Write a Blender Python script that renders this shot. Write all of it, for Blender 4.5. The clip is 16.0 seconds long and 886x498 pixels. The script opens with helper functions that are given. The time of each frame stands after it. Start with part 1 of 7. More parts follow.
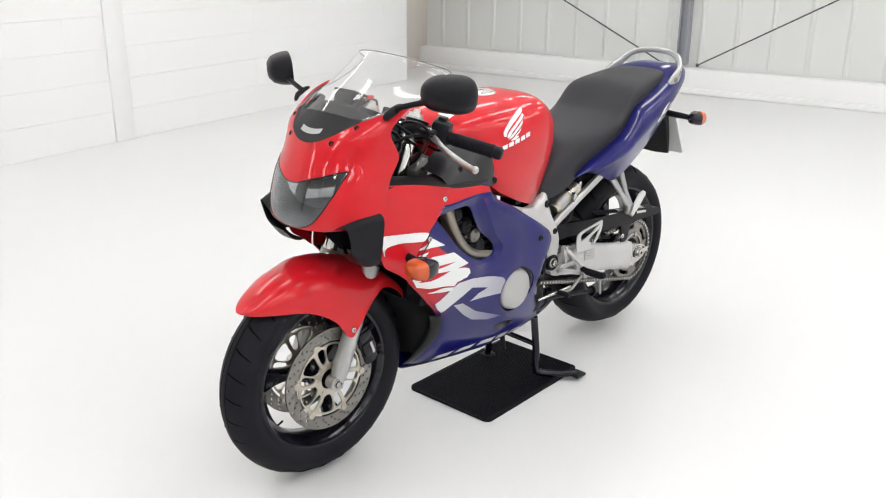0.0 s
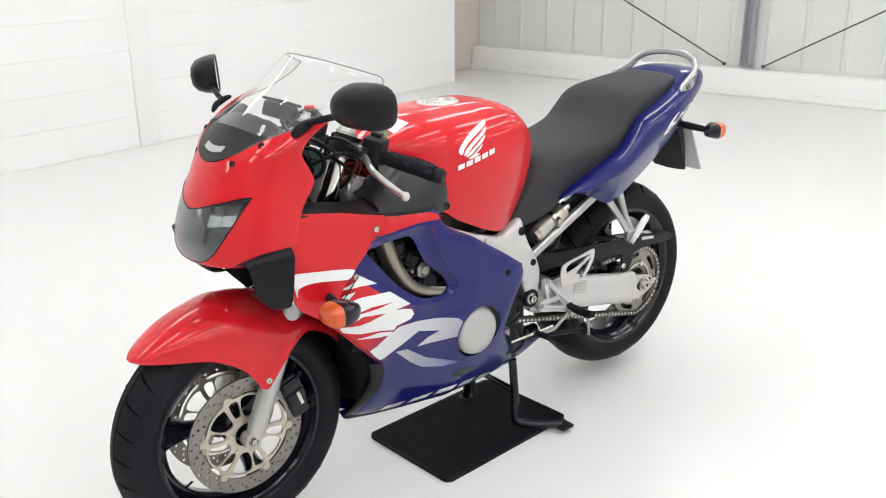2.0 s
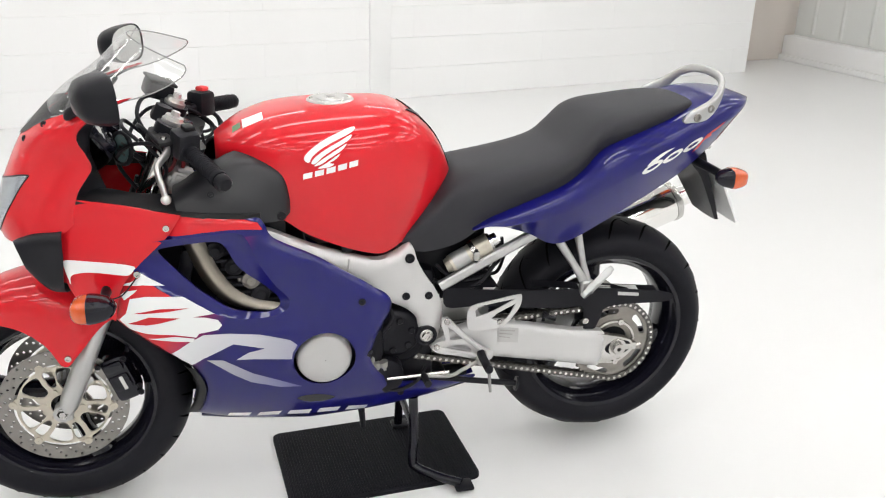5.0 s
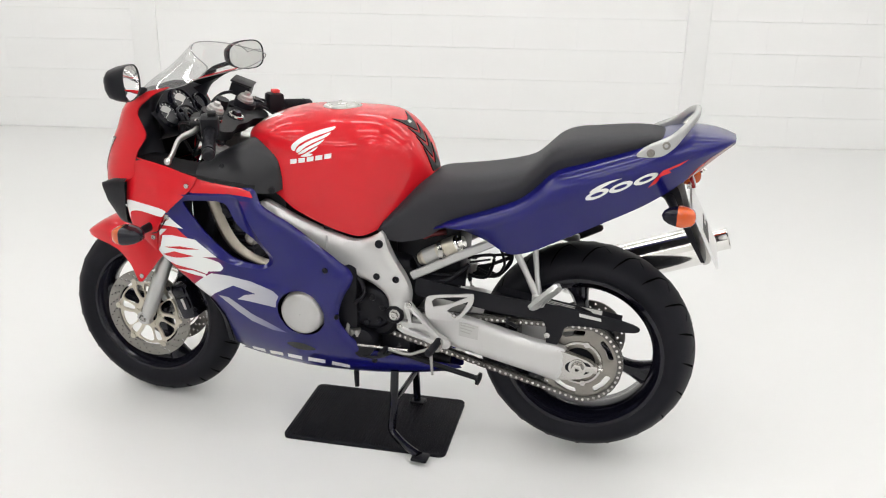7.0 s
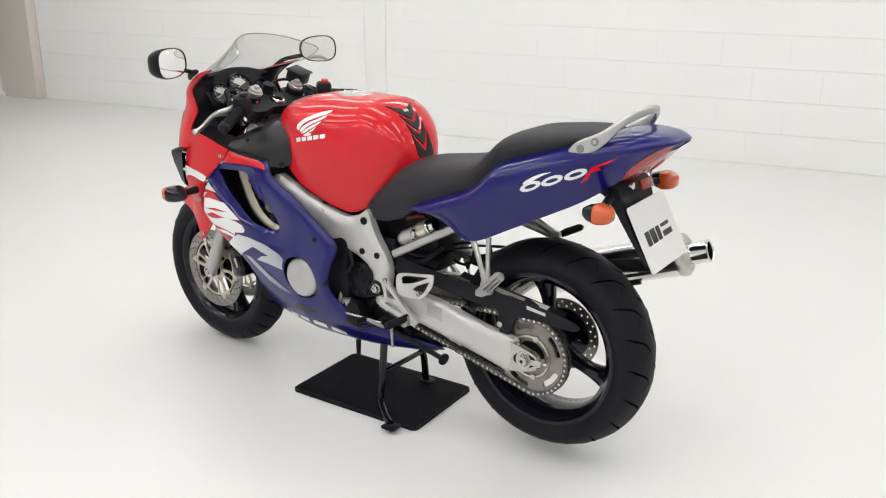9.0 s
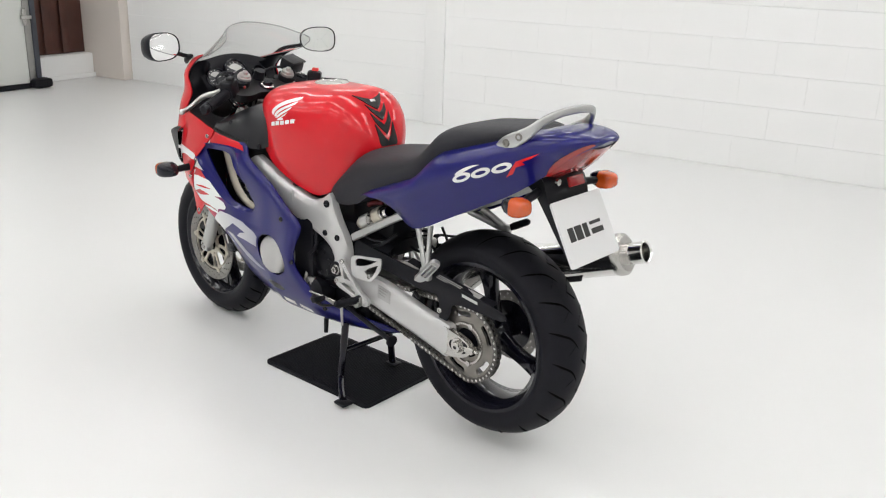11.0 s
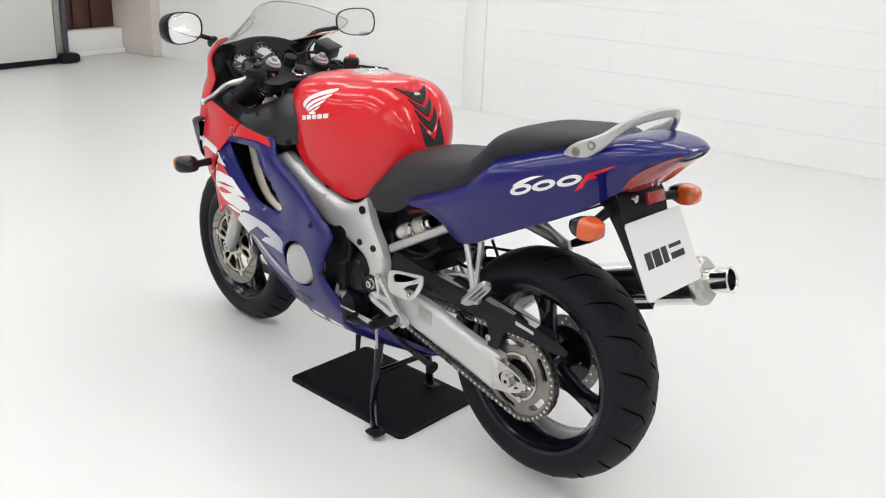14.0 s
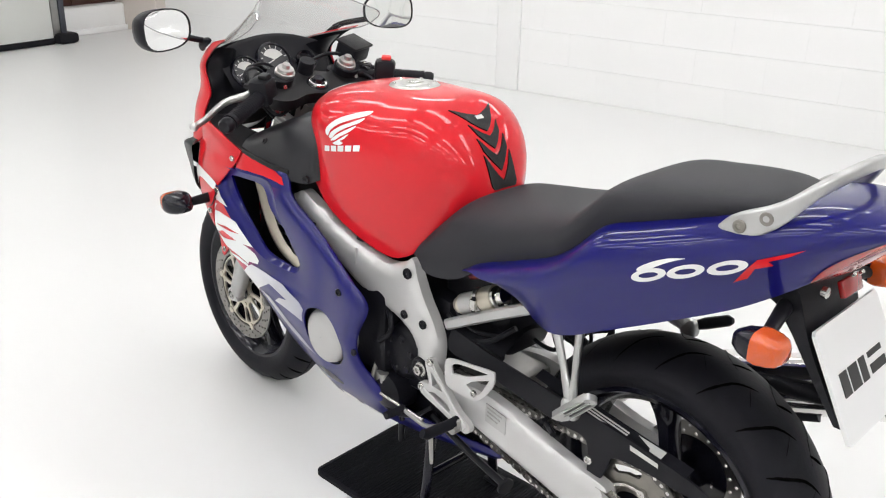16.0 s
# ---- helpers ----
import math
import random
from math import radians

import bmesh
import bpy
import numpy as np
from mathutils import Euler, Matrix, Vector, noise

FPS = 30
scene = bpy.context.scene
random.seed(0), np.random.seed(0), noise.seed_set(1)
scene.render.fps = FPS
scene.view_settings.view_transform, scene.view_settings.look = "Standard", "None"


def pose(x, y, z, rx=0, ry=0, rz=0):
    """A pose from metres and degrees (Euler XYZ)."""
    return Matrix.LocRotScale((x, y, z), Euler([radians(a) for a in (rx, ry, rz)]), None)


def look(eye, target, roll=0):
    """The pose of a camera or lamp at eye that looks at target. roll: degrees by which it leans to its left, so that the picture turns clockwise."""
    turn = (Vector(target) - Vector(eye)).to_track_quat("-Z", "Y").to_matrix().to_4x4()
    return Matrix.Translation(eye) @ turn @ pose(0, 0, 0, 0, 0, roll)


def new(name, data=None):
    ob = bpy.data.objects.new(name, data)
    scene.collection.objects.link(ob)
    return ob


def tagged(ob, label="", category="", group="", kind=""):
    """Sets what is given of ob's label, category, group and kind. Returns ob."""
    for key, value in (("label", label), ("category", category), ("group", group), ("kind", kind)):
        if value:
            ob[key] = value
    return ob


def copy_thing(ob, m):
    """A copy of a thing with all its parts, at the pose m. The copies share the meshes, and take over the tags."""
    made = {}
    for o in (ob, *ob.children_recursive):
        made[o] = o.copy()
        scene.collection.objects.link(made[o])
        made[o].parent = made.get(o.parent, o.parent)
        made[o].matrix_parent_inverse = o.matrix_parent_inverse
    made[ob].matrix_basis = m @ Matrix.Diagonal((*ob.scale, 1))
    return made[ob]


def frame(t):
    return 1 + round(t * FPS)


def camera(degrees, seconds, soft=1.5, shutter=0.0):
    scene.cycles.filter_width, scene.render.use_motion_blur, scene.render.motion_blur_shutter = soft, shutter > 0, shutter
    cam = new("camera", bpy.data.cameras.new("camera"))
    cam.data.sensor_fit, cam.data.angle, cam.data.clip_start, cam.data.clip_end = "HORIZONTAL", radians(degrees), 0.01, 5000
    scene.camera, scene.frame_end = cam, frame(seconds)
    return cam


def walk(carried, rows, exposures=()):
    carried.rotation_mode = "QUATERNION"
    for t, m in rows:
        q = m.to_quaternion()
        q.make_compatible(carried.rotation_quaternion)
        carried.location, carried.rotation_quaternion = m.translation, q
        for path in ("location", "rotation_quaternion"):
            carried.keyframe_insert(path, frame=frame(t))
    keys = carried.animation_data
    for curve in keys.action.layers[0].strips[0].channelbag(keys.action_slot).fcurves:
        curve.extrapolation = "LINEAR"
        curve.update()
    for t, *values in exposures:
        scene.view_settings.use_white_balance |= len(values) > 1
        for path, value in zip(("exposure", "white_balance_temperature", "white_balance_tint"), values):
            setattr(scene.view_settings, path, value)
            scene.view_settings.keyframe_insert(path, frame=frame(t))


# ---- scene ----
cam = camera(52.4, 16.0, 1.15)
PATH = [
    (0, (-2.048, -1.857, 1.457), (-0.719, -0.516, 0.796), 0.4),
    (0.5, (-1.946, -1.82, 1.448), (-0.628, -0.475, 0.773), 0.1),
    (1, (-1.837, -1.804, 1.427), (-0.536, -0.44, 0.758), -0.1),
    (1.5, (-1.689, -1.799, 1.423), (-0.43, -0.396, 0.755), -0.2),
    (2, (-1.53, -1.806, 1.416), (-0.331, -0.347, 0.756), -0.4),
    (2.5, (-1.309, -1.808, 1.442), (-0.219, -0.283, 0.744), -0.4),
    (3, (-1.152, -1.83, 1.432), (-0.135, -0.258, 0.728), -0.6),
    (3.5, (-0.925, -1.893, 1.439), (-0.044, -0.251, 0.712), -0.5),
    (4, (-0.707, -1.977, 1.458), (0.028, -0.274, 0.709), -0.3),
    (4.2, (-0.655, -1.962, 1.469), (0.058, -0.26, 0.698), 0.6),
    (6.3, (0.502, -2.413, 1.449), (0.307, -0.533, 0.796), 1.2),
    (6.5, (0.622, -2.435, 1.44), (0.342, -0.56, 0.802), 1.3),
    (7, (0.932, -2.385, 1.483), (0.425, -0.57, 0.815), 0.9),
    (7.5, (1.238, -2.344, 1.444), (0.518, -0.589, 0.81), 0.8),
    (8, (1.475, -2.263, 1.457), (0.59, -0.59, 0.809), 0.3),
    (8.5, (1.684, -2.162, 1.472), (0.661, -0.576, 0.81), -0.2),
    (9, (1.88, -2.098, 1.432), (0.745, -0.576, 0.802), 0.3),
    (9.5, (2.02, -2.022, 1.434), (0.813, -0.558, 0.803), 0.1),
    (12, (2.344, -1.85, 1.44), (1.016, -0.5, 0.797), 2.6),
    (12.5, (2.293, -1.829, 1.443), (0.963, -0.487, 0.788), 2.5),
    (13, (2.201, -1.787, 1.432), (0.866, -0.454, 0.771), 2.5),
    (13.5, (2.104, -1.742, 1.431), (0.77, -0.413, 0.758), 2.5),
    (14, (2.004, -1.68, 1.421), (0.668, -0.356, 0.741), 2.7),
    (14.5, (1.884, -1.558, 1.424), (0.533, -0.262, 0.718), 2.0),
    (15, (1.74, -1.469, 1.415), (0.391, -0.178, 0.698), 2.0),
    (15.5, (1.588, -1.375, 1.412), (0.237, -0.093, 0.681), 1.9),
    (16, (1.426, -1.281, 1.42), (0.085, -0.006, 0.661), 1.4),
]
EXPOSURES = [(0.0, -0.08, 6500, 10), (2.5, -0.02, 6500, 10), (4.0, -0.01, 6500, 10), (6.5, -0.16, 6600, 9), (8.5, -0.26, 6600, 9), (9.5, -0.21, 6570, 9), (12.0, -0.34, 6500, 9), (13.0, -0.37, 6500, 9), (13.5, -0.36, 6500, 9), (14.5, 0.0, 6480, 10), (15.0, 0.02, 6480, 10), (16.0, -0.05, 6480, 10)]
walk(cam, [(t, look(eye, target, roll)) for t, eye, target, roll in PATH], EXPOSURES)

# ---- world and light ----
EXPOSURE = 0.0
LAMP = 10.1
world = bpy.data.worlds.new("world")
scene.world = world
world.use_nodes = True
world.node_tree.nodes["Background"].inputs[0].default_value = (0.9, 0.95, 1.0, 1)
world.node_tree.nodes["Background"].inputs[1].default_value = 0.3
scene.view_settings.exposure = EXPOSURE

ROOM_TURN = 12.2
RM = pose(0, 0, 0, 0, 0, ROOM_TURN)


# ---- materials ----
def shader(name, color, rough=0.5, metal=0.0, coat=0.0, vary=0.06, vscale=6.0, bump=0.0, bscale=60.0, rvary=0.015, spec=0.5, fine=0.0, fscale=300.0):
    """A painted, plastic or metal surface: colour drift, uneven gloss, relief at two scales."""
    m = bpy.data.materials.new(name)
    m.use_nodes = True
    nt = m.node_tree
    b = nt.nodes["Principled BSDF"]
    tc = nt.nodes.new("ShaderNodeTexCoord")
    n1 = nt.nodes.new("ShaderNodeTexNoise")
    n1.inputs["Scale"].default_value, n1.inputs["Detail"].default_value = vscale, 5
    nt.links.new(tc.outputs["Object"], n1.inputs["Vector"])
    mix = nt.nodes.new("ShaderNodeMix")
    mix.data_type = "RGBA"
    lo = [max(0, c * (1 - vary)) for c in color]
    hi = [min(1, c * (1 + vary)) for c in color]
    mix.inputs[6].default_value, mix.inputs[7].default_value = (*lo, 1), (*hi, 1)
    nt.links.new(n1.outputs["Fac"], mix.inputs[0])
    nt.links.new(mix.outputs[2], b.inputs["Base Color"])
    mr = nt.nodes.new("ShaderNodeMapRange")
    mr.inputs["To Min"].default_value, mr.inputs["To Max"].default_value = max(0.02, rough - rvary), min(1, rough + rvary)
    n2 = nt.nodes.new("ShaderNodeTexNoise")
    n2.inputs["Scale"].default_value, n2.inputs["Detail"].default_value = vscale * 7, 6
    nt.links.new(tc.outputs["Object"], n2.inputs["Vector"])
    nt.links.new(n2.outputs["Fac"], mr.inputs["Value"])
    nt.links.new(mr.outputs["Result"], b.inputs["Roughness"])
    b.inputs["Metallic"].default_value = metal
    b.inputs["Specular IOR Level"].default_value = spec
    b.inputs["Coat Weight"].default_value = coat
    b.inputs["Coat Roughness"].default_value = 0.04
    last = None
    for amount, sc in ((bump, bscale), (fine, fscale)):
        if amount:
            n3 = nt.nodes.new("ShaderNodeTexNoise")
            n3.inputs["Scale"].default_value, n3.inputs["Detail"].default_value = sc, 4
            nt.links.new(tc.outputs["Object"], n3.inputs["Vector"])
            bp = nt.nodes.new("ShaderNodeBump")
            bp.inputs["Strength"].default_value, bp.inputs["Distance"].default_value = amount, 0.002
            nt.links.new(n3.outputs["Fac"], bp.inputs["Height"])
            if last:
                nt.links.new(last.outputs["Normal"], bp.inputs["Normal"])
            last = bp
    if last:
        nt.links.new(last.outputs["Normal"], b.inputs["Normal"])
    return m


def glass(name, color, rough=0.02, alpha=0.25):
    """Thin clear plastic: mostly see-through, glossy on its face."""
    m = bpy.data.materials.new(name)
    m.use_nodes = True
    nt = m.node_tree
    nt.nodes.remove(nt.nodes["Principled BSDF"])
    out = nt.nodes["Material Output"]
    tr, gl, mx = nt.nodes.new("ShaderNodeBsdfTransparent"), nt.nodes.new("ShaderNodeBsdfGlossy"), nt.nodes.new("ShaderNodeMixShader")
    lw, pw = nt.nodes.new("ShaderNodeLayerWeight"), nt.nodes.new("ShaderNodeMath")
    lw.inputs["Blend"].default_value = 0.5
    pw.operation = "POWER"
    pw.inputs[1].default_value = 3.5
    nt.links.new(lw.outputs["Facing"], pw.inputs[0])
    fr = nt.nodes.new("ShaderNodeMapRange")
    fr.inputs["To Min"].default_value, fr.inputs["To Max"].default_value = 0.07, 0.75
    nt.links.new(pw.outputs[0], fr.inputs["Value"])
    tr.inputs[0].default_value = (*color, 1)
    gl.inputs["Roughness"].default_value = rough
    mx2, df = nt.nodes.new("ShaderNodeMixShader"), nt.nodes.new("ShaderNodeBsdfDiffuse")
    df.inputs[0].default_value = (0.8, 0.8, 0.8, 1)
    mx2.inputs[0].default_value = alpha
    nt.links.new(tr.outputs[0], mx2.inputs[1])
    nt.links.new(df.outputs[0], mx2.inputs[2])
    nt.links.new(fr.outputs[0], mx.inputs[0])
    nt.links.new(mx2.outputs[0], mx.inputs[1])
    nt.links.new(gl.outputs[0], mx.inputs[2])
    nt.links.new(mx.outputs[0], out.inputs["Surface"])
    return m


def fairing_paint(name, red, blue):
    """Red that fades through purple into blue along a slanting line."""
    m = shader(name, red, 0.35, 0, 0.65, 0.02, 3, spec=0.1)
    nt = m.node_tree
    b = nt.nodes["Principled BSDF"]
    tc = nt.nodes.new("ShaderNodeTexCoord")
    dot = nt.nodes.new("ShaderNodeVectorMath")
    dot.operation = "DOT_PRODUCT"
    dot.inputs[1].default_value = (0.92, 0, -0.39)
    nt.links.new(tc.outputs["Object"], dot.inputs[0])
    mr = nt.nodes.new("ShaderNodeMapRange")
    mr.inputs["From Min"].default_value, mr.inputs["From Max"].default_value = -0.640, -0.505
    mr.interpolation_type = "SMOOTHSTEP"
    nt.links.new(dot.outputs["Value"], mr.inputs["Value"])
    mix = nt.nodes.new("ShaderNodeMix")
    mix.data_type = "RGBA"
    mix.inputs[6].default_value, mix.inputs[7].default_value = (*red, 1), (*blue, 1)
    # the top of the panel is blue right to its front
    sep, up, most = nt.nodes.new("ShaderNodeSeparateXYZ"), nt.nodes.new("ShaderNodeMapRange"), nt.nodes.new("ShaderNodeMath")
    nt.links.new(tc.outputs["Object"], sep.inputs[0])
    up.inputs["From Min"].default_value, up.inputs["From Max"].default_value = 0.735, 0.762
    nt.links.new(sep.outputs["Z"], up.inputs["Value"])
    most.operation = "MAXIMUM"
    nt.links.new(mr.outputs["Result"], most.inputs[0])
    nt.links.new(up.outputs["Result"], most.inputs[1])
    nt.links.new(most.outputs[0], mix.inputs[0])
    nt.links.new(mix.outputs[2], b.inputs["Base Color"])
    return m


def fading_decal(name, a, c, x0, x1):
    m = shader(name, a, 0.3, 0, 0.8, 0.02)
    nt = m.node_tree
    b = nt.nodes["Principled BSDF"]
    tc, sep, mr, mix = nt.nodes.new("ShaderNodeTexCoord"), nt.nodes.new("ShaderNodeSeparateXYZ"), nt.nodes.new("ShaderNodeMapRange"), nt.nodes.new("ShaderNodeMix")
    nt.links.new(tc.outputs["Object"], sep.inputs[0])
    mr.inputs["From Min"].default_value, mr.inputs["From Max"].default_value = x0, x1
    nt.links.new(sep.outputs["X"], mr.inputs["Value"])
    mix.data_type = "RGBA"
    mix.inputs[6].default_value, mix.inputs[7].default_value = (*a, 1), (*c, 1)
    nt.links.new(mr.outputs["Result"], mix.inputs[0])
    nt.links.new(mix.outputs[2], b.inputs["Base Color"])
    return m


def lamp_material(name, color, strength):
    m = bpy.data.materials.new(name)
    m.use_nodes = True
    b = m.node_tree.nodes["Principled BSDF"]
    b.inputs["Base Color"].default_value = (0.8, 0.8, 0.8, 1)
    b.inputs["Emission Color"].default_value = (*color, 1)
    b.inputs["Emission Strength"].default_value = strength
    return m


RED_C, BLUE_C = (0.61, 0.0105, 0.019), (0.0048, 0.0046, 0.114)
RED = shader("red_paint", RED_C, 0.35, 0, 0.65, 0.02, 3, spec=0.1)
BLUE = shader("blue_paint", BLUE_C, 0.35, 0, 0.68, 0.04, 3, spec=0.1)
TWO_TONE = fairing_paint("red_to_blue_paint", RED_C, BLUE_C)
WHITE = shader("white_decal", (0.80, 0.80, 0.80), 0.3, 0, 0.6, 0.02)
SILVER_FADE = fading_decal("silver_decal", (0.72, 0.72, 0.74), (0.30, 0.30, 0.38), -0.42, -0.16)
SILVER_DEEP = fading_decal("grey_decal", (0.42, 0.42, 0.46), (0.06, 0.06, 0.26), -0.36, -0.14)
BLACK = shader("black_plastic", (0.0105, 0.0105, 0.0135), 0.36, 0, 0, 0.15, 12, 0.15, 500, spec=0.16)
BLACK_GLOSS = shader("black_gloss_paint", (0.006, 0.006, 0.012), 0.14, 0, 0.0, 0.15, 6, spec=0.38)
COVER_BLACK = shader("smooth_black_cover", (0.0115, 0.0115, 0.0145), 0.34, 0, 0, 0.12, 14, 0.1, 400, spec=0.4)
GREY_PLASTIC = shader("grey_black_plastic", (0.0075, 0.0075, 0.009), 0.42, 0, 0, 0.12, 14, 0.2, 400, spec=0.3)
RUBBER = shader("tyre_rubber", (0.011, 0.011, 0.0145), 0.52, 0, 0, 0.25, 18, 0.25, 200, spec=0.12)
SEAT_M = shader("seat_vinyl", (0.024, 0.024, 0.029), 0.55, 0, 0, 0.12, 8, 0.35, 900, fine=0.2, fscale=2200, spec=0.3)
ALU = shader("brushed_aluminium", (0.55, 0.545, 0.54), 0.42, 0.42, 0, 0.07, 9, 0.06, 300, fine=0.05, fscale=1400)
ALU_DULL = shader("cast_aluminium", (0.36, 0.355, 0.34), 0.42, 0.88, 0, 0.12, 14, 0.15, 350)
CHROME = shader("chrome", (0.80, 0.79, 0.77), 0.10, 1.0, 0, 0.03, 8)
STEEL = shader("bright_steel", (0.50, 0.49, 0.47), 0.26, 1.0, 0, 0.12, 20)
POLISHED = shader("polished_alloy", (0.55, 0.545, 0.53), 0.3, 0.9, 0, 0.06, 20)
DISC_M = shader("brake_disc_steel", (0.25, 0.24, 0.225), 0.34, 1.0, 0, 0.08, 20)
GOLD = shader("champagne_metal", (0.53, 0.49, 0.415), 0.34, 0.85, 0, 0.06, 14)
SILVER_PAINT = shader("silver_paint", (0.46, 0.46, 0.455), 0.32, 0.75, 0.3, 0.06, 9)
COVER_M = shader("satin_silver_cover", (0.46, 0.455, 0.45), 0.38, 0.5, 0.2, 0.08, 12, 0.1, 200)
DARK_METAL = shader("dark_engine_metal", (0.007, 0.007, 0.010), 0.36, 0.0, 0, 0.3, 16, 0.3, 150, spec=0.16)
SHIELD_M = shader("heat_shield_metal", (0.29, 0.262, 0.22), 0.34, 0.9, 0, 0.2, 18, 0.1, 200)
SMOKY = shader("smoky_reflector", (0.030, 0.032, 0.035), 0.35, 0.2, 0, 0.2)
CHAIN_M = shader("oiled_chain_steel", (0.13, 0.125, 0.118), 0.36, 0.92, 0, 0.25, 60)
AMBER = shader("amber_lens", (0.56, 0.078, 0.006), 0.16, 0, 0.6, 0.12, 30, 0.35, 260)
TAIL_RED = shader("red_lens", (0.30, 0.008, 0.010), 0.18, 0, 0.5, 0.10, 20)
MIRROR = shader("mirror_glass", (0.94, 0.94, 0.94), 0.02, 1.0, 0, 0.01, 2, rvary=0.0)
SCREEN = glass("clear_screen", (0.98, 0.982, 0.98), 0.03, 0.08)
LENS = glass("headlight_lens", (0.88, 0.90, 0.92), 0.03, 0.015)
DIAL = shader("grey_dial", (0.06, 0.06, 0.065), 0.25, 0, 0, 0.03)
PLATE_M = shader("white_plate", (0.72, 0.72, 0.72), 0.35, 0, 0.2, 0.02)
PRINT = shader("black_print", (0.02, 0.02, 0.02), 0.5, 0, 0, 0.05)
PAPER = shader("pale_sticker", (0.55, 0.55, 0.53), 0.5, 0, 0, 0.1, 80)
RED_PLASTIC = shader("red_switch_plastic", (0.75, 0.04, 0.04), 0.4)
MAT_RUBBER = shader("mat_rubber", (0.0085, 0.0085, 0.0115), 0.6, 0, 0, 0.3, 12, 0.4, 120, fine=0.3, fscale=500, spec=0.12)

FLOOR_M = shader("white_floor_paint", (0.735, 0.735, 0.73), 0.305, 0, 0, 0.02, 0.6, rvary=0.02, spec=0.35)
for node in FLOOR_M.node_tree.nodes:
    if node.type == "TEX_NOISE":
        node.inputs["Detail"].default_value = 1
WALL_M = shader("white_wall_paint", (0.885, 0.885, 0.88), 0.6, 0, 0, 0.015, 1.2, 0.15, 25, fine=0.2, fscale=160)
BEIGE_M = shader("beige_plaster", (0.70, 0.64, 0.59), 0.6, 0, 0, 0.03, 1.5, 0.2, 30)
CLAD_M = shader("pale_steel_cladding", (0.72, 0.73, 0.71), 0.45, 0, 0, 0.03, 1.5)
STANCHION_M = shader("grey_steel_paint", (0.32, 0.33, 0.36), 0.45, 0, 0, 0.05, 3)
CABLE_M = shader("dark_cable", (0.10, 0.10, 0.10), 0.5, 0.3)
BROWN_M = shader("red_brown_wood", (0.075, 0.028, 0.020), 0.4, 0, 0, 0.5, 6, 0.2, 30)
DOOR_M = shader("white_door_panel", (0.70, 0.71, 0.68), 0.4, 0, 0, 0.02, 2)
CEIL_M = shader("white_ceiling", (0.75, 0.75, 0.74), 0.7, 0, 0, 0.02, 1)
SPROCKET_M = shader("worn_sprocket_steel", (0.25, 0.235, 0.215), 0.34, 0.95, 0, 0.25, 30)
TUBE_M = lamp_material("lit_diffuser", (0.995, 0.985, 0.982), LAMP)


# ---- shape helpers ----
def crv(pts, n=6, closed=True):
    """A smooth line through the points; a point given twice is a corner."""
    pts = [tuple(map(float, p)) for p in pts]
    k, out = len(pts), []
    for i in range(k if closed else k - 1):
        if closed:
            p = [pts[(i + j - 1) % k] for j in range(4)]
        else:
            p = [pts[min(max(i + j - 1, 0), k - 1)] for j in range(4)]
        if p[1] == p[2]:
            continue
        for s in range(n):
            t = s / n
            out.append(tuple(0.5 * (2 * b + (c - a) * t + (2 * a - 5 * b + 4 * c - d) * t * t + (3 * b - a - 3 * c + d) * t ** 3) for a, b, c, d in zip(*p)))
    if not closed:
        out.append(pts[-1])
    return out


def key(x, table):
    """A smooth value between the rows of a table of (x, value)."""
    if x <= table[0][0]:
        return table[0][1]
    if x >= table[-1][0]:
        return table[-1][1]
    for i in range(len(table) - 1):
        (x0, a), (x1, b) = table[i], table[i + 1]
        if x0 <= x <= x1:
            h = x1 - x0
            s0 = (b - table[i - 1][1]) / (x1 - table[i - 1][0]) if i else (b - a) / h
            s1 = (table[i + 2][1] - a) / (table[i + 2][0] - x0) if i + 2 < len(table) else (b - a) / h
            t = (x - x0) / h
            return (2 * t ** 3 - 3 * t * t + 1) * a + (t ** 3 - 2 * t * t + t) * h * s0 + (3 * t * t - 2 * t ** 3) * b + (t ** 3 - t * t) * h * s1


def even(table, reach=0.018):
    """A table resampled finely and evened out, for panels that mirror the lamps without ripples."""
    lo, hi = table[0][0], table[-1][0]
    n = int((hi - lo) / 0.002)
    xs = np.linspace(lo, hi, n + 1)
    raw = np.array([key(float(x), table) for x in xs])
    k = max(1, int(reach * n / (hi - lo)))
    for _ in range(3):
        pad = np.concatenate([2 * raw[0] - raw[k:0:-1], raw, 2 * raw[-1] - raw[-2:-k - 2:-1]])
        raw = np.convolve(pad, np.ones(2 * k + 1) / (2 * k + 1), "valid")
    return xs, raw


def even_at(x, smooth):
    return float(np.interp(x, *smooth))


def inside(p, poly):
    x, y, hit = p[0], p[1], False
    for i in range(len(poly)):
        (x0, y0), (x1, y1) = poly[i - 1][:2], poly[i][:2]
        if (y0 > y) != (y1 > y) and x < (x1 - x0) * (y - y0) / (y1 - y0) + x0:
            hit = not hit
    return hit


def edge_gap(p, poly):
    best = 9.0
    for i in range(len(poly)):
        ax, ay = poly[i - 1][:2]
        bx, by = poly[i][0] - ax, poly[i][1] - ay
        L = bx * bx + by * by
        t = 0 if L == 0 else max(0, min(1, ((p[0] - ax) * bx + (p[1] - ay) * by) / L))
        best = min(best, math.hypot(p[0] - ax - t * bx, p[1] - ay - t * by))
    return best


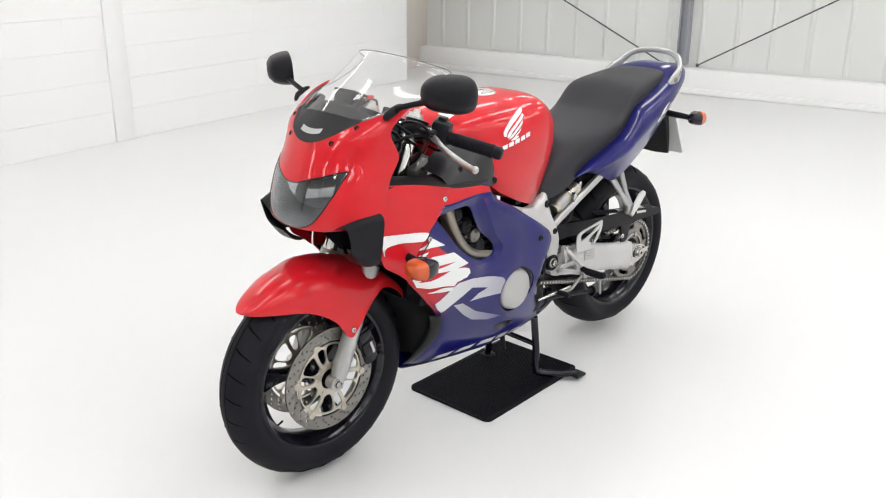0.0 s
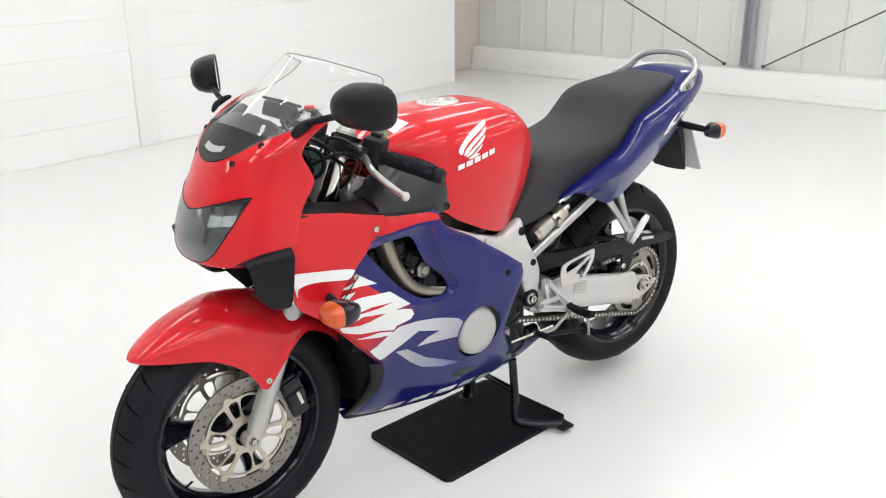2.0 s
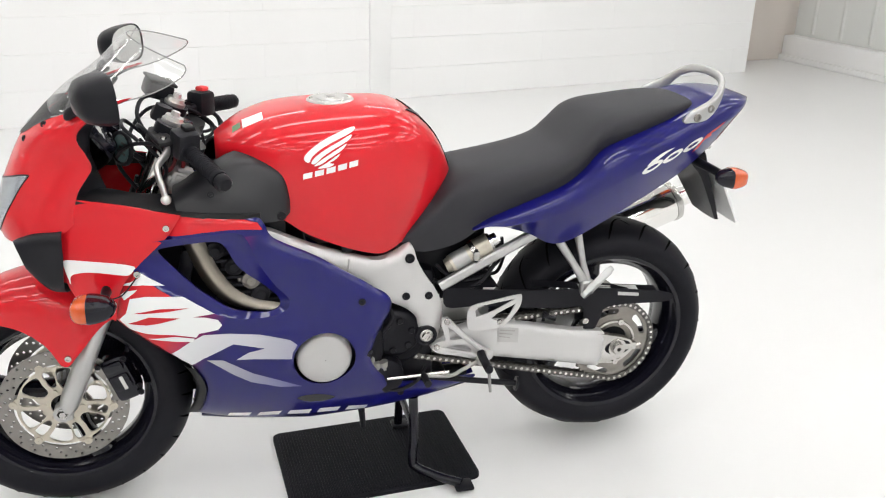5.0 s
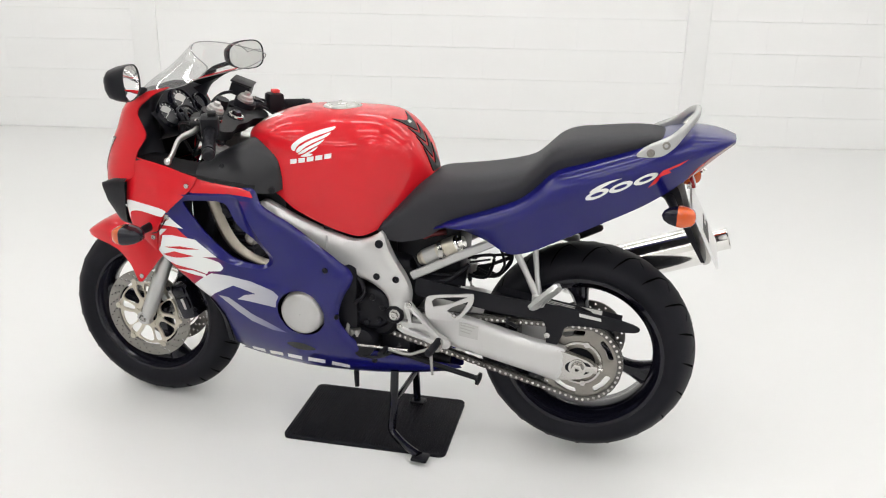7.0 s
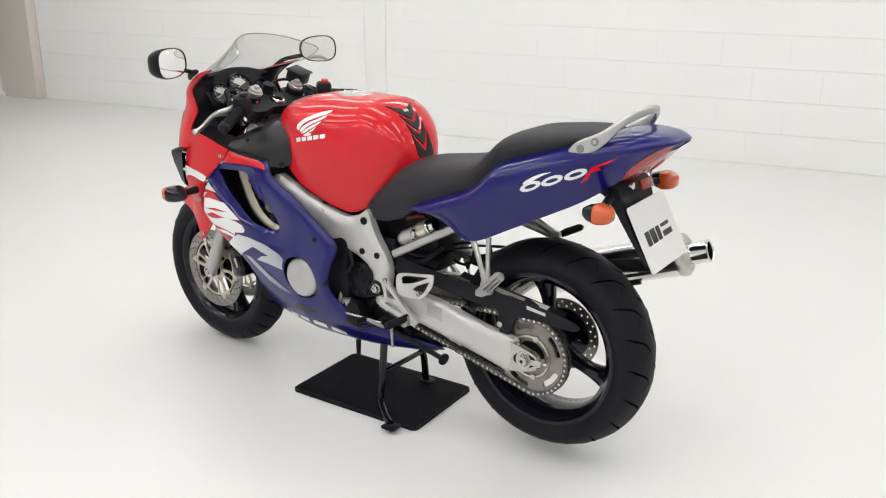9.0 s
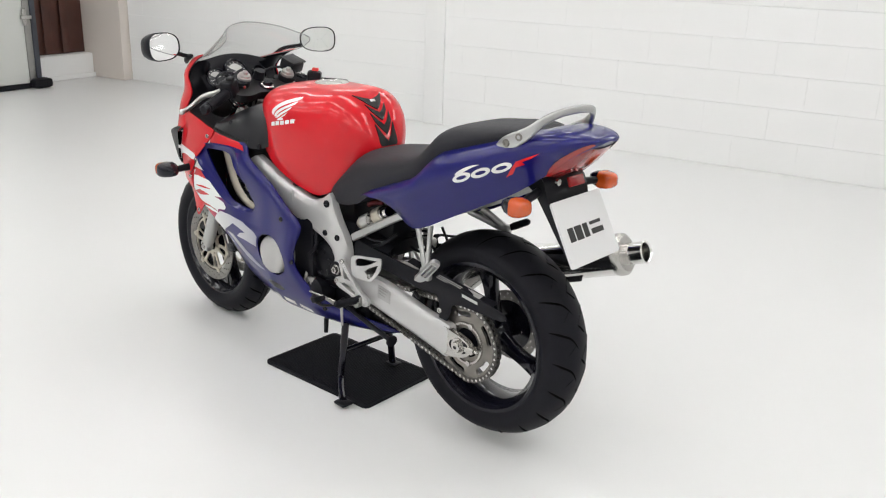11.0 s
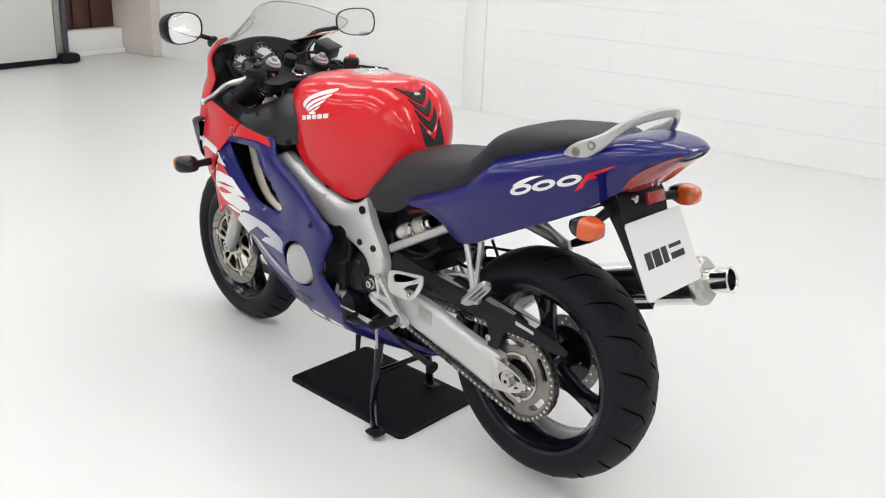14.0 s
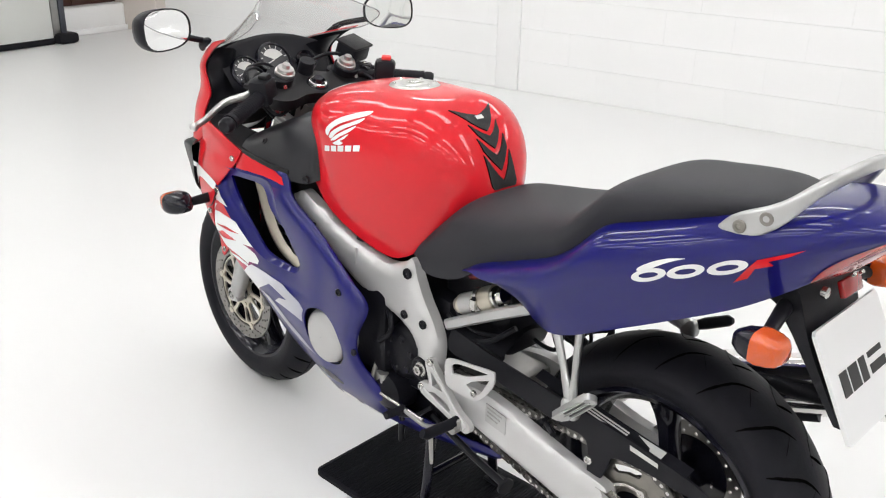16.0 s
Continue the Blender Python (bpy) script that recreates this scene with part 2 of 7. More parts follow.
class Shape:
    """Collects vertices and faces of one part."""

    def __init__(self):
        self.v, self.f = [], []

    def put(self, v, f):
        k = len(self.v)
        self.v += [tuple(p) for p in v]
        self.f += [tuple(i + k for i in g) for g in f]
        return self

    def moved(self, m):
        self.v = [tuple(m @ Vector(p)) for p in self.v]
        return self

    def mirrored(self):
        s = Shape()
        s.v = [(x, -y, z) for x, y, z in self.v]
        s.f = [tuple(reversed(g)) for g in self.f]
        return s

    def both(self):
        o = self.mirrored()
        return self.put(o.v, o.f)

    def grid(self, rows, wrap=False):
        """A skin over rows of points."""
        n = len(rows[0])
        f = []
        for i in range(len(rows) - 1):
            for j in range(n if wrap else n - 1):
                a, b = i * n + j, i * n + (j + 1) % n
                f.append((a, b, b + n, a + n))
        return self.put([p for r in rows for p in r], f)

    def loft(self, rows, nu=5, nv=5, wrap=False):
        """A smooth skin over a coarse net of points."""
        rows = [crv(r, nv, wrap) for r in rows]
        cols = [crv([r[j] for r in rows], nu, False) for j in range(len(rows[0]))]
        return self.grid([[c[i] for c in cols] for i in range(len(cols[0]))], wrap)

    def tube(self, path, r, n=10, flat=1.0, up=(0, 0, 1), caps=True, power=1.0):
        """A bar along a path; r may differ from point to point; flat squeezes it along its side."""
        path = [Vector(p) for p in path]
        rs = r if isinstance(r, (list, tuple)) else [r] * len(path)
        rows = []
        for i, p in enumerate(path):
            d = (path[min(i + 1, len(path) - 1)] - path[max(i - 1, 0)]).normalized()
            side = d.cross(Vector(up))
            if side.length < 1e-4:
                side = d.cross(Vector((1, 0, 0)))
            side.normalize()
            top = side.cross(d)
            row = []
            for k in range(n):
                a = 2 * math.pi * (k + 0.5) / n
                c, s = math.cos(a), math.sin(a)
                c, s = math.copysign(abs(c) ** power, c), math.copysign(abs(s) ** power, s)
                row.append(p + (side * c * flat + top * s) * rs[i])
            rows.append(row)
        k = len(self.v)
        self.grid(rows, True)
        if caps:
            self.f.append(tuple(k + j for j in reversed(range(n))))
            self.f.append(tuple(k + (len(rows) - 1) * n + j for j in range(n)))
        return self

    def lathe(self, profile, n=32, at=(0, 0, 0), axis="y", close=False):
        """A turned piece: profile of (radius, place along the axis)."""
        rows = []
        for r, a in list(profile) + ([profile[0]] if close else []):
            row = []
            for k in range(n):
                w = 2 * math.pi * k / n
                c, s = r * math.cos(w), r * math.sin(w)
                p = {"y": (c, a, s), "x": (a, c, s), "z": (c, s, a)}[axis]
                row.append((p[0] + at[0], p[1] + at[1], p[2] + at[2]))
            rows.append(row)
        return self.grid(rows, True)

    def ball(self, at, size, n=12):
        rows = []
        for i in range(n + 1):
            a = math.pi * i / n
            rows.append([(at[0] + size[0] * math.sin(a) * math.cos(2 * math.pi * k / (2 * n)), at[1] + size[1] * math.sin(a) * math.sin(2 * math.pi * k / (2 * n)), at[2] + size[2] * math.cos(a)) for k in range(2 * n)])
        return self.grid(rows, True)

    def box(self, lo, hi, b=0.004):
        """A block with bevelled edges."""
        bm = bmesh.new()
        bmesh.ops.create_cube(bm, size=1)
        for q in bm.verts:
            q.co = [lo[i] + (q.co[i] + 0.5) * (hi[i] - lo[i]) for i in range(3)]
        if b:
            bmesh.ops.bevel(bm, geom=bm.edges[:], offset=min(b, 0.45 * min(hi[i] - lo[i] for i in range(3))), segments=2, affect="EDGES", profile=0.5)
        bm.verts.index_update()
        self.put([tuple(q.co) for q in bm.verts], [[q.index for q in g.verts] for g in bm.faces])
        bm.free()
        return self

    def sheet(self, outline, holes, step, front, back=None):
        """A plate cut to an outline with holes; front and back give the place of a point (a, b) of its plan."""
        from mathutils.geometry import delaunay_2d_cdt
        pts, edges = [], []
        for loop in [outline] + list(holes):
            k = len(pts)
            pts += [Vector(p[:2]) for p in loop]
            edges += [(k + i, k + (i + 1) % len(loop)) for i in range(len(loop))]
        nb = len(pts)
        xs, ys = [p[0] for p in outline], [p[1] for p in outline]
        if step:
            row, y = 0, min(ys) + step / 2
            while y < max(ys):
                x = min(xs) + step * (0.5 + 0.5 * (row % 2))
                while x < max(xs):
                    if inside((x, y), outline) and not any(inside((x, y), h) for h in holes) and min(edge_gap((x, y), h) for h in [outline] + list(holes)) > step * 0.45:
                        pts.append(Vector((x, y)))
                    x += step
                row, y = row + 1, y + step * 0.87
        V, E, F, ov, oe, of = delaunay_2d_cdt(pts, edges, [], 0, 1e-6)
        F = [g for g in F if inside(sum((V[i] for i in g), Vector((0, 0))) / 3, outline) and not any(inside(sum((V[i] for i in g), Vector((0, 0))) / 3, h) for h in holes)]
        self.put([front(q.x, q.y) for q in V], F)
        if back:
            k0 = len(self.v) - len(V)
            k1 = len(self.v)
            self.put([back(q.x, q.y) for q in V], [tuple(reversed(g)) for g in F])
            count = {}
            for g in F:
                for i in range(3):
                    e = (g[i], g[(i + 1) % 3])
                    count[e] = count.get(e, 0) + 1
            for (a, b) in count:
                if (b, a) not in count:
                    self.f.append((k0 + b, k0 + a, k1 + a, k1 + b))
        return self


def link(name, s, material, parent=None, label="", angle=38, mat_world=None):
    me = bpy.data.meshes.new(name)
    me.from_pydata(s.v, [], s.f)
    bm = bmesh.new()
    bm.from_mesh(me)
    bmesh.ops.remove_doubles(bm, verts=bm.verts[:], dist=1e-5)
    bmesh.ops.recalc_face_normals(bm, faces=bm.faces[:])
    bm.to_mesh(me)
    bm.free()
    me.materials.append(material)
    me.shade_smooth()
    me.set_sharp_from_angle(angle=radians(angle))
    ob = new(name, me)
    if parent:
        ob.parent = parent
    if mat_world:
        ob.matrix_basis = mat_world
    if label:
        ob["label"] = label
    return ob


def part(name, s, material, parent, label="", angle=38):
    return link(name, s, material, parent, label, angle)


def flip(p):
    return (p[0], -p[1], p[2])


# ---- the hall ----
U0, U1, V0, V1, H = -6.4, 6.3, -6.0, 4.165, 3.9


def setting(name, s, material, label, category, angle=38):
    return tagged(link(name, s, material, None, "", angle, RM), label, category, kind="structure")


setting("floor", Shape().box((U0 - 2.2, V0 - 0.3, -0.2), (U1 + 0.4, V1 + 1.0, 0), 0), FLOOR_M, "glossy white painted concrete floor", "floor")
setting("ceiling", Shape().box((U0 - 2.2, V0 - 0.3, H), (U1 + 0.4, V1 + 1.0, H + 0.2), 0), CEIL_M, "plain white ceiling carrying rows of strip lamps", "ceiling")
north = setting("wall_north", Shape().box((-6.02, V1 + 0.005, 0), (5.41, V1 + 0.22, H), 0), WALL_M, "white painted concrete block wall with long courses", "wall")
setting("wall_north_ends", Shape().box((U0 - 1.9, V1 - 0.105, 0), (-6.03, V1 + 0.4, H), 0.01).box((5.30, V1 + 0.222, 0), (5.412, V1 + 0.8, H), 0.01).box((5.42, V1 + 0.45, 0), (U1 + 0.3, V1 + 0.8, H), 0.01), BEIGE_M, "beige plastered wall ends beside the block wall", "wall")
for u, w in ((1.73, 0.16), (-2.33, 0.19)):
    setting("wall_pier", Shape().box((u, V1 - 0.02, 0), (u + w, V1 + 0.1, H), 0.006), WALL_M, "white painted narrow pier standing proud of the block wall", "pier")
setting("wall_south", Shape().box((U0 - 2.2, V0 - 0.25, 0), (U1 + 0.4, V0, H), 0), WALL_M, "plain white painted wall", "wall")

# east end: plinth, sheet cladding, post and brace cables
setting("wall_east", Shape().box((U1 + 0.14, V0, 0), (U1 + 0.34, V1 + 0.448, H), 0), CLAD_M, "pale grey steel end wall above a white plinth", "wall")
setting("plinth_east", Shape().box((U1, V0, 0), (U1 + 0.138, V1 + 0.447, 0.235), 0.012), WALL_M, "low white painted plinth along the clad wall", "plinth")
setting("stanchion", Shape().box((U1 + 0.02, 1.495, 0.26), (U1 + 0.128, 1.515, H), 0.003).box((U1 + 0.06, 1.515, 0.26), (U1 + 0.075, 1.575, H), 0.002).box((U1 + 0.02, 1.575, 0.26), (U1 + 0.128, 1.59, H), 0.003), STANCHION_M, "grey painted steel post in front of the cladding", "post")
for v0, z0, v1, z1 in ((1.38, 0.27, -2.46, 2.4), (1.74, 0.27, 3.94, 1.37)):
    setting("brace_cable", Shape().tube([(U1 + 0.05, v0, z0), (U1 + 0.05, v1, z1)], 0.007, 8).ball((U1 + 0.05, v0, z0), (0.018, 0.018, 0.018), 6), CABLE_M, "thin dark brace cable in front of the cladding", "cable")

setting("skirting_east", Shape().box((U1 - 0.035, V0, 0), (U1 - 0.002, V1 + 0.446, 0.055), 0.008), WALL_M, "white painted skirting step at the foot of the plinth", "skirting")

# west end: door leaf with post and foot, plinth, brown boards behind
setting("wall_west", Shape().box((U0 - 2.1, V0, 0), (U0 - 1.9, V1 + 0.1, H), 0), WALL_M, "plain white wall beyond the open door", "wall")
setting("plinth_west", Shape().box((U0 - 0.30, 2.0, 0), (U0 - 0.10, V1 - 0.107, 0.25), 0.012), WALL_M, "low white painted plinth below brown boards", "plinth")

setting("skirting_west", Shape().box((U0 - 0.098, 2.0, 0), (U0 - 0.07, V1 - 0.107, 0.05), 0.008), WALL_M, "white painted skirting step at the foot of the plinth", "skirting")

# lamps
def strip_lamp(u, v):
    s = Shape().box((-0.77, -0.153, 0.03), (0.77, 0.153, 0.09), 0.01)
    ob = link("strip_lamp", s, DOOR_M)
    ob.matrix_basis = RM @ pose(u, v, 3.25)
    part("diffuser", Shape().box((-0.75, -0.138, 0), (0.75, 0.138, 0.028), 0.006), TUBE_M, ob, "lit white diffuser")
    part("hanger", Shape().tube([(-0.5, 0, 0.09), (-0.5, 0, 0.65)], 0.004, 6), CABLE_M, ob)
    part("hanger", Shape().tube([(0.5, 0, 0.09), (0.5, 0, 0.65)], 0.004, 6), CABLE_M, ob)
    return tagged(ob, "long white strip lamp hanging from the ceiling, lit", "lamp", "rows of strip lamps")


first_lamp = None
for v, us in ((v, (-4.4, -2.2, 0.0, 2.2, 4.4)) for v in (-4.6, -3.2, -1.9, -0.6, 1.0, 3.2)):
    for u in us:
        if first_lamp is None:
            first_lamp = strip_lamp(u, v)
        else:
            copy_thing(first_lamp, RM @ pose(u, v, 3.25))

# ---- the motorcycle ----
bike = tagged(new("motorcycle"), "red, blue and white faired sports motorcycle on a black mat", "motorcycle")
FA, RA = (-0.703, 0.006, 0.2985), (0.692, 0.036, 0.345)


def screw(at, r=0.008, parent=None, material=None, out=(0, -1, 0), name="screw"):
    """A round-headed bolt with a socket, pointing along out."""
    s = Shape().lathe([(0.0005, 0.0), (r * 0.45, 0.0), (r * 0.5, 0.002), (r * 0.9, 0.002), (r, 0.0008), (r, -0.004)], 14, axis="y")
    q = Vector((0, 1, 0)).rotation_difference(Vector(out).normalized()).to_matrix().to_4x4()
    return part(name, s.moved(Matrix.Translation(at) @ q), material or STEEL, parent or bike)


# -- wheels --
def tyre(r, w, at, n=144):
    """A tyre with a rounded crown, side walls and cut grooves."""
    prof = [(r - 0.088, 0.36 * w), (r - 0.082, 0.42 * w), (r - 0.070, 0.47 * w), (r - 0.056, 0.495 * w), (r - 0.046, 0.495 * w), (r - 0.036, 0.465 * w), (r - 0.026, 0.41 * w), (r - 0.016, 0.325 * w), (r - 0.008, 0.225 * w), (r - 0.002, 0.11 * w), (r, 0.0)]
    prof = prof + [(a, -b) for a, b in reversed(prof[:-1])]
    return Shape().lathe(prof, n, at)


def groove(r, w, at, a0, side, span, reach=(0.03, 0.44), bow=0.35):
    """A bowed tread groove, laid as a thin dark strip sunk to its rim on the crown."""
    s = Shape()
    rows = []
    for k in range(11):
        t = k / 10
        a = a0 + span * (t + bow * math.sin(math.pi * t) * (1 - t))
        y = side * w * (reach[0] + (reach[1] - reach[0]) * t)
        rr = key(abs(y) / w, [(0, r), (0.11, r - 0.002), (0.225, r - 0.008), (0.325, r - 0.016), (0.41, r - 0.026), (0.465, r - 0.036)]) + 0.0008
        half = 0.0021 * (1 - 0.75 * abs(2 * t - 1) ** 3)
        rows.append([(at[0] + rr * math.cos(a - half / r), at[1] + y - half, at[2] + rr * math.sin(a - half / r)), (at[0] + rr * math.cos(a + half / r), at[1] + y + half, at[2] + rr * math.sin(a + half / r))])
    return s.grid(rows)


GROOVE_M = shader("groove_black", (0.003, 0.003, 0.003), 0.9, 0, 0, 0.1, spec=0.0)


def wheel(name, at, r, w, rim_w, angles, label):
    rim_r = r - 0.088
    hw = rim_w / 2
    rim = Shape().lathe([(rim_r + 0.012, hw), (rim_r + 0.008, hw + 0.004), (rim_r - 0.004, hw + 0.003), (rim_r - 0.010, hw - 0.006), (rim_r - 0.026, hw - 0.02), (rim_r - 0.030, 0.0), (rim_r - 0.026, -hw + 0.02), (rim_r - 0.010, -hw + 0.006), (rim_r - 0.004, -hw - 0.003), (rim_r + 0.008, -hw - 0.004), (rim_r + 0.012, -hw), (rim_r - 0.012, -hw + 0.02), (rim_r - 0.018, 0), (rim_r - 0.012, hw - 0.02)], 72, at, close=True)
    ob = part(name, rim, BLACK_GLOSS, bike, label, 45)
    part("hub", Shape().lathe([(0.018, 0.052), (0.038, 0.05), (0.044, 0.03), (0.040, 0.0), (0.044, -0.03), (0.038, -0.05), (0.018, -0.052), (0.018, 0.052)], 28, at), BLACK_GLOSS, ob, "", 45)
    for a in angles:
        rows = []
        for k in range(9):
            t = k / 8
            d = 0.035 + (rim_r - 0.055) * t
            wd = 0.030 - 0.012 * math.sin(math.pi * t) + 0.014 * t ** 4
            th = 0.024 - 0.004 * t + 0.008 * t ** 4
            sweep = 0.10 * t * t
            ca, sa = math.cos(a + sweep), math.sin(a + sweep)
            row = []
            for p, q in ((1, 0.35), (0.55, 1), (-0.55, 1), (-1, 0.35), (-1, -0.35), (-0.55, -1), (0.55, -1), (1, -0.35)):
                row.append((at[0] + ca * d - sa * wd * p, at[1] + th * q, at[2] + sa * d + ca * wd * p))
            rows.append(row)
        part("spoke", Shape().grid(rows, True), BLACK_GLOSS, ob, "", 50)
    part("tyre", tyre(r, w, at), RUBBER, ob, "black road tyre with slanting grooves", 50)
    g = Shape()
    slim = w < 0.15
    n = 28 if slim else 20
    if slim:
        # two fine grooves run all round beside the crown
        for y in (-0.075 * w, 0.075 * w):
            rows = [[(at[0] + (r - 0.0006) * math.cos(2 * math.pi * k / 120), at[1] + y + d, at[2] + (r - 0.0006) * math.sin(2 * math.pi * k / 120)) for d in (-0.0014, 0.0014)] for k in range(121)]
            gg = Shape().grid(rows)
            g.put(gg.v, gg.f)
    for k in range(n):
        for side in (1, -1):
            a0 = 2 * math.pi * (k + (0.5 if side < 0 else 0)) / n
            for gg in (groove(r, w, at, a0, side, 0.075, (0.075, 0.43), 0.12),) if slim else (groove(r, w, at, a0, side, 0.20, (0.02, 0.40)), groove(r, w, at, a0 + 0.12, side, 0.10, (0.20, 0.45), 0.1), groove(r, w, at, a0 + 0.05, side, -0.09, (0.05, 0.22), 0.0)):
                g.put(gg.v, gg.f)
    tagged(part("tread", g, GROOVE_M, ob), kind="stuff")
    va = angles[0] + 1
    part("valve", Shape().tube([(at[0] + (rim_r - 0.03) * math.cos(va), at[1], at[2] + (rim_r - 0.03) * math.sin(va)), (at[0] + (rim_r - 0.046) * math.cos(va), at[1] - 0.006, at[2] + (rim_r - 0.046) * math.sin(va))], 0.003, 8), BLACK, ob)
    return ob


def circle(r, n, c=(0, 0), a0=0.0):
    return [(c[0] + r * math.cos(a0 + 2 * math.pi * k / n), c[1] + r * math.sin(a0 + 2 * math.pi * k / n)) for k in range(n)]


def plate(outline, holes, at, y, th, side=-1):
    """A flat plate in the plane of the wheels."""
    return Shape().sheet(outline, holes, 0, lambda a, b: (at[0] + a, at[1] + y + side * th / 2, at[2] + b), lambda a, b: (at[0] + a, at[1] + y - side * th / 2, at[2] + b))


def disc_rotor(at, y, ro, ri, parent, rows=3, per=24, label="drilled steel brake disc"):
    holes = [circle(ri, 48)]
    for j in range(rows):
        rr = ri + (ro - ri) * (j + 0.75) / (rows + 0.5)
        for k in range(per):
            a = 2 * math.pi * (k + j / rows) / per
            holes.append(circle(0.0036, 8, (rr * math.cos(a), rr * math.sin(a))))
    return part("brake_disc", plate(circle(ro, 64), holes, at, y, 0.005), DISC_M, parent, label, 30)


def carrier(at, y, ro, parent, arms=6):
    """The spidery middle of a floating disc: ring, slanting arms and rivets."""
    holes = []
    for k in range(arms):
        a = 2 * math.pi * k / arms
        holes.append(crv([(r * math.cos(a + d), r * math.sin(a + d)) for r, d in ((ro * 0.46, 0.14), (ro * 0.66, 0.08), (ro * 0.87, 0.05), (ro * 0.92, 0.32), (ro * 0.90, 0.58), (ro * 0.66, 0.64), (ro * 0.44, 0.50))], 3))
        holes.append(crv([(r * math.cos(a + d), r * math.sin(a + d)) for r, d in ((ro * 0.50, 0.72), (ro * 0.84, 0.69), (ro * 0.90, 0.82), (ro * 0.85, 0.95), (ro * 0.52, 0.97))], 3))
    outline = []
    for k in range(arms):
        a = 2 * math.pi * k / arms
        outline += [((ro * 0.96) * math.cos(a + d), (ro * 0.96) * math.sin(a + d)) for d in (0.16, 0.36, 0.56, 0.76)]
        outline += [((ro + 0.010) * math.cos(a + d), (ro + 0.010) * math.sin(a + d)) for d in (0.86, 0.98)]
        outline += [((ro * 0.96) * math.cos(a + 1.04), (ro * 0.96) * math.sin(a + 1.04))]
    ob = part("disc_carrier", plate(outline, [circle(0.030, 24)] + holes, at, y, 0.006), GOLD, parent, "champagne coloured disc centre", 30)
    riv = Shape()
    for k in range(arms):
        a = 2 * math.pi * k / arms + 0.92
        riv.lathe([(0.001, -0.006), (0.009, -0.006), (0.010, -0.003), (0.010, 0.006)], 12, (at[0] + (ro + 0.002) * math.cos(a), at[1] + y, at[2] + (ro + 0.002) * math.sin(a)))
        riv.lathe([(0.001, -0.007), (0.006, -0.007), (0.006, 0.004)], 8, (at[0] + 0.042 * math.cos(a), at[1] + y, at[2] + 0.042 * math.sin(a)))
    tagged(part("rivets", riv, GOLD, parent), kind="stuff")
    return ob


fw = wheel("front_wheel", FA, 0.2965, 0.129, 0.094, [radians(a) for a in (165, 45, -75)], "gloss black three-spoke front wheel")
for y in (-0.066, 0.066):
    disc_rotor(FA, y, 0.148, 0.112, fw)
    carrier(FA, y - 0.001 * (1 if y > 0 else -1), 0.110, fw)
rw = wheel("rear_wheel", RA, 0.312, 0.178, 0.142, [radians(a) for a in (96, -24, 216)], "gloss black three-spoke rear wheel")
disc_rotor(RA, 0.075, 0.11, 0.078, rw, 2, 20)

part("disc_carrier", Shape().lathe([(0.020, 0.064), (0.050, 0.066), (0.080, 0.071), (0.080, 0.0735), (0.050, 0.076), (0.020, 0.078)], 36, RA), BLACK_GLOSS, rw, "gloss black disc carrier", 40)

# -- rear sprocket and chain --
FS = (0.145, -0.082, 0.395)
teeth = []
for k in range(45):
    a = 2 * math.pi * k / 45
    teeth += [(0.111 * math.cos(a - 0.045), 0.111 * math.sin(a - 0.045)), (0.117 * math.cos(a - 0.012), 0.117 * math.sin(a - 0.012)), (0.117 * math.cos(a + 0.012), 0.117 * math.sin(a + 0.012)), (0.111 * math.cos(a + 0.045), 0.111 * math.sin(a + 0.045))]
slots = []
for k in range(5):
    a0 = 2 * math.pi * k / 5 + 0.2
    slots.append(crv([(0.097 * math.cos(a0 + d), 0.097 * math.sin(a0 + d)) for d in (0.0, 0.17, 0.34, 0.51, 0.68)] + [(0.082 * math.cos(a0 + d), 0.082 * math.sin(a0 + d)) for d in (0.66, 0.34, 0.02)], 2))
part("sprocket", plate(teeth, [circle(0.045, 28)] + slots, RA, FS[1] - RA[1] - 0.002, 0.008), SPROCKET_M, rw, "toothed steel rear sprocket", 30)
for k in range(5):
    a = 2 * math.pi * k / 5 - 0.05
    part("sprocket_nut", Shape().lathe([(0.001, -0.012), (0.009, -0.012), (0.010, -0.004), (0.010, 0.0)], 6, (RA[0] + 0.053 * math.cos(a), -0.084, RA[2] + 0.062 * math.sin(a))), STEEL, rw)
part("carrier_ring", Shape().lathe([(0.056, -0.086 - RA[1]), (0.058, -0.094 - RA[1]), (0.064, -0.094 - RA[1]), (0.066, -0.086 - RA[1])], 36, RA), STEEL, rw, "bright ring on the sprocket carrier", 40)
part("sprocket_carrier", Shape().lathe([(0.045, -0.05), (0.056, -0.075), (0.056, -0.108), (0.040, -0.116), (0.018, -0.116)], 30, RA), DARK_METAL, rw)



def chain_path():
    """Once round the two sprockets."""
    ra, rf = 0.1135, 0.036
    dx, dz = RA[0] - FS[0], RA[2] - FS[2]
    L, base = math.hypot(dx, dz), math.atan2(dz, dx)
    off = math.acos((ra - rf) / L)
    pts = []
    for k in range(25):
        a = base + off - (2 * off) * k / 24
        pts.append((RA[0] + ra * math.cos(a), RA[2] + ra * math.sin(a)))
    for k in range(13):
        a = base - off - (2 * math.pi - 2 * off) * k / 12
        pts.append((FS[0] + rf * math.cos(a), FS[2] + rf * math.sin(a)))
    return pts + [pts[0]]


cp = chain_path()
seg = []
for (ax, az), (bx, bz) in zip(cp, cp[1:]):
    seg.append(math.hypot(bx - ax, bz - az))
total = sum(seg)
links, pins, pitch = Shape(), Shape(), total / round(total / 0.0165)


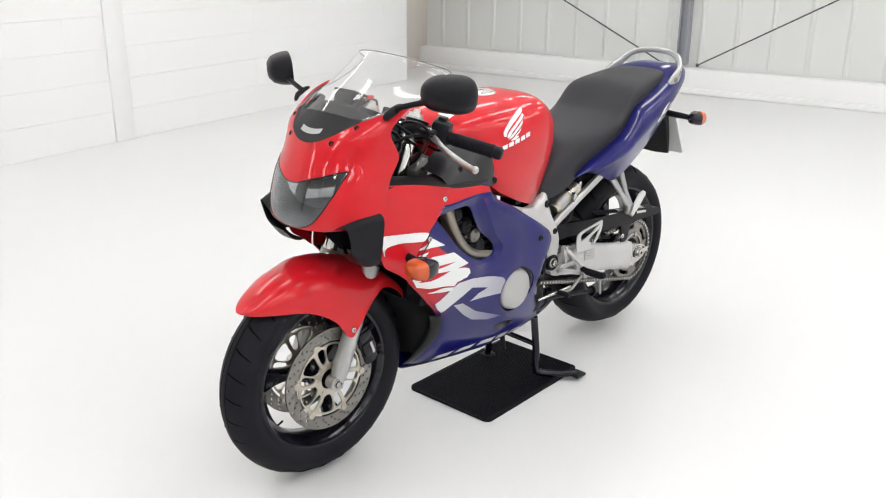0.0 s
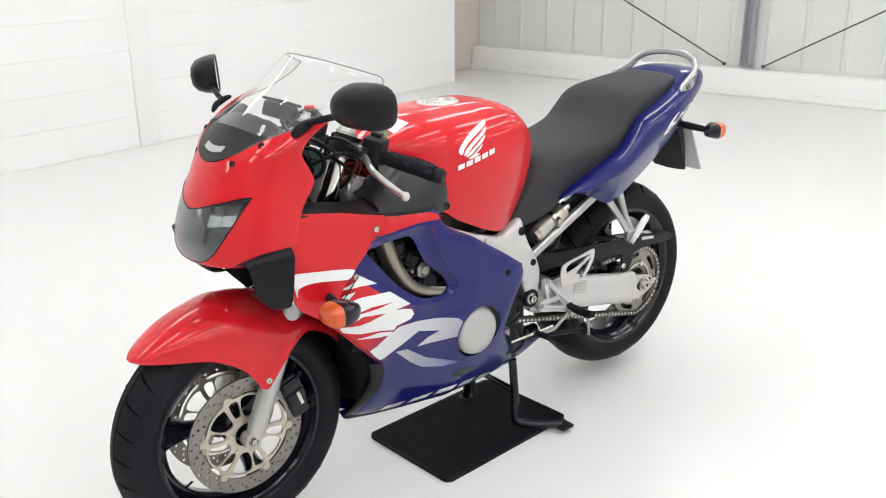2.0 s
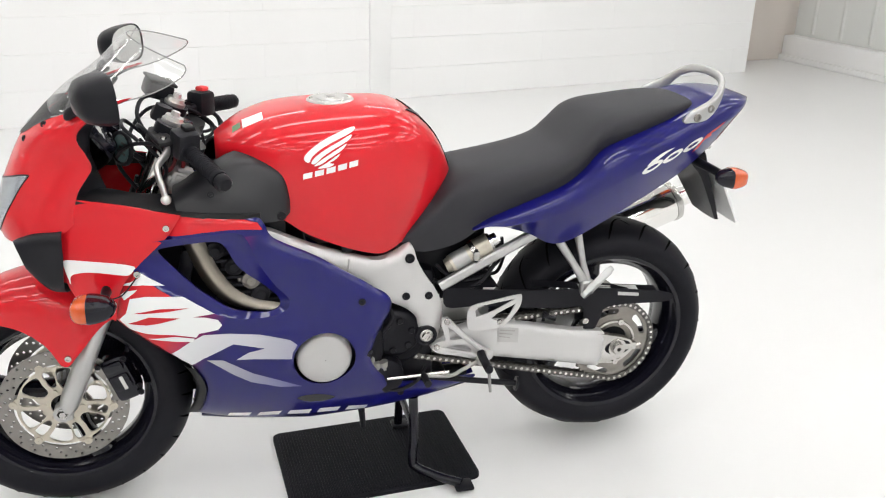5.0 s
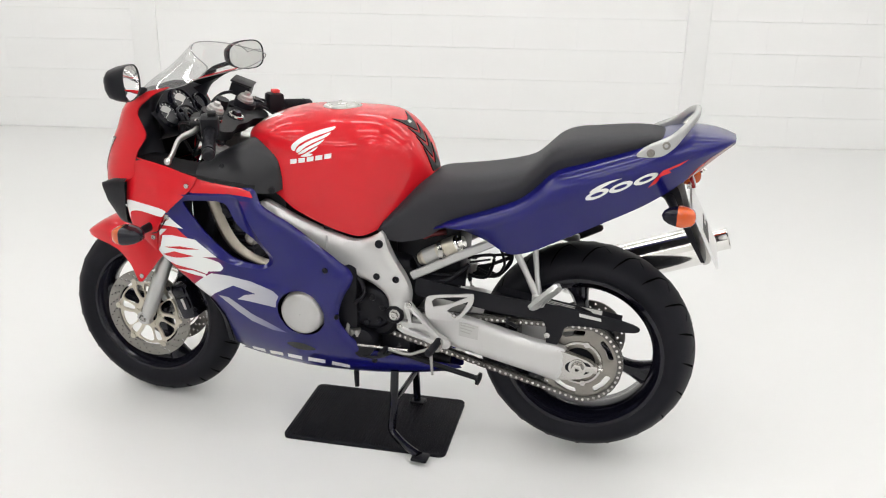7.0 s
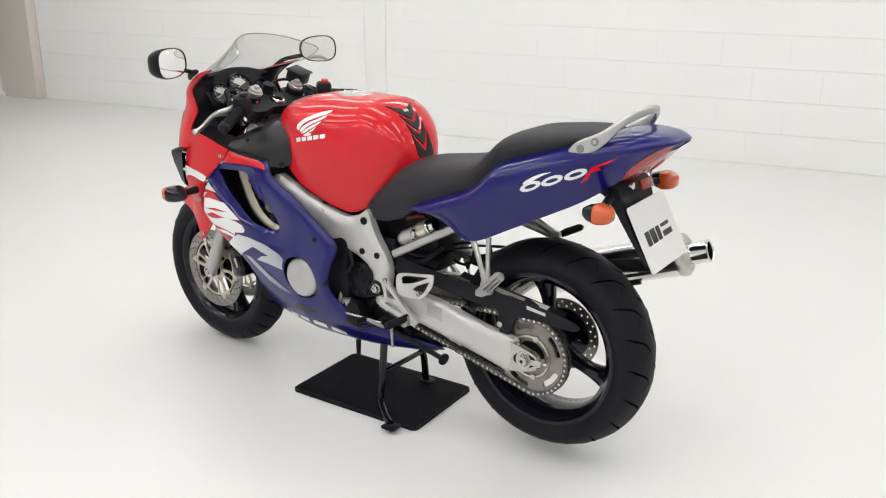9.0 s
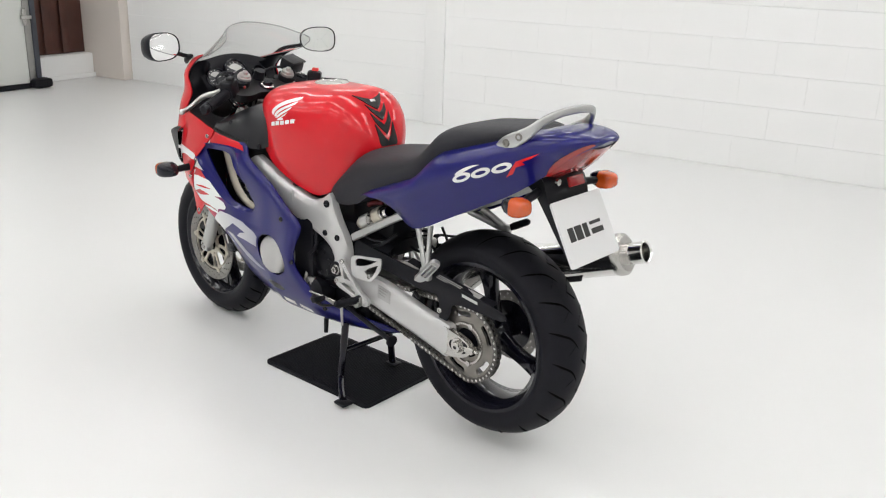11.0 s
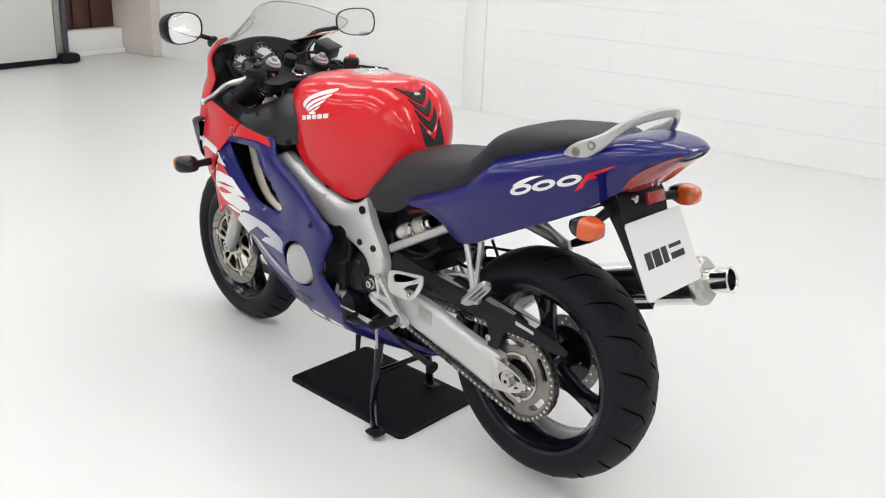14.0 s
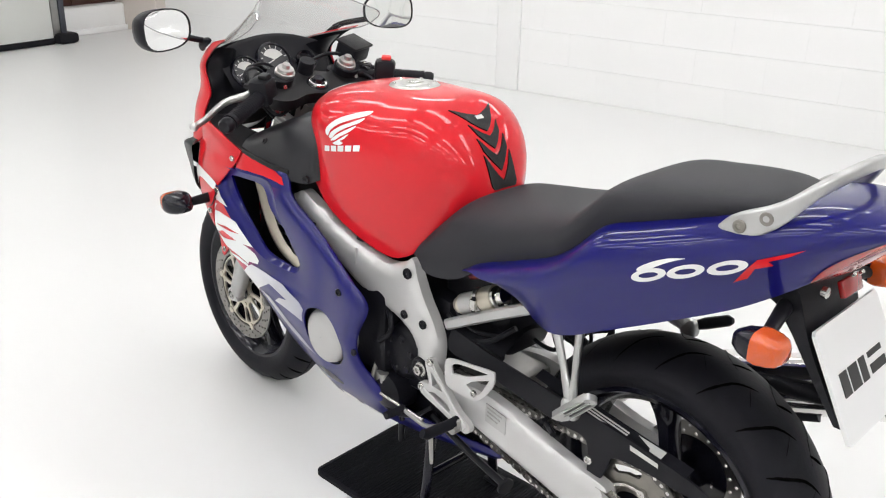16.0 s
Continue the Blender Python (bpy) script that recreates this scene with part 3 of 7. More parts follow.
def along(d):
    d %= total
    for i, g in enumerate(seg):
        if d <= g:
            t = d / g
            return (cp[i][0] + (cp[i + 1][0] - cp[i][0]) * t, cp[i][1] + (cp[i + 1][1] - cp[i][1]) * t)
        d -= g
    return cp[-1]


for k in range(round(total / pitch)):
    a, b = along(k * pitch), along((k + 1) * pitch)
    ang = math.atan2(b[1] - a[1], b[0] - a[0])
    mid = ((a[0] + b[0]) / 2, (a[1] + b[1]) / 2)
    for y in ((-0.0095, 0.0095) if k % 2 else (-0.0065, 0.0065)):
        out = []
        for e in (1, -1):
            for w in (-1.2, -0.5, 0.0, 0.5, 1.2) if e > 0 else (1.2 + math.pi - 2.4, math.pi - 0.5, math.pi, math.pi + 0.5, math.pi + 1.2):
                out.append((e * pitch / 2 + 0.0082 * math.cos(w), 0.0082 * math.sin(w)))
        ca, sa = math.cos(ang), math.sin(ang)
        pl = [(mid[0] + ca * p - sa * q, mid[1] + sa * p + ca * q) for p, q in out]
        n = len(pl)
        th = 0.0022
        links.put([(p, FS[1] + y - th / 2, q) for p, q in pl] + [(p, FS[1] + y + th / 2, q) for p, q in pl], [tuple(range(n)), tuple(reversed(range(n, 2 * n)))] + [(i, i + n, (i + 1) % n + n, (i + 1) % n) for i in range(n)])
    pins.tube([(a[0], FS[1] - 0.0118, a[1]), (a[0], FS[1] + 0.0118, a[1])], 0.0040, 8)
chain = tagged(part("chain", links, CHAIN_M, bike, "oiled steel drive chain"), kind="stuff")
tagged(part("chain_rivet", pins, STEEL, chain, "worn bright pin heads"), kind="stuff")
part("front_sprocket_cover", Shape().lathe([(0.001, -0.115), (0.05, -0.115), (0.062, -0.105), (0.066, -0.06)], 28, (FS[0] - 0.04, 0, FS[2] + 0.02)), DARK_METAL, bike)

# -- front fork, yokes, bars --
RAKE = radians(23.3)


def fork_at(d, y):
    """A place on a fork leg, d metres up from the axle."""
    return (-0.706 + d * math.sin(RAKE), y, 0.272 + d * math.cos(RAKE))


for sy in (-1, 1):
    y = 0.092 * sy + 0.010
    leg = part("fork_leg", Shape().tube([fork_at(d, y) for d in (0.02, 0.04, 0.06, 0.20, 0.30, 0.34, 0.36)], [0.016, 0.0215, 0.024, 0.0235, 0.0235, 0.025, 0.025], 20), SILVER_PAINT, bike, "silver painted fork slider")
    part("axle_clamp", Shape().tube([(FA[0], y - 0.016 * sy, FA[2] - 0.004), (FA[0], y + 0.014 * sy, FA[2] - 0.004)], 0.021, 20).box((FA[0], y - 0.013, FA[2] - 0.026), (FA[0] + 0.022, y + 0.013, FA[2] + 0.022), 0.007), SILVER_PAINT, leg)
    part("axle_bolt", Shape().lathe([(0.001, 0.0), (0.007, 0.0), (0.008, 0.008 * sy), (0.013, 0.008 * sy), (0.014, 0.006 * sy), (0.014, -0.02 * sy)], 6, (FA[0], y + 0.010 * sy, FA[2] - 0.004)), STEEL, leg)
    part("fork_tube", Shape().tube([fork_at(d, y) for d in (0.35, 0.62)], 0.0215, 20), CHROME, leg, "chromed fork tube")
    part("fork_upper", Shape().tube([fork_at(d, y) for d in (0.60, 0.605, 0.772, 0.777)], [0.0205, 0.0215, 0.0215, 0.020], 20), CHROME, leg)
    part("fork_cap", Shape().tube([fork_at(d, y) for d in (0.772, 0.780, 0.781, 0.789, 0.790, 0.800)], [0.0245, 0.0245, 0.021, 0.0195, 0.010, 0.009], 18), POLISHED, leg, "bright fork top cap with adjuster")
    # brake caliper behind the leg
    cx, cz = FA[0] + 0.130, FA[2] + 0.085
    tilt = Matrix.Translation((cx, 0, cz)) @ Matrix.Rotation(radians(-20), 4, "Y") @ Matrix.Translation((-cx, 0, -cz))
    yc = y - 0.045 * sy
    cal = part("brake_caliper", Shape().box((cx - 0.036, yc - 0.034, cz - 0.088), (cx + 0.026, yc + 0.034, cz + 0.036), 0.016).box((cx - 0.030, yc - 0.040, cz - 0.055), (cx + 0.018, yc + 0.040, cz - 0.008), 0.010).box((cx - 0.030, yc - 0.040, cz - 0.004), (cx + 0.018, yc + 0.040, cz + 0.026), 0.010).moved(tilt), BLACK_GLOSS, bike, "black front brake caliper")
    part("caliper_bracket", Shape().box((cx - 0.085, yc + 0.020 * sy - 0.005, cz - 0.010), (cx - 0.020, yc + 0.020 * sy + 0.005, cz + 0.030), 0.004).moved(tilt), SILVER_PAINT, cal, "silver mounting bracket")
    for dx, dz in ((0.030, -0.075), (0.034, -0.058), (0.030, 0.024), (-0.030, 0.028)):
        screw(tuple(tilt @ Vector((cx + dx - 0.006, yc + 0.036 * sy, cz + dz))), 0.007, cal, DARK_METAL, (0, sy, 0))
    part("caliper_mark", Shape().box((cx - 0.004, yc + sy * 0.0405 - 0.0008, cz - 0.050), (cx + 0.004, yc + sy * 0.0405 + 0.0008, cz - 0.014), 0).moved(tilt), PAPER, cal)
    part("brake_hose", Shape().tube(crv([(cx + 0.02, y - 0.05 * sy, cz + 0.03), (cx + 0.05, y - 0.04 * sy, cz + 0.16), (cx + 0.03, y - 0.03 * sy, cz + 0.28), (cx + 0.08, 0.03 * sy, cz + 0.45)], 6, False), 0.005, 8), BLACK, cal)
part("front_axle", Shape().tube([(FA[0], -0.10, FA[2]), (FA[0], 0.10, FA[2])], 0.012, 14), STEEL, bike)
yoke_out = crv([(-0.16, 0.0), (-0.15, 0.045), (-0.105, 0.052), (-0.06, 0.040), (0.0, 0.062), (0.06, 0.040), (0.105, 0.052), (0.15, 0.045), (0.16, 0.0), (0.14, -0.04), (0.10, -0.05), (0.05, -0.035), (0.0, -0.04), (-0.05, -0.035), (-0.10, -0.05), (-0.14, -0.04)], 3)
ty = fork_at(0.726, -0.002)
YM = Matrix.Translation(Vector(ty) + Vector((0.034, 0, 0))) @ Matrix.Rotation(RAKE, 4, "Y")
top_yoke = part("top_yoke", Shape().sheet(yoke_out, [], 0, lambda a, b: (-b, a, 0.014), lambda a, b: (-b, a, -0.014)).moved(YM), GREY_PLASTIC, bike, "black fork yoke", 30)
part("yoke_wing", Shape().sheet(crv([(-0.150, 0.01), (-0.15, 0.06), (-0.105, 0.075), (-0.07, 0.06), (-0.07, 0.0), (0.07, 0.0), (0.07, 0.06), (0.105, 0.075), (0.15, 0.06), (0.150, 0.01), (0.10, -0.02), (0, -0.02), (-0.10, -0.02)], 3), [], 0, lambda a, b: (-b, a, 0.010), lambda a, b: (-b, a, -0.010)).moved(YM), GREY_PLASTIC, top_yoke, "", 30)
nut = part("steering_nut", Shape().lathe([(0.001, 0.032), (0.012, 0.032), (0.015, 0.029), (0.016, 0.018)], 6, axis="z").lathe([(0.016, 0.018), (0.027, 0.016), (0.028, 0.008)], 28, axis="z").moved(YM), BLACK_GLOSS, top_yoke, "black steering stem nut")
part("chrome_ring", Shape().lathe([(0.0165, 0.0195), (0.019, 0.0225), (0.0225, 0.0215), (0.0235, 0.0175)], 28, axis="z").moved(YM), CHROME, nut, "chromed ring under the nut")
part("steering_head", Shape().tube([fork_at(d, 0) for d in (0.50, 0.69)], [0.040, 0.034], 20).moved(Matrix.Translation((0.03, 0, 0))), ALU_DULL, bike)
for y in (-0.088, 0.088):
    part("frame_head", Shape().box((-0.420, y - 0.022, 0.818), (-0.378, y + 0.022, 0.874), 0.008), POLISHED, bike, "bright aluminium frame head behind the fork")
part("lower_yoke", Shape().tube([fork_at(0.53, -0.12), fork_at(0.53, 0.12)], 0.035, 12, 0.8), DARK_METAL, bike)
part("ignition", Shape().lathe([(0.001, 0.035), (0.019, 0.035), (0.021, 0.0)], 18, axis="z").moved(YM @ Matrix.Translation((-0.055, 0, 0.01))), BLACK, top_yoke)

for sy in (-1, 1):
    c0 = Vector(fork_at(0.752, 0.100 * sy + 0.006))
    end = Vector((-0.303, -0.301, 0.910)) if sy < 0 else Vector((-0.265, 0.262, 0.950))
    d = (end - c0).normalized()
    bar = part("handlebar", Shape().tube([c0, end], 0.0112, 14), BLACK, bike, "black clip-on handlebar")
    part("bar_clamp", Shape().tube([c0 - Vector((0.008, 0, 0.018)), c0 + Vector((0.008, 0, 0.018))], 0.033, 20), BLACK, bar)
    g0, g1 = c0 + d * 0.095, end - d * 0.012
    rows = [g0 + (g1 - g0) * t for t in (0, 0.03, 0.04, 0.12, 0.15, 0.5, 0.9, 0.95, 1.0)]
    grip = part("grip", Shape().tube(rows, [0.020, 0.022, 0.017, 0.0165, 0.0175, 0.0172, 0.0175, 0.019, 0.0185], 18), RUBBER, bar, "black ribbed rubber grip")
    ribs = Shape()
    for k in range(14):
        p = g0 + (g1 - g0) * (0.16 + 0.72 * k / 13)
        ribs.tube([p - d * 0.0015, p + d * 0.0015], 0.0184, 16)
    part("grip_ribs", ribs, RUBBER, bar)
    part("bar_end", Shape().tube([end - d * 0.012, end - d * 0.008, end + d * 0.006, end + d * 0.012], [0.015, 0.0175, 0.0175, 0.013], 18), BLACK, bar)
    sw = c0 + d * (0.075 if sy < 0 else 0.100) + Vector((0, 0, 0.010))
    up = Vector((0, 0, 1))
    bx = part("switch_box", Shape().box((-0.026, -0.026, -0.032), (0.026, 0.026, 0.030), 0.011).moved(Matrix.Translation(sw) @ d.to_track_quat("Y", "Z").to_matrix().to_4x4()), BLACK, bar, "black switch housing")
    part("switch_button", Shape().box((-0.014, -0.012, 0.0), (0.010, 0.012, 0.012), 0.004).moved(Matrix.Translation(sw + Vector((0.006, 0, 0.028))) @ d.to_track_quat("Y", "Z").to_matrix().to_4x4()), RED_PLASTIC if sy > 0 else GREY_PLASTIC, bar, "red stop switch" if sy > 0 else "")
    # lever
    p0 = c0 + d * 0.070 + Vector((-0.035, 0, 0.004))
    tip = Vector((-0.414, 0.322 * sy, 0.887)) if sy < 0 else Vector((-0.375, 0.325, 0.905))
    lev = crv([p0, p0 + d * 0.03 + Vector((-0.014, 0, -0.004)), p0.lerp(tip, 0.45) + Vector((-0.018, 0, 0.004)), p0.lerp(tip, 0.8) + Vector((-0.006, 0, -0.002)), tip], 6, False)
    part("lever", Shape().tube(lev, [0.0100 - 0.0024 * i / (len(lev) - 1) for i in range(len(lev))], 12, 0.75).ball(tip, (0.0105, 0.0105, 0.0105), 8), POLISHED, bar, "polished lever with a ball end")
    part("lever_perch", Shape().tube([c0 + d * 0.045, p0 + d * 0.012], [0.019, 0.014], 12), BLACK, bar)
    part("perch_plate", Shape().box((-0.020, -0.026, -0.006), (0.020, 0.018, 0.006), 0.005).moved(Matrix.Translation(p0 + d * 0.004 + Vector((-0.006, 0, 0.012))) @ d.to_track_quat("Y", "Z").to_matrix().to_4x4()), GREY_PLASTIC, bar)
    screw(tuple(p0 + d * 0.006 + Vector((-0.008, 0, 0.0195))), 0.007, bar, STEEL, (0, 0, 1))
    part("switch_wire", Shape().tube(crv([sw + Vector((0.0, 0, -0.03)), sw + Vector((0.02, -0.03 * sy, -0.06)), c0 + Vector((0.02, -0.05 * sy, -0.05)), c0 + Vector((-0.03, -0.07 * sy, -0.13))], 7, False), 0.004, 8), BLACK, bar)
    part("cable", Shape().tube(crv([p0, p0 + Vector((-0.07, -0.02 * sy, 0.0)), p0 + Vector((-0.11, -0.09 * sy, -0.06)), p0 + Vector((-0.05, -0.10 * sy, -0.16))], 7, False), 0.0045, 8), BLACK, bar)
res = part("brake_reservoir", Shape().box((-0.031, -0.034, -0.024), (0.031, 0.034, 0.016), 0.008).moved(pose(-0.436, 0.152, 1.012, 4, 20, 16)), BLACK, bike, "black square brake fluid reservoir")
part("reservoir_lid", Shape().box((-0.034, -0.037, 0.015), (0.034, 0.037, 0.022), 0.004).moved(pose(-0.436, 0.152, 1.012, 4, 20, 16)), GREY_PLASTIC, res)
part("reservoir_neck", Shape().tube([(-0.43, 0.150, 1.01), (-0.405, 0.130, 0.965)], 0.012, 12), BLACK, res)
part("cable_loop", Shape().tube(crv([(-0.40, 0.15, 0.97), (-0.34, 0.17, 0.93), (-0.30, 0.13, 0.90), (-0.33, 0.07, 0.90), (-0.36, 0.05, 0.86)], 8, False), 0.0045, 8).tube(crv([(-0.40, 0.16, 0.98), (-0.33, 0.20, 0.95), (-0.29, 0.16, 0.91), (-0.31, 0.08, 0.88)], 8, False), 0.004, 8), BLACK, bike, "looped black control cables")

for pts, r in (([(-0.395, 0.120, 0.975), (-0.345, 0.150, 0.945), (-0.315, 0.150, 0.915), (-0.325, 0.115, 0.900), (-0.36, 0.08, 0.90)], 0.0042), ([(-0.375, 0.165, 0.975), (-0.325, 0.185, 0.950), (-0.295, 0.170, 0.918), (-0.310, 0.130, 0.905)], 0.0042), ([(-0.36, 0.19, 0.97), (-0.33, 0.205, 0.945), (-0.305, 0.195, 0.925), (-0.30, 0.17, 0.912)], 0.0036), ([(-0.47, -0.14, 0.96), (-0.50, -0.12, 0.985), (-0.50, -0.06, 0.985), (-0.46, -0.03, 0.94)], 0.0042), ([(-0.42, -0.17, 0.95), (-0.45, -0.16, 0.985), (-0.47, -0.11, 0.985), (-0.45, -0.07, 0.93)], 0.0042), ([(-0.43, 0.13, 1.00), (-0.47, 0.09, 1.00), (-0.48, 0.03, 0.97), (-0.45, 0.0, 0.92)], 0.0048)):
    part("control_cable", Shape().tube(crv(pts, 7, False), r, 8), BLACK, bike, "black control cable")
part("lock_block", Shape().box((-0.026, -0.020, -0.022), (0.026, 0.020, 0.022), 0.006).box((-0.020, -0.024, -0.004), (0.022, 0.0, 0.016), 0.004).box((-0.016, -0.014, 0.020), (0.020, 0.014, 0.030), 0.004).moved(pose(-0.392, -0.090, 0.856, 8, 22, 12)), COVER_M, bike, "bright metal block behind the fork tube")
part("choke_block", Shape().box((-0.392, -0.176, 0.928), (-0.352, -0.146, 0.958), 0.008), BLACK, bike, "black switch block on the bar")
for y in (-0.100, 0.112):
    part("clamp_bolt", Shape().lathe([(0.001, 0.004), (0.005, 0.004), (0.006, 0.0)], 10, axis="x").moved(Matrix.Translation(fork_at(0.745, y)) @ Matrix.Translation((0.036, 0, 0.0))), STEEL, bike)
WIRE_RED = shader("dark_red_wire", (0.16, 0.012, 0.016), 0.4)
for k, pts in enumerate(([(-0.44, -0.10, 0.97), (-0.40, -0.12, 0.93), (-0.41, -0.10, 0.885), (-0.45, -0.08, 0.86)], [(-0.42, -0.12, 0.96), (-0.385, -0.115, 0.92), (-0.39, -0.09, 0.875), (-0.42, -0.05, 0.85)], [(-0.47, -0.09, 0.95), (-0.43, -0.13, 0.915), (-0.42, -0.11, 0.88), (-0.44, -0.06, 0.84)], [(-0.43, 0.12, 0.96), (-0.37, 0.13, 0.93), (-0.34, 0.09, 0.90), (-0.36, 0.04, 0.87)])):
    part("control_cable", Shape().tube(crv(pts, 7, False), 0.0042, 8), WIRE_RED if k < 2 else BLACK, bike, "dark red control cable" if k < 2 else "black control cable")

# -- front fender --
F_LOW = [(36, 0.304), (50, 0.298), (57, 0.292), (61, 0.282), (64, 0.254), (69, 0.190), (75, 0.147), (79.5, 0.140), (84, 0.146), (93, 0.186), (101, 0.213), (107, 0.233), (114, 0.254), (122, 0.278), (128.5, 0.304), (132.2, 0.323), (133.7, 0.334)]
F_TOP = [(36, 0.329), (60, 0.333), (85, 0.334), (110, 0.333), (124, 0.333), (133.7, 0.336)]
F_W = [(36, 0.100), (52, 0.124), (64, 0.134), (79, 0.134), (93, 0.122), (104, 0.104), (115, 0.088), (124, 0.068), (129.5, 0.048), (132.2, 0.030), (133.7, 0.010)]



def fender_row(deg, inset=0.0):
    """One arch across the mudguard at an angle about the axle."""
    a = radians(deg)
    rt, rl, w = key(deg, F_TOP) - inset, key(deg, F_LOW), max(0.004, key(deg, F_W) - inset)
    rs = max(rl + 0.25 * (rt - rl), rt - key(deg, [(50, 0.085), (60, 0.125), (78, 0.125), (92, 0.085)]))
    half = []
    for k in range(9):
        g = math.pi / 2 * k / 8
        half.append((w * math.sin(g) ** 0.85 * 0.955, rs + (rt - rs) * math.cos(g) ** 0.8))
    for k in range(1, 6):
        t = k / 5
        half.append((w * (0.955 + 0.045 * t), rs + (rl - rs) * t))
    row = [(-y, r) for y, r in reversed(half[1:])] + half
    return [(FA[0] + r * math.cos(a), FA[1] + y, FA[2] + r * math.sin(a)) for y, r in row]


rows = [fender_row(133.7 - 97.7 * k / 68) for k in range(69)]
back = [fender_row(133.7 - 97.7 * k / 68, 0.004) for k in range(69)]
fend = part("front_fender", Shape().grid(rows).grid(back).grid([rows[-1], back[-1]]).grid([[r[0] for r in rows], [r[0] for r in back]]).grid([[r[-1] for r in rows], [r[-1] for r in back]]), RED, bike, "glossy red front mudguard", 50)
for sy in (-1, 1):
    screw((-0.668, FA[1] + sy * 0.1345, 0.456), 0.008, fend, STEEL, (0, sy, 0))

# -- indicators --
def indicator(name, spot, way, wrap=((0.0, 0.0355, 0.0258),), slim=1.0, size=1.0):
    """A boxy pod whose amber lens looks along way (the x axis)."""
    def ring(d, hy, hz):
        out = []
        for k in range(20):
            a = 2 * math.pi * k / 20
            c, s_ = math.cos(a), math.sin(a)
            out.append((spot[0] + way * d * size, spot[1] + size * slim * hy * math.copysign(abs(c) ** 0.6, c), spot[2] + size * hz * math.copysign(abs(s_) ** 0.6, s_)))
        return out
    body = part(name, Shape().grid([ring(d, hy, hz) for d, hy, hz in ((0.001, 0.032, 0.022), (0.001, 0.036, 0.0262), (-0.004, 0.0365, 0.0268), (-0.018, 0.035, 0.0252), (-0.036, 0.029, 0.021), (-0.050, 0.018, 0.013), (-0.056, 0.001, 0.001))], True), BLACK_GLOSS, bike, "black indicator pod with an amber lens", 50)
    part("indicator_lens", Shape().grid([ring(d, hy, hz) for d, hy, hz in (*wrap, (0.014, 0.0345, 0.0248), (0.025, 0.030, 0.021), (0.032, 0.020, 0.014), (0.034, 0.001, 0.001))], True), AMBER, body, "amber lens", 50)
    return body


# -- fairing --
def side_w(x):
    return key(x, [(-0.70, 0.196), (-0.64, 0.206), (-0.56, 0.224), (-0.48, 0.236), (-0.40, 0.238), (-0.30, 0.232), (-0.20, 0.226), (-0.10, 0.220), (0.0, 0.212), (0.08, 0.200), (0.18, 0.170), (0.28, 0.120), (0.34, 0.085)])


def belly_z(x):
    return key(x, [(-0.42, 0.200), (-0.3, 0.190), (-0.1, 0.188), (0.05, 0.193), (0.2, 0.206), (0.34, 0.224)])


def fair_y(x, z):
    """Half-width of the fairing's side at a place on its profile."""
    zb = belly_z(x)
    s = (z - zb) / (0.62 - zb)
    k = 1.0
    if s < 1:
        s = max(0.02, s)
        m = max(0.0, min(1.0, (x + 0.40) / 0.27))
        k = (1 - (1 - s) ** 1.5) ** 0.72 * (1 - m) + (1 - (1 - s) ** 2.6) ** 0.4545 * m
    else:
        k = key(z, [(0.62, 1.0), (0.70, 1.0), (0.75, 0.975), (0.79, 0.942), (0.82, 0.932), (0.86, 0.925), (1.0, 0.80)])
    dip = 0.0
    if -0.31 < x < 0.02 and 0.52 < z < 0.80:
        g = 0.0 if inside((x, z), HOLE_C) else edge_gap((x, z), HOLE_C)
        s = max(0.0, min(1.0, (x + 0.31) / 0.08))
        dip = 0.016 * s * s * (3 - 2 * s) * max(0.0, 1 - g / 0.10) ** 1.5
    aft = max(0.0, min(1.0, (x + 0.10) / 0.14)) * max(0.0, min(1.0, (z - 0.34) / 0.12))
    return side_w(x) * k - dip + 0.016 * aft * aft * (3 - 2 * aft)


SIDE = [(-0.394, 0.816), (-0.394, 0.816), (-0.326, 0.811), (-0.262, 0.803), (-0.236, 0.797), (-0.222, 0.782), (-0.21, 0.755), (-0.183, 0.736), (-0.123, 0.706), (-0.063, 0.668), (-0.003, 0.630), (0.022, 0.612), (0.048, 0.594), (0.062, 0.570), (0.056, 0.545),
        (0.038, 0.512), (0.022, 0.474), (0.013, 0.426), (0.028, 0.384), (0.056, 0.346), (0.095, 0.318), (0.15, 0.300), (0.22, 0.280), (0.315, 0.253), (0.332, 0.241), (0.318, 0.231), (0.20, 0.215), (0.05, 0.201), (-0.1, 0.194), (-0.3, 0.199), (-0.38, 0.216), (-0.409, 0.232), (-0.409, 0.232),
        (-0.392, 0.275), (-0.380, 0.323), (-0.376, 0.365), (-0.386, 0.405), (-0.404, 0.437), (-0.450, 0.484), (-0.486, 0.521), (-0.523, 0.559), (-0.545, 0.584), (-0.545, 0.584), (-0.529, 0.654), (-0.493, 0.708), (-0.423, 0.774)]
RECESS = [(-0.503, 0.712), (-0.497, 0.742), (-0.475, 0.761), (-0.44, 0.766), (-0.36, 0.770), (-0.29, 0.772), (-0.262, 0.755), (-0.240, 0.700), (-0.205, 0.640), (-0.175, 0.603), (-0.178, 0.580), (-0.205, 0.563), (-0.255, 0.562), (-0.32, 0.580), (-0.39, 0.616), (-0.46, 0.668)]
HOLE = [(-0.446, 0.737), (-0.43, 0.747), (-0.39, 0.751), (-0.332, 0.752), (-0.308, 0.737), (-0.288, 0.697), (-0.262, 0.664), (-0.224, 0.632), (-0.199, 0.605), (-0.194, 0.584), (-0.209, 0.572), (-0.245, 0.571), (-0.303, 0.592), (-0.364, 0.640), (-0.41, 0.692)]
HOLE_C = crv(HOLE, 3)
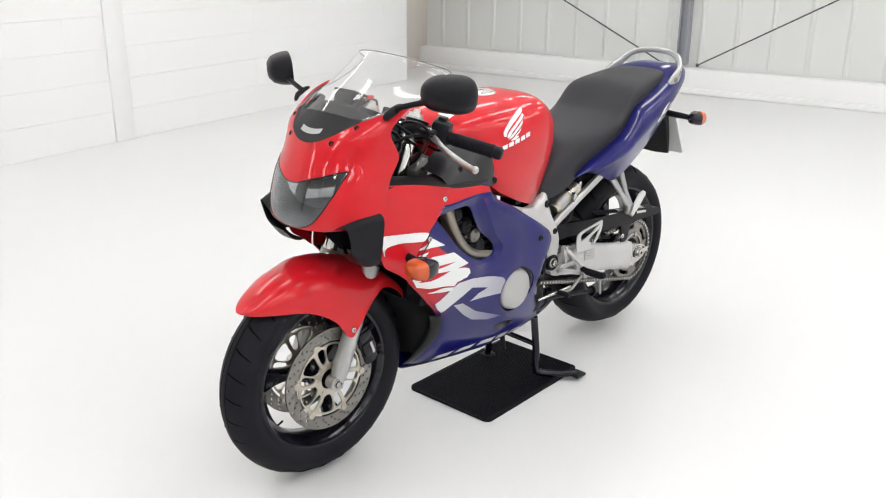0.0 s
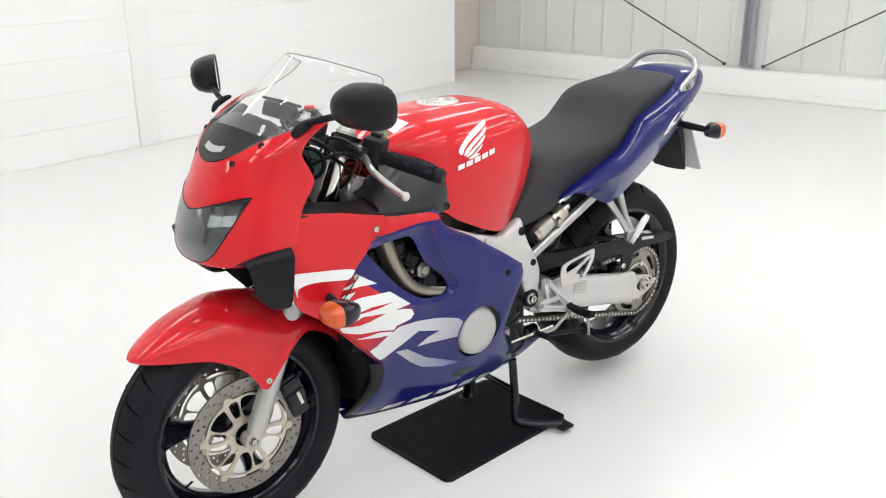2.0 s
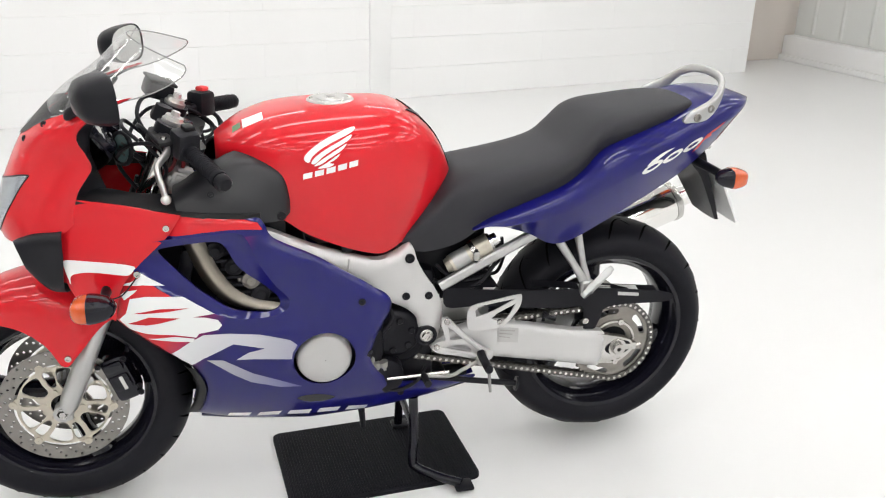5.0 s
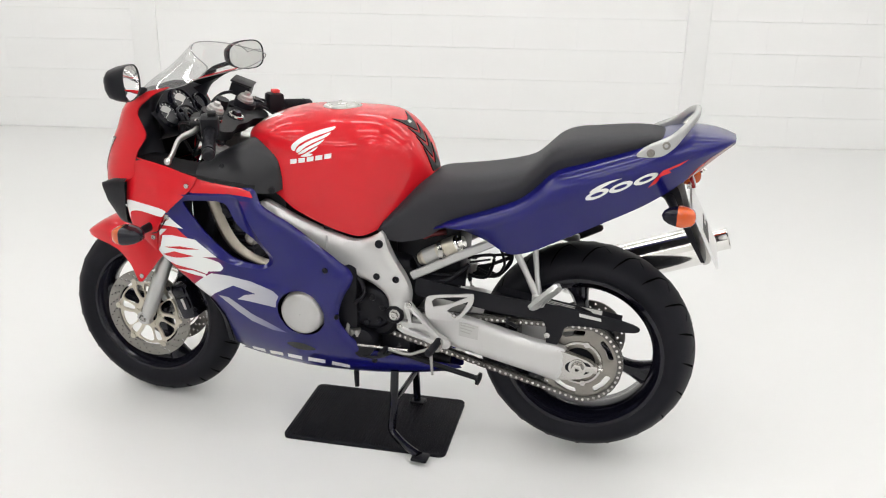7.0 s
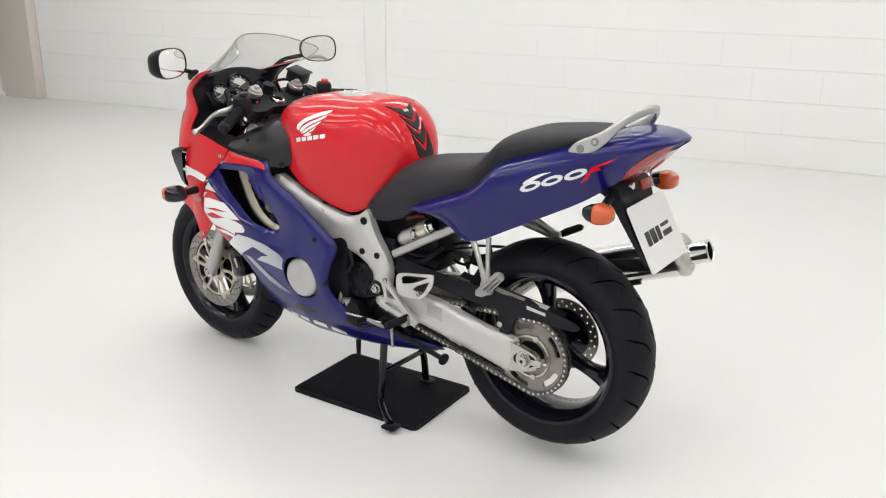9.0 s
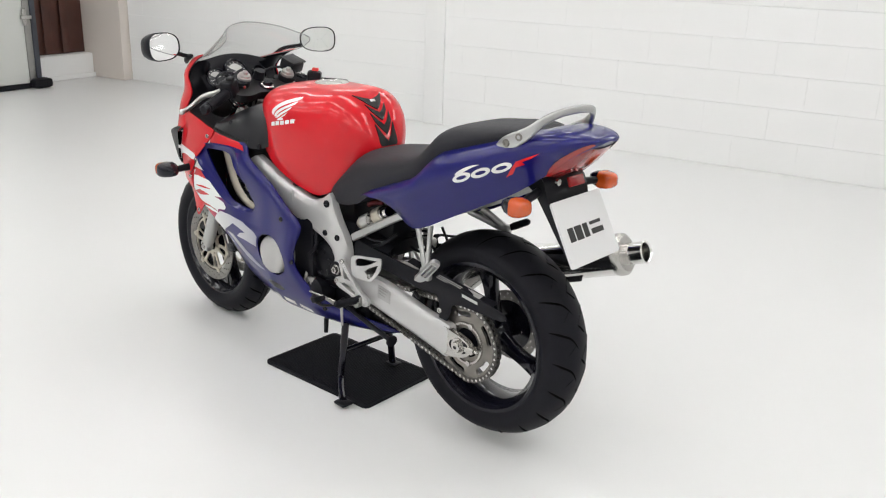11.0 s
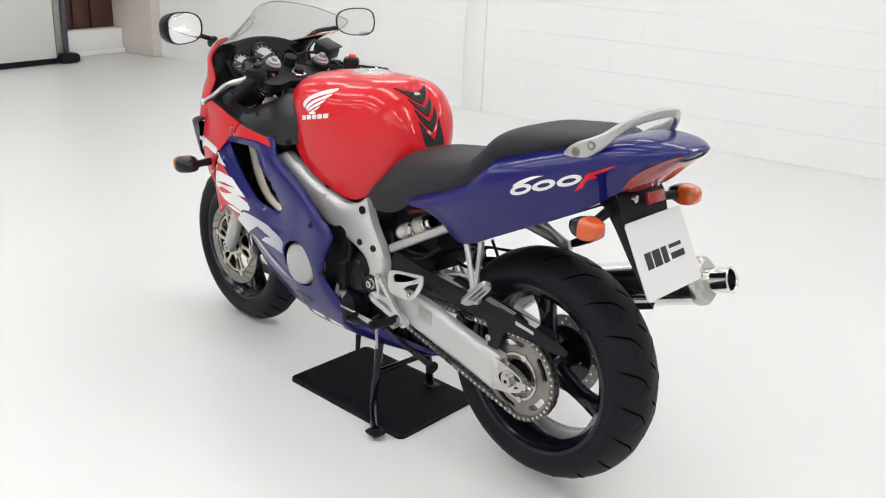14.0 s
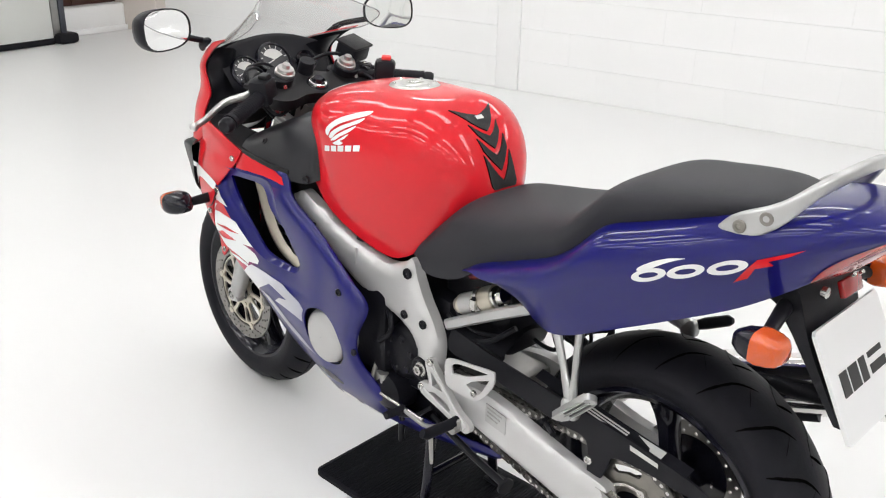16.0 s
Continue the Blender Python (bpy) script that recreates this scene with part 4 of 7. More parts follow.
COVER_C, COVER_R = (-0.097, 0.438), 0.069
red_side = [(-0.394, 0.816), (-0.394, 0.816), (-0.423, 0.774), (-0.493, 0.708), (-0.529, 0.654), (-0.545, 0.584), (-0.545, 0.584), (-0.574, 0.608), (-0.600, 0.626), (-0.620, 0.641), (-0.634, 0.672), (-0.642, 0.716), (-0.641, 0.760), (-0.640, 0.79), (-0.638, 0.815), (-0.624, 0.85), (-0.606, 0.855), (-0.606, 0.855), (-0.507, 0.843), (-0.44, 0.827)]
DECALS = {
    "C": [(-0.637, 0.720), (-0.632, 0.728), (-0.597, 0.727), (-0.532, 0.722), (-0.495, 0.715), (-0.497, 0.706), (-0.507, 0.696), (-0.524, 0.696), (-0.578, 0.702), (-0.611, 0.699), (-0.625, 0.691), (-0.627, 0.674), (-0.631, 0.690), (-0.635, 0.706)],
    "C2": [(-0.527, 0.668), (-0.509, 0.676), (-0.486, 0.690), (-0.484, 0.699), (-0.437, 0.669), (-0.483, 0.672)],
    "C3": [(-0.530, 0.646), (-0.518, 0.657), (-0.493, 0.662), (-0.507, 0.649), (-0.523, 0.636)],
    "B": [(-0.511, 0.640), (-0.479, 0.645), (-0.402, 0.640), (-0.339, 0.591), (-0.385, 0.587), (-0.358, 0.583), (-0.333, 0.574), (-0.324, 0.559), (-0.334, 0.547), (-0.375, 0.541), (-0.382, 0.531), (-0.427, 0.543), (-0.481, 0.550), (-0.520, 0.562), (-0.538, 0.588), (-0.522, 0.606)],
    "B4": [(-0.484, 0.535), (-0.427, 0.538), (-0.385, 0.528), (-0.390, 0.519), (-0.422, 0.523)],
    "R1": [(-0.438, 0.486), (-0.397, 0.518), (-0.366, 0.536), (-0.309, 0.534), (-0.218, 0.516), (-0.176, 0.502), (-0.160, 0.487), (-0.171, 0.466), (-0.174, 0.448), (-0.258, 0.455), (-0.299, 0.456), (-0.271, 0.475), (-0.234, 0.484), (-0.303, 0.503), (-0.373, 0.464), (-0.398, 0.443), (-0.420, 0.463)],
    "R2": [(-0.363, 0.460), (-0.328, 0.457), (-0.263, 0.411), (-0.150, 0.363), (-0.202, 0.363), (-0.268, 0.382), (-0.308, 0.410)],
}
WEDGES = [[(-0.509, 0.605), (-0.453, 0.614), (-0.391, 0.611), (-0.433, 0.606), (-0.486, 0.604)], [(-0.522, 0.578), (-0.476, 0.595), (-0.412, 0.587), (-0.456, 0.577), (-0.482, 0.574)]]


def rolled(x, z, out, roll, reach):
    """How far an edge turned inwards lowers the panel here."""
    return roll * math.exp(-edge_gap((x, z), out) / reach)


def skin(out, holes, sy, lift=0.0, th=0.004, step=0.02, roll=0.0, reach=0.0065):
    """A panel of the fairing's side; roll turns its outer edge inwards."""
    def half(x, z):
        return fair_y(x, z) + lift - (rolled(x, z, out, roll, reach) if roll else 0.0)
    return Shape().sheet(out, holes, step, lambda x, z: (x, sy * half(x, z), z), lambda x, z: (x, sy * (half(x, z) - th), z))


for sy in (-1, 1):
    side_line = crv(SIDE, 5)
    cover_hole = circle(COVER_R + 0.004, 36, COVER_C)
    side = part("side_fairing", skin(crv(SIDE, 5), [crv(RECESS, 4), cover_hole], sy, 0, 0.004, 0.010, 0.015, 0.009), TWO_TONE, bike, "blue side fairing fading to red at the front, with a white swoosh graphic", 40)
    ro, ho = crv(RECESS, 4), crv(HOLE, 4)

    def bez(x, z, d=0.0):
        g = edge_gap((x, z), ro)
        return sy * (fair_y(x, z) - 0.0005 - 0.018 * min(1, g / 0.03) ** 0.8 - d)

    part("duct_bezel", Shape().sheet(ro, [ho], 0.012, lambda x, z: (x, bez(x, z), z), lambda x, z: (x, bez(x, z, 0.006), z)), BLUE, side, "blue rim of the air outlet", 40)
    up = part("upper_cowl_side", skin(crv(red_side, 5), [], sy, 0, 0.004, 0.013, 0.004), RED, bike, "red upper fairing side", 40)
    wedge_out = crv([p for p in ((-0.398, 0.814), (-0.33, 0.804), (-0.262, 0.796), (-0.236, 0.788), (-0.226, 0.772), (-0.245, 0.775), (-0.300, 0.779), (-0.36, 0.777), (-0.426, 0.772)) for _ in (0, 1)], 3)
    part("red_wedge", Shape().sheet(wedge_out, [], 0.010, lambda x, z: (x, sy * (fair_y(x, z) + 0.0012 - rolled(x, z, side_line, 0.015, 0.009)), z)), RED, side, "red wedge above the air outlet", 40)
    for nm, outline in DECALS.items():
        o = crv(outline, 4) if nm == "C" else crv([p for p in outline for _ in (0, 1)], 3)
        gaps = [crv([p for p in w for _ in (0, 1)], 2) for w in WEDGES] if nm == "B" else []
        part("graphic", Shape().sheet(o, gaps, 0.012, lambda x, z: (x, sy * (fair_y(x, z) + 0.0018 - (0 if nm == "C" else rolled(x, z, side_line, 0.015, 0.009))), z)), SILVER_FADE if nm == "R1" else SILVER_DEEP if nm == "R2" else WHITE, up if nm == "C" else side, "white swoosh graphic", 40)
    # plain bars in place of the lettering along the belly
    for k in range(5):
        x0 = -0.328 + 0.072 * k
        z0, z1 = (key(x, [(-0.33, 0.228), (-0.25, 0.236), (-0.17, 0.248), (-0.10, 0.250), (-0.02, 0.239), (0.05, 0.224)]) for x in (x0, x0 + 0.056))
        o = [(x0, z0 + 0.002), (x0 + 0.052, z1 + 0.002), (x0 + 0.059, z1 + 0.022), (x0 + 0.007, z0 + 0.022)]
        part("bar_mark", Shape().sheet(o, [], 0.01, lambda x, z: (x, sy * (fair_y(x, z) + 0.0015 - rolled(x, z, side_line, 0.015, 0.009)), z)), WHITE, side, "white bar marking")
    # lower louvre
    o = crv([(-0.162, 0.320), (-0.135, 0.332), (-0.10, 0.328), (-0.070, 0.312), (-0.10, 0.303), (-0.14, 0.308)], 4)
    part("louvre", Shape().sheet(o, [], 0.012, lambda x, z: (x, sy * (fair_y(x, z) + 0.001), z)), BLACK_GLOSS, side)
    for x, z in ((-0.425, 0.792), (-0.491, 0.697), (-0.545, 0.628)):
        screw((x, sy * (fair_y(x, z) + 0.0015), z), 0.0075, up, STEEL, (0, sy, 0.05))
    for x, z in ((-0.011, 0.586), (0.01, 0.44), (0.10, 0.285)):
        screw((x, sy * (fair_y(x, z) + 0.0015 - rolled(x, z, side_line, 0.015, 0.009)), z), 0.0085, side, BLACK, (0, sy, 0.05))
    # round engine cover in its opening
    cy = fair_y(*COVER_C)
    part("engine_cover", Shape().lathe([(0.001, cy + 0.006), (0.036, cy + 0.0055), (0.056, cy + 0.002), (0.063, cy - 0.004), (COVER_R - 0.003, cy - 0.014), (COVER_R - 0.003, cy - 0.07)] if sy > 0 else [(0.001, -cy - 0.006), (0.036, -cy - 0.0055), (0.056, -cy - 0.002), (0.063, -cy + 0.004), (COVER_R - 0.003, -cy + 0.014), (COVER_R - 0.003, -cy + 0.07)], 48, (COVER_C[0], 0, COVER_C[1])), COVER_M, bike, "satin silver round engine cover")

# dark shroud that closes the fairing behind the front wheel
FRONT = [(0.232, -0.409), (0.275, -0.392), (0.323, -0.380), (0.365, -0.376), (0.405, -0.386), (0.437, -0.404), (0.484, -0.450), (0.521, -0.486), (0.559, -0.523), (0.584, -0.545)]
rows = []
for k in range(25):
    z = 0.234 + 0.346 * k / 24
    xe = key(z, FRONT)
    half = [(xe + d, fair_y(xe, z) * f, z) for d, f in ((0.006, 0.965), (0.016, 0.88), (0.034, 0.72), (0.052, 0.5), (0.062, 0.25), (0.064, 0.0))]
    rows.append(half + [flip(p) for p in reversed(half[:-1])])
part("front_shroud", Shape().grid(rows).grid([[(x + 0.004, y * 0.98, z) for x, y, z in r] for r in rows]), BLACK, bike, "black shroud closing the fairing behind the front wheel", 60)

# nose: a shell from side to side round the headlight
def nose_rear(z):
    return key(z, [(0.745, -0.612), (0.80, -0.608), (0.846, -0.600), (0.871, -0.592), (0.899, -0.573), (0.922, -0.560), (0.95, -0.570), (0.979, -0.584), (0.998, -0.578), (1.018, -0.556), (1.045, -0.515), (1.064, -0.470)])


def nose_tip(z):
    return key(z, [(0.735, -0.775), (0.76, -0.786), (0.80, -0.786), (0.85, -0.770), (0.90, -0.748), (0.95, -0.722), (0.985, -0.696), (1.02, -0.655), (1.06, -0.59)])


def nose_half(z):
    return key(z, [(0.745, 0.208), (0.76, 0.2065), (0.79, 0.2012), (0.82, 0.1990), (0.85, 0.1985), (0.90, 0.197), (0.95, 0.194), (1.0, 0.192), (1.035, 0.194), (1.064, 0.197)])


def nose_pt(q, z, d=0.0):
    """A place on the nose: q from -1 (rear edge, one side) over 0 (tip) to 1."""
    a = q * math.pi / 2
    xr, xt, w = nose_rear(z), nose_tip(z) + d, nose_half(z) - d
    s = math.copysign(abs(math.sin(a)) ** 1.0, a)
    c = max(0.0, math.cos(a))
    return (xr - (xr - xt) * c ** 1.1, w * s - 0.012 * c, z)


def chin(q):
    return 0.746 + 0.026 * abs(q) ** 2 + 0.03 * abs(q) ** 6


def crest(q):
    return key(abs(q), [(0, 0.956), (0.12, 0.960), (0.28, 0.980), (0.47, 1.012), (0.70, 1.038), (0.97, 1.063), (1, 1.064)])


def nose_of(q, t):
    return nose_pt(q, chin(q) + (crest(q) - chin(q)) * t)


light_out = crv([(-0.525, 0.545), (-0.525, 0.545), (-0.40, 0.565), (-0.20, 0.575), (0.0, 0.545), (0.20, 0.575), (0.40, 0.565), (0.525, 0.545), (0.525, 0.545), (0.445, 0.34), (0.33, 0.14), (0.18, 0.03), (0.0, 0.008), (-0.18, 0.03), (-0.33, 0.14), (-0.445, 0.34)], 5)
whole = [(-1 + 2 * k / 48, 0) for k in range(48)] + [(1, k / 28) for k in range(28)] + [(1 - 2 * k / 48, 1) for k in range(48)] + [(-1, 1 - k / 28) for k in range(28)]


def off(p, c, d):
    v = Vector(p) - Vector(c)
    return tuple(Vector(p) - v.normalized() * d)


NC = (-0.55, 0.0, 0.87)
nose = part("nose_cowl", Shape().sheet(whole, [light_out], 0.07, lambda a, b: nose_of(a, b), lambda a, b: off(nose_of(a, b), NC, 0.004)), RED, bike, "glossy red nose cowl round the headlight", 42)
part("headlight_lens", Shape().sheet(light_out, [], 0.06, lambda a, b: off(nose_of(a, b), NC, -0.0005), lambda a, b: off(nose_of(a, b), NC, 0.003)), LENS, nose, "clear one-piece headlight lens", 42)
part("nose_lining", Shape().sheet(whole, [light_out], 0.07, lambda a, b: off(nose_of(a, b), NC, 0.007)), BLACK, nose, "black lining inside the nose", 42)
part("headlight_wall", Shape().grid([[off(nose_of(a, b), NC, 0.004) for a, b in light_out + light_out[:1]], [off(nose_of(a * 0.985, b), NC, 0.03) for a, b in light_out + light_out[:1]], [off(nose_of(a * 0.97, b), NC, 0.05 + 0.03 * math.cos(a * 3)) for a, b in light_out + light_out[:1]]]), SMOKY, nose, "smoky wall of the headlight bowl", 40)
part("headlight_rim", Shape().tube([off(nose_of(a, b), NC, 0.0) for a, b in light_out + light_out[:1]], 0.0017, 6, caps=False), BLACK, nose)
part("headlight_bowl", Shape().sheet(light_out, [], 0.06, lambda a, b: off(nose_of(a * 0.97, b), NC, 0.05 + 0.03 * math.cos(a * 3))), SMOKY, nose, "smoky reflector bowl")
for sy in (-1, 1):
    for k in range(2):
        y0, y1 = 0.022 + 0.043 * k, 0.063 + 0.043 * k
        part("reflector", Shape().grid([[(-0.740 + 0.30 * (y - 0.022) + dx, y * sy - 0.012, z + 0.22 * (y - 0.022)) for y in (y0, (y0 + y1) / 2, y1)] for z, dx in ((0.815, 0.0), (0.826, 0.003), (0.838, 0.008), (0.850, 0.015), (0.859, 0.022))]), CHROME, nose, "bright headlight reflector facet", 40)
    for q, t in ((0.295 * sy, 0.915), (0.475 * sy, 0.955)):
        p = nose_of(q, t)
        screw(p, 0.007, nose, BLACK, (p[0] + 0.55, p[1], 0.05))

# windscreen
SCR = [[(-0.720, 0, 0.958), (-0.696, 0.075, 0.977), (-0.634, 0.132, 1.015)], [(-0.632, 0, 1.048), (-0.606, 0.090, 1.048), (-0.535, 0.172, 1.042)], [(-0.558, 0, 1.100), (-0.526, 0.102, 1.092), (-0.440, 0.188, 1.066)], [(-0.506, 0, 1.148), (-0.466, 0.104, 1.134), (-0.380, 0.186, 1.094)], [(-0.492, 0, 1.161), (-0.450, 0.106, 1.147), (-0.362, 0.180, 1.111)], [(-0.482, 0, 1.165), (-0.442, 0.104, 1.151), (-0.364, 0.166, 1.121)]]
full = [[(x, y - 0.012 * (1 - (y / 0.19) ** 2), z) for x, y, z in [flip(p) for p in reversed(r[1:])] + r] for r in SCR]
net = Shape().loft(full, 8, 6)
n_c = len(crv(full[0], 6, False))
grid_rows = [net.v[i * n_c:(i + 1) * n_c] for i in range(len(net.v) // n_c)]
DARK_ROWS = 6


rim_line = [grid_rows[i][0] for i in range(len(grid_rows))] + grid_rows[-1][1:] + [grid_rows[i][-1] for i in reversed(range(len(grid_rows) - 1))]
def at_row(v, j):
    """The place on the screen's column j at a fractional row v."""
    i = min(int(v), len(grid_rows) - 2)
    a, b = grid_rows[i][j], grid_rows[i + 1][j]
    return tuple(p + (q - p) * (v - i) for p, q in zip(a, b))


def band_top(j):
    u = 2 * j / (n_c - 1) - 1
    return DARK_ROWS * (1 - 0.72 * u * u)


last = len(grid_rows) - 1
clear_rows = [[at_row(band_top(j) + (last - band_top(j)) * i / 40, j) for j in range(n_c)] for i in range(41)]
band_rows = [[at_row(band_top(j) * i / 8, j) for j in range(n_c)] for i in range(9)]
scr = part("windscreen", Shape().grid(clear_rows), SCREEN, bike, "clear curved windscreen with a dark lower band", 60)
part("dark_band", Shape().grid(band_rows).grid([[(p[0] + 0.003, p[1], p[2] - 0.004) for p in r] for r in band_rows]), GREY_PLASTIC, scr, "black band along the foot of the screen", 60)
part("screen_edge", Shape().tube(rim_line, 0.0013, 6, caps=False), shader("screen_edge_grey", (0.30, 0.30, 0.30), 0.2), scr)
part("maker_mark", Shape().grid([[(p[0] - 0.0012, p[1], p[2] + 0.0012) for p in grid_rows[i][9:16]] for i in (2, 3)]), shader("grey_print", (0.45, 0.45, 0.45), 0.4), scr)
for sy in (-1, 1):
    # black inner cockpit side
    part("cockpit_panel", Shape().loft([[(-0.600, 0.190 * sy, 0.862), (-0.568, 0.187 * sy, 0.925), (-0.588, 0.182 * sy, 0.982), (-0.53, 0.182 * sy, 1.035)], [(-0.58, 0.17 * sy, 0.850), (-0.57, 0.160 * sy, 0.92), (-0.56, 0.150 * sy, 0.98), (-0.53, 0.140 * sy, 1.03)], [(-0.54, 0.13 * sy, 0.845), (-0.56, 0.12 * sy, 0.90), (-0.58, 0.10 * sy, 0.96), (-0.60, 0.09 * sy, 1.00)]], 5, 5), BLACK, nose, "black inner cockpit lining", 50)
    # flat shelf between the cowl and the bars
    shelf = crv([(-0.602, 0.198), (-0.602, 0.198), (-0.50, 0.212), (-0.40, 0.215), (-0.30, 0.212), (-0.228, 0.198), (-0.228, 0.198), (-0.22, 0.15), (-0.25, 0.09), (-0.25, 0.09), (-0.33, 0.12), (-0.42, 0.15), (-0.50, 0.155), (-0.56, 0.12), (-0.60, 0.14)], 4)
    part("inner_fairing", Shape().sheet(shelf, [], 0.02, lambda x, y: (x, sy * y, 0.853 - 0.13 * (x + 0.61) + 0.02 * math.exp(-((y - 0.15) / 0.04) ** 2) - 0.004), lambda x, y: (x, sy * y, 0.841 - 0.13 * (x + 0.61))), GREY_PLASTIC, bike, "black inner fairing shelf", 40)
    # black cover ahead of the tank
    part("air_box_cover", Shape().loft([[(-0.40, 0.216 * sy, 0.815), (-0.405, 0.195 * sy, 0.838), (-0.41, 0.16 * sy, 0.848), (-0.41, 0.10 * sy, 0.85)], [(-0.32, 0.213 * sy, 0.800), (-0.33, 0.195 * sy, 0.843), (-0.34, 0.155 * sy, 0.878), (-0.345, 0.10 * sy, 0.885)], [(-0.24, 0.202 * sy, 0.785), (-0.245, 0.186 * sy, 0.846), (-0.255, 0.148 * sy, 0.902), (-0.27, 0.09 * sy, 0.918)], [(-0.186, 0.182 * sy, 0.780), (-0.181, 0.174 * sy, 0.826), (-0.186, 0.158 * sy, 0.878), (-0.21, 0.12 * sy, 0.912)], [(-0.160, 0.155 * sy, 0.790), (-0.158, 0.148 * sy, 0.83), (-0.168, 0.136 * sy, 0.872), (-0.20, 0.10 * sy, 0.90)], [(-0.152, 0.10 * sy, 0.790), (-0.152, 0.10 * sy, 0.82), (-0.162, 0.10 * sy, 0.86), (-0.195, 0.08 * sy, 0.885)]], 6, 6), COVER_BLACK, bike, "black plastic cover ahead of the tank", 50)
    screw((-0.182, 0.183 * sy, 0.79), 0.010, bike, BLACK, (0.1, sy, 0))
    screw((-0.33, 0.190 * sy, 0.850), 0.008, bike, BLACK, (0, sy, 0.5))
    # intake snout
    s = Shape().loft([[(-0.745, 0.112 * sy, 0.742), (-0.732, 0.182 * sy, 0.766), (-0.722, 0.190 * sy, 0.738), (-0.712, 0.178 * sy, 0.697), (-0.704, 0.125 * sy, 0.684)], [(-0.690, 0.115 * sy, 0.775), (-0.682, 0.196 * sy, 0.782), (-0.676, 0.204 * sy, 0.735), (-0.674, 0.191 * sy, 0.658), (-0.667, 0.125 * sy, 0.648)], [(-0.636, 0.118 * sy, 0.79), (-0.632, 0.209 * sy, 0.788), (-0.634, 0.217 * sy, 0.735), (-0.640, 0.204 * sy, 0.656), (-0.625, 0.13 * sy, 0.640)]], 5, 5)
    part("intake_snout", s, BLACK, bike, "black plastic air intake snout", 50)
    part("intake_inner", Shape().loft([[(-0.745, 0.112 * sy, 0.742), (-0.700, 0.125 * sy, 0.690)], [(-0.690, 0.100 * sy, 0.760), (-0.665, 0.110 * sy, 0.690)], [(-0.636, 0.09 * sy, 0.78), (-0.625, 0.10 * sy, 0.66)]], 4, 4), BLACK, bike, "", 50)
    part("intake_throat", Shape().loft([[(-0.738, 0.118 * sy, 0.742), (-0.727, 0.178 * sy, 0.760), (-0.718, 0.184 * sy, 0.738), (-0.704, 0.176 * sy, 0.708), (-0.698, 0.130 * sy, 0.694)], [(-0.68, 0.13 * sy, 0.745), (-0.675, 0.170 * sy, 0.750), (-0.67, 0.175 * sy, 0.73), (-0.668, 0.168 * sy, 0.70), (-0.665, 0.14 * sy, 0.695)]], 3, 4), BLACK_GLOSS, bike, "", 50)
    # front indicator
    ind = indicator("front_indicator", (-0.586, 0.300 * sy, 0.655), -1)
    part("indicator_stalk", Shape().tube([(-0.555, 0.205 * sy, 0.66), (-0.560, 0.280 * sy, 0.656)], [0.014, 0.011], 12, 0.8), BLACK, ind)
# inside of the fairing: engine block, radiator, headers
eng = part("engine", Shape().box((-0.26, -0.155, 0.37), (0.06, 0.155, 0.60), 0.03), DARK_METAL, bike, "dark grey engine block behind the fairing")
part("cylinder_head", Shape().box((-0.34, -0.15, 0.56), (-0.12, 0.15, 0.72), 0.03), DARK_METAL, eng)
part("gearbox", Shape().box((-0.24, -0.09, 0.265), (0.20, 0.09, 0.60), 0.03), DARK_METAL, eng)
for k in range(6):
    part("cooling_rib", Shape().box((-0.335, -0.175, 0.585 + 0.02 * k), (-0.16, -0.15, 0.592 + 0.02 * k), 0.002), DARK_METAL, eng)
part("clutch_bulge", Shape().lathe([(0.001, -0.136), (0.045, -0.136), (0.058, -0.130), (0.066, -0.118), (0.068, -0.08)], 36, (0.088, 0, 0.445)), DARK_METAL, eng, "dark crankcase side cover")
for k in range(6):
    a = 2 * math.pi * k / 6 + 0.3
    part("cover_boss", Shape().lathe([(0.001, -0.140), (0.007, -0.140), (0.009, -0.137), (0.010, -0.13)], 12, (0.088 + 0.040 * math.cos(a), 0, 0.445 + 0.040 * math.sin(a))), DARK_METAL, eng)
part("crankcase_boss", Shape().lathe([(0.001, -0.16), (0.03, -0.16), (0.045, -0.15), (0.05, -0.10)], 24, (0.06, 0, 0.34)), DARK_METAL, eng)
part("pickup_cover", Shape().box((0.028, -0.158, 0.335), (0.048, -0.13, 0.385), 0.006), ALU_DULL, eng)
part("radiator", Shape().box((-0.445, -0.16, 0.47), (-0.415, 0.16, 0.72), 0.006).moved(Matrix.Translation((-0.44, 0, 0.53)) @ Matrix.Rotation(radians(14), 4, "Y") @ Matrix.Translation((0.44, 0, -0.53))), DARK_METAL, bike, "dark radiator behind the front wheel")
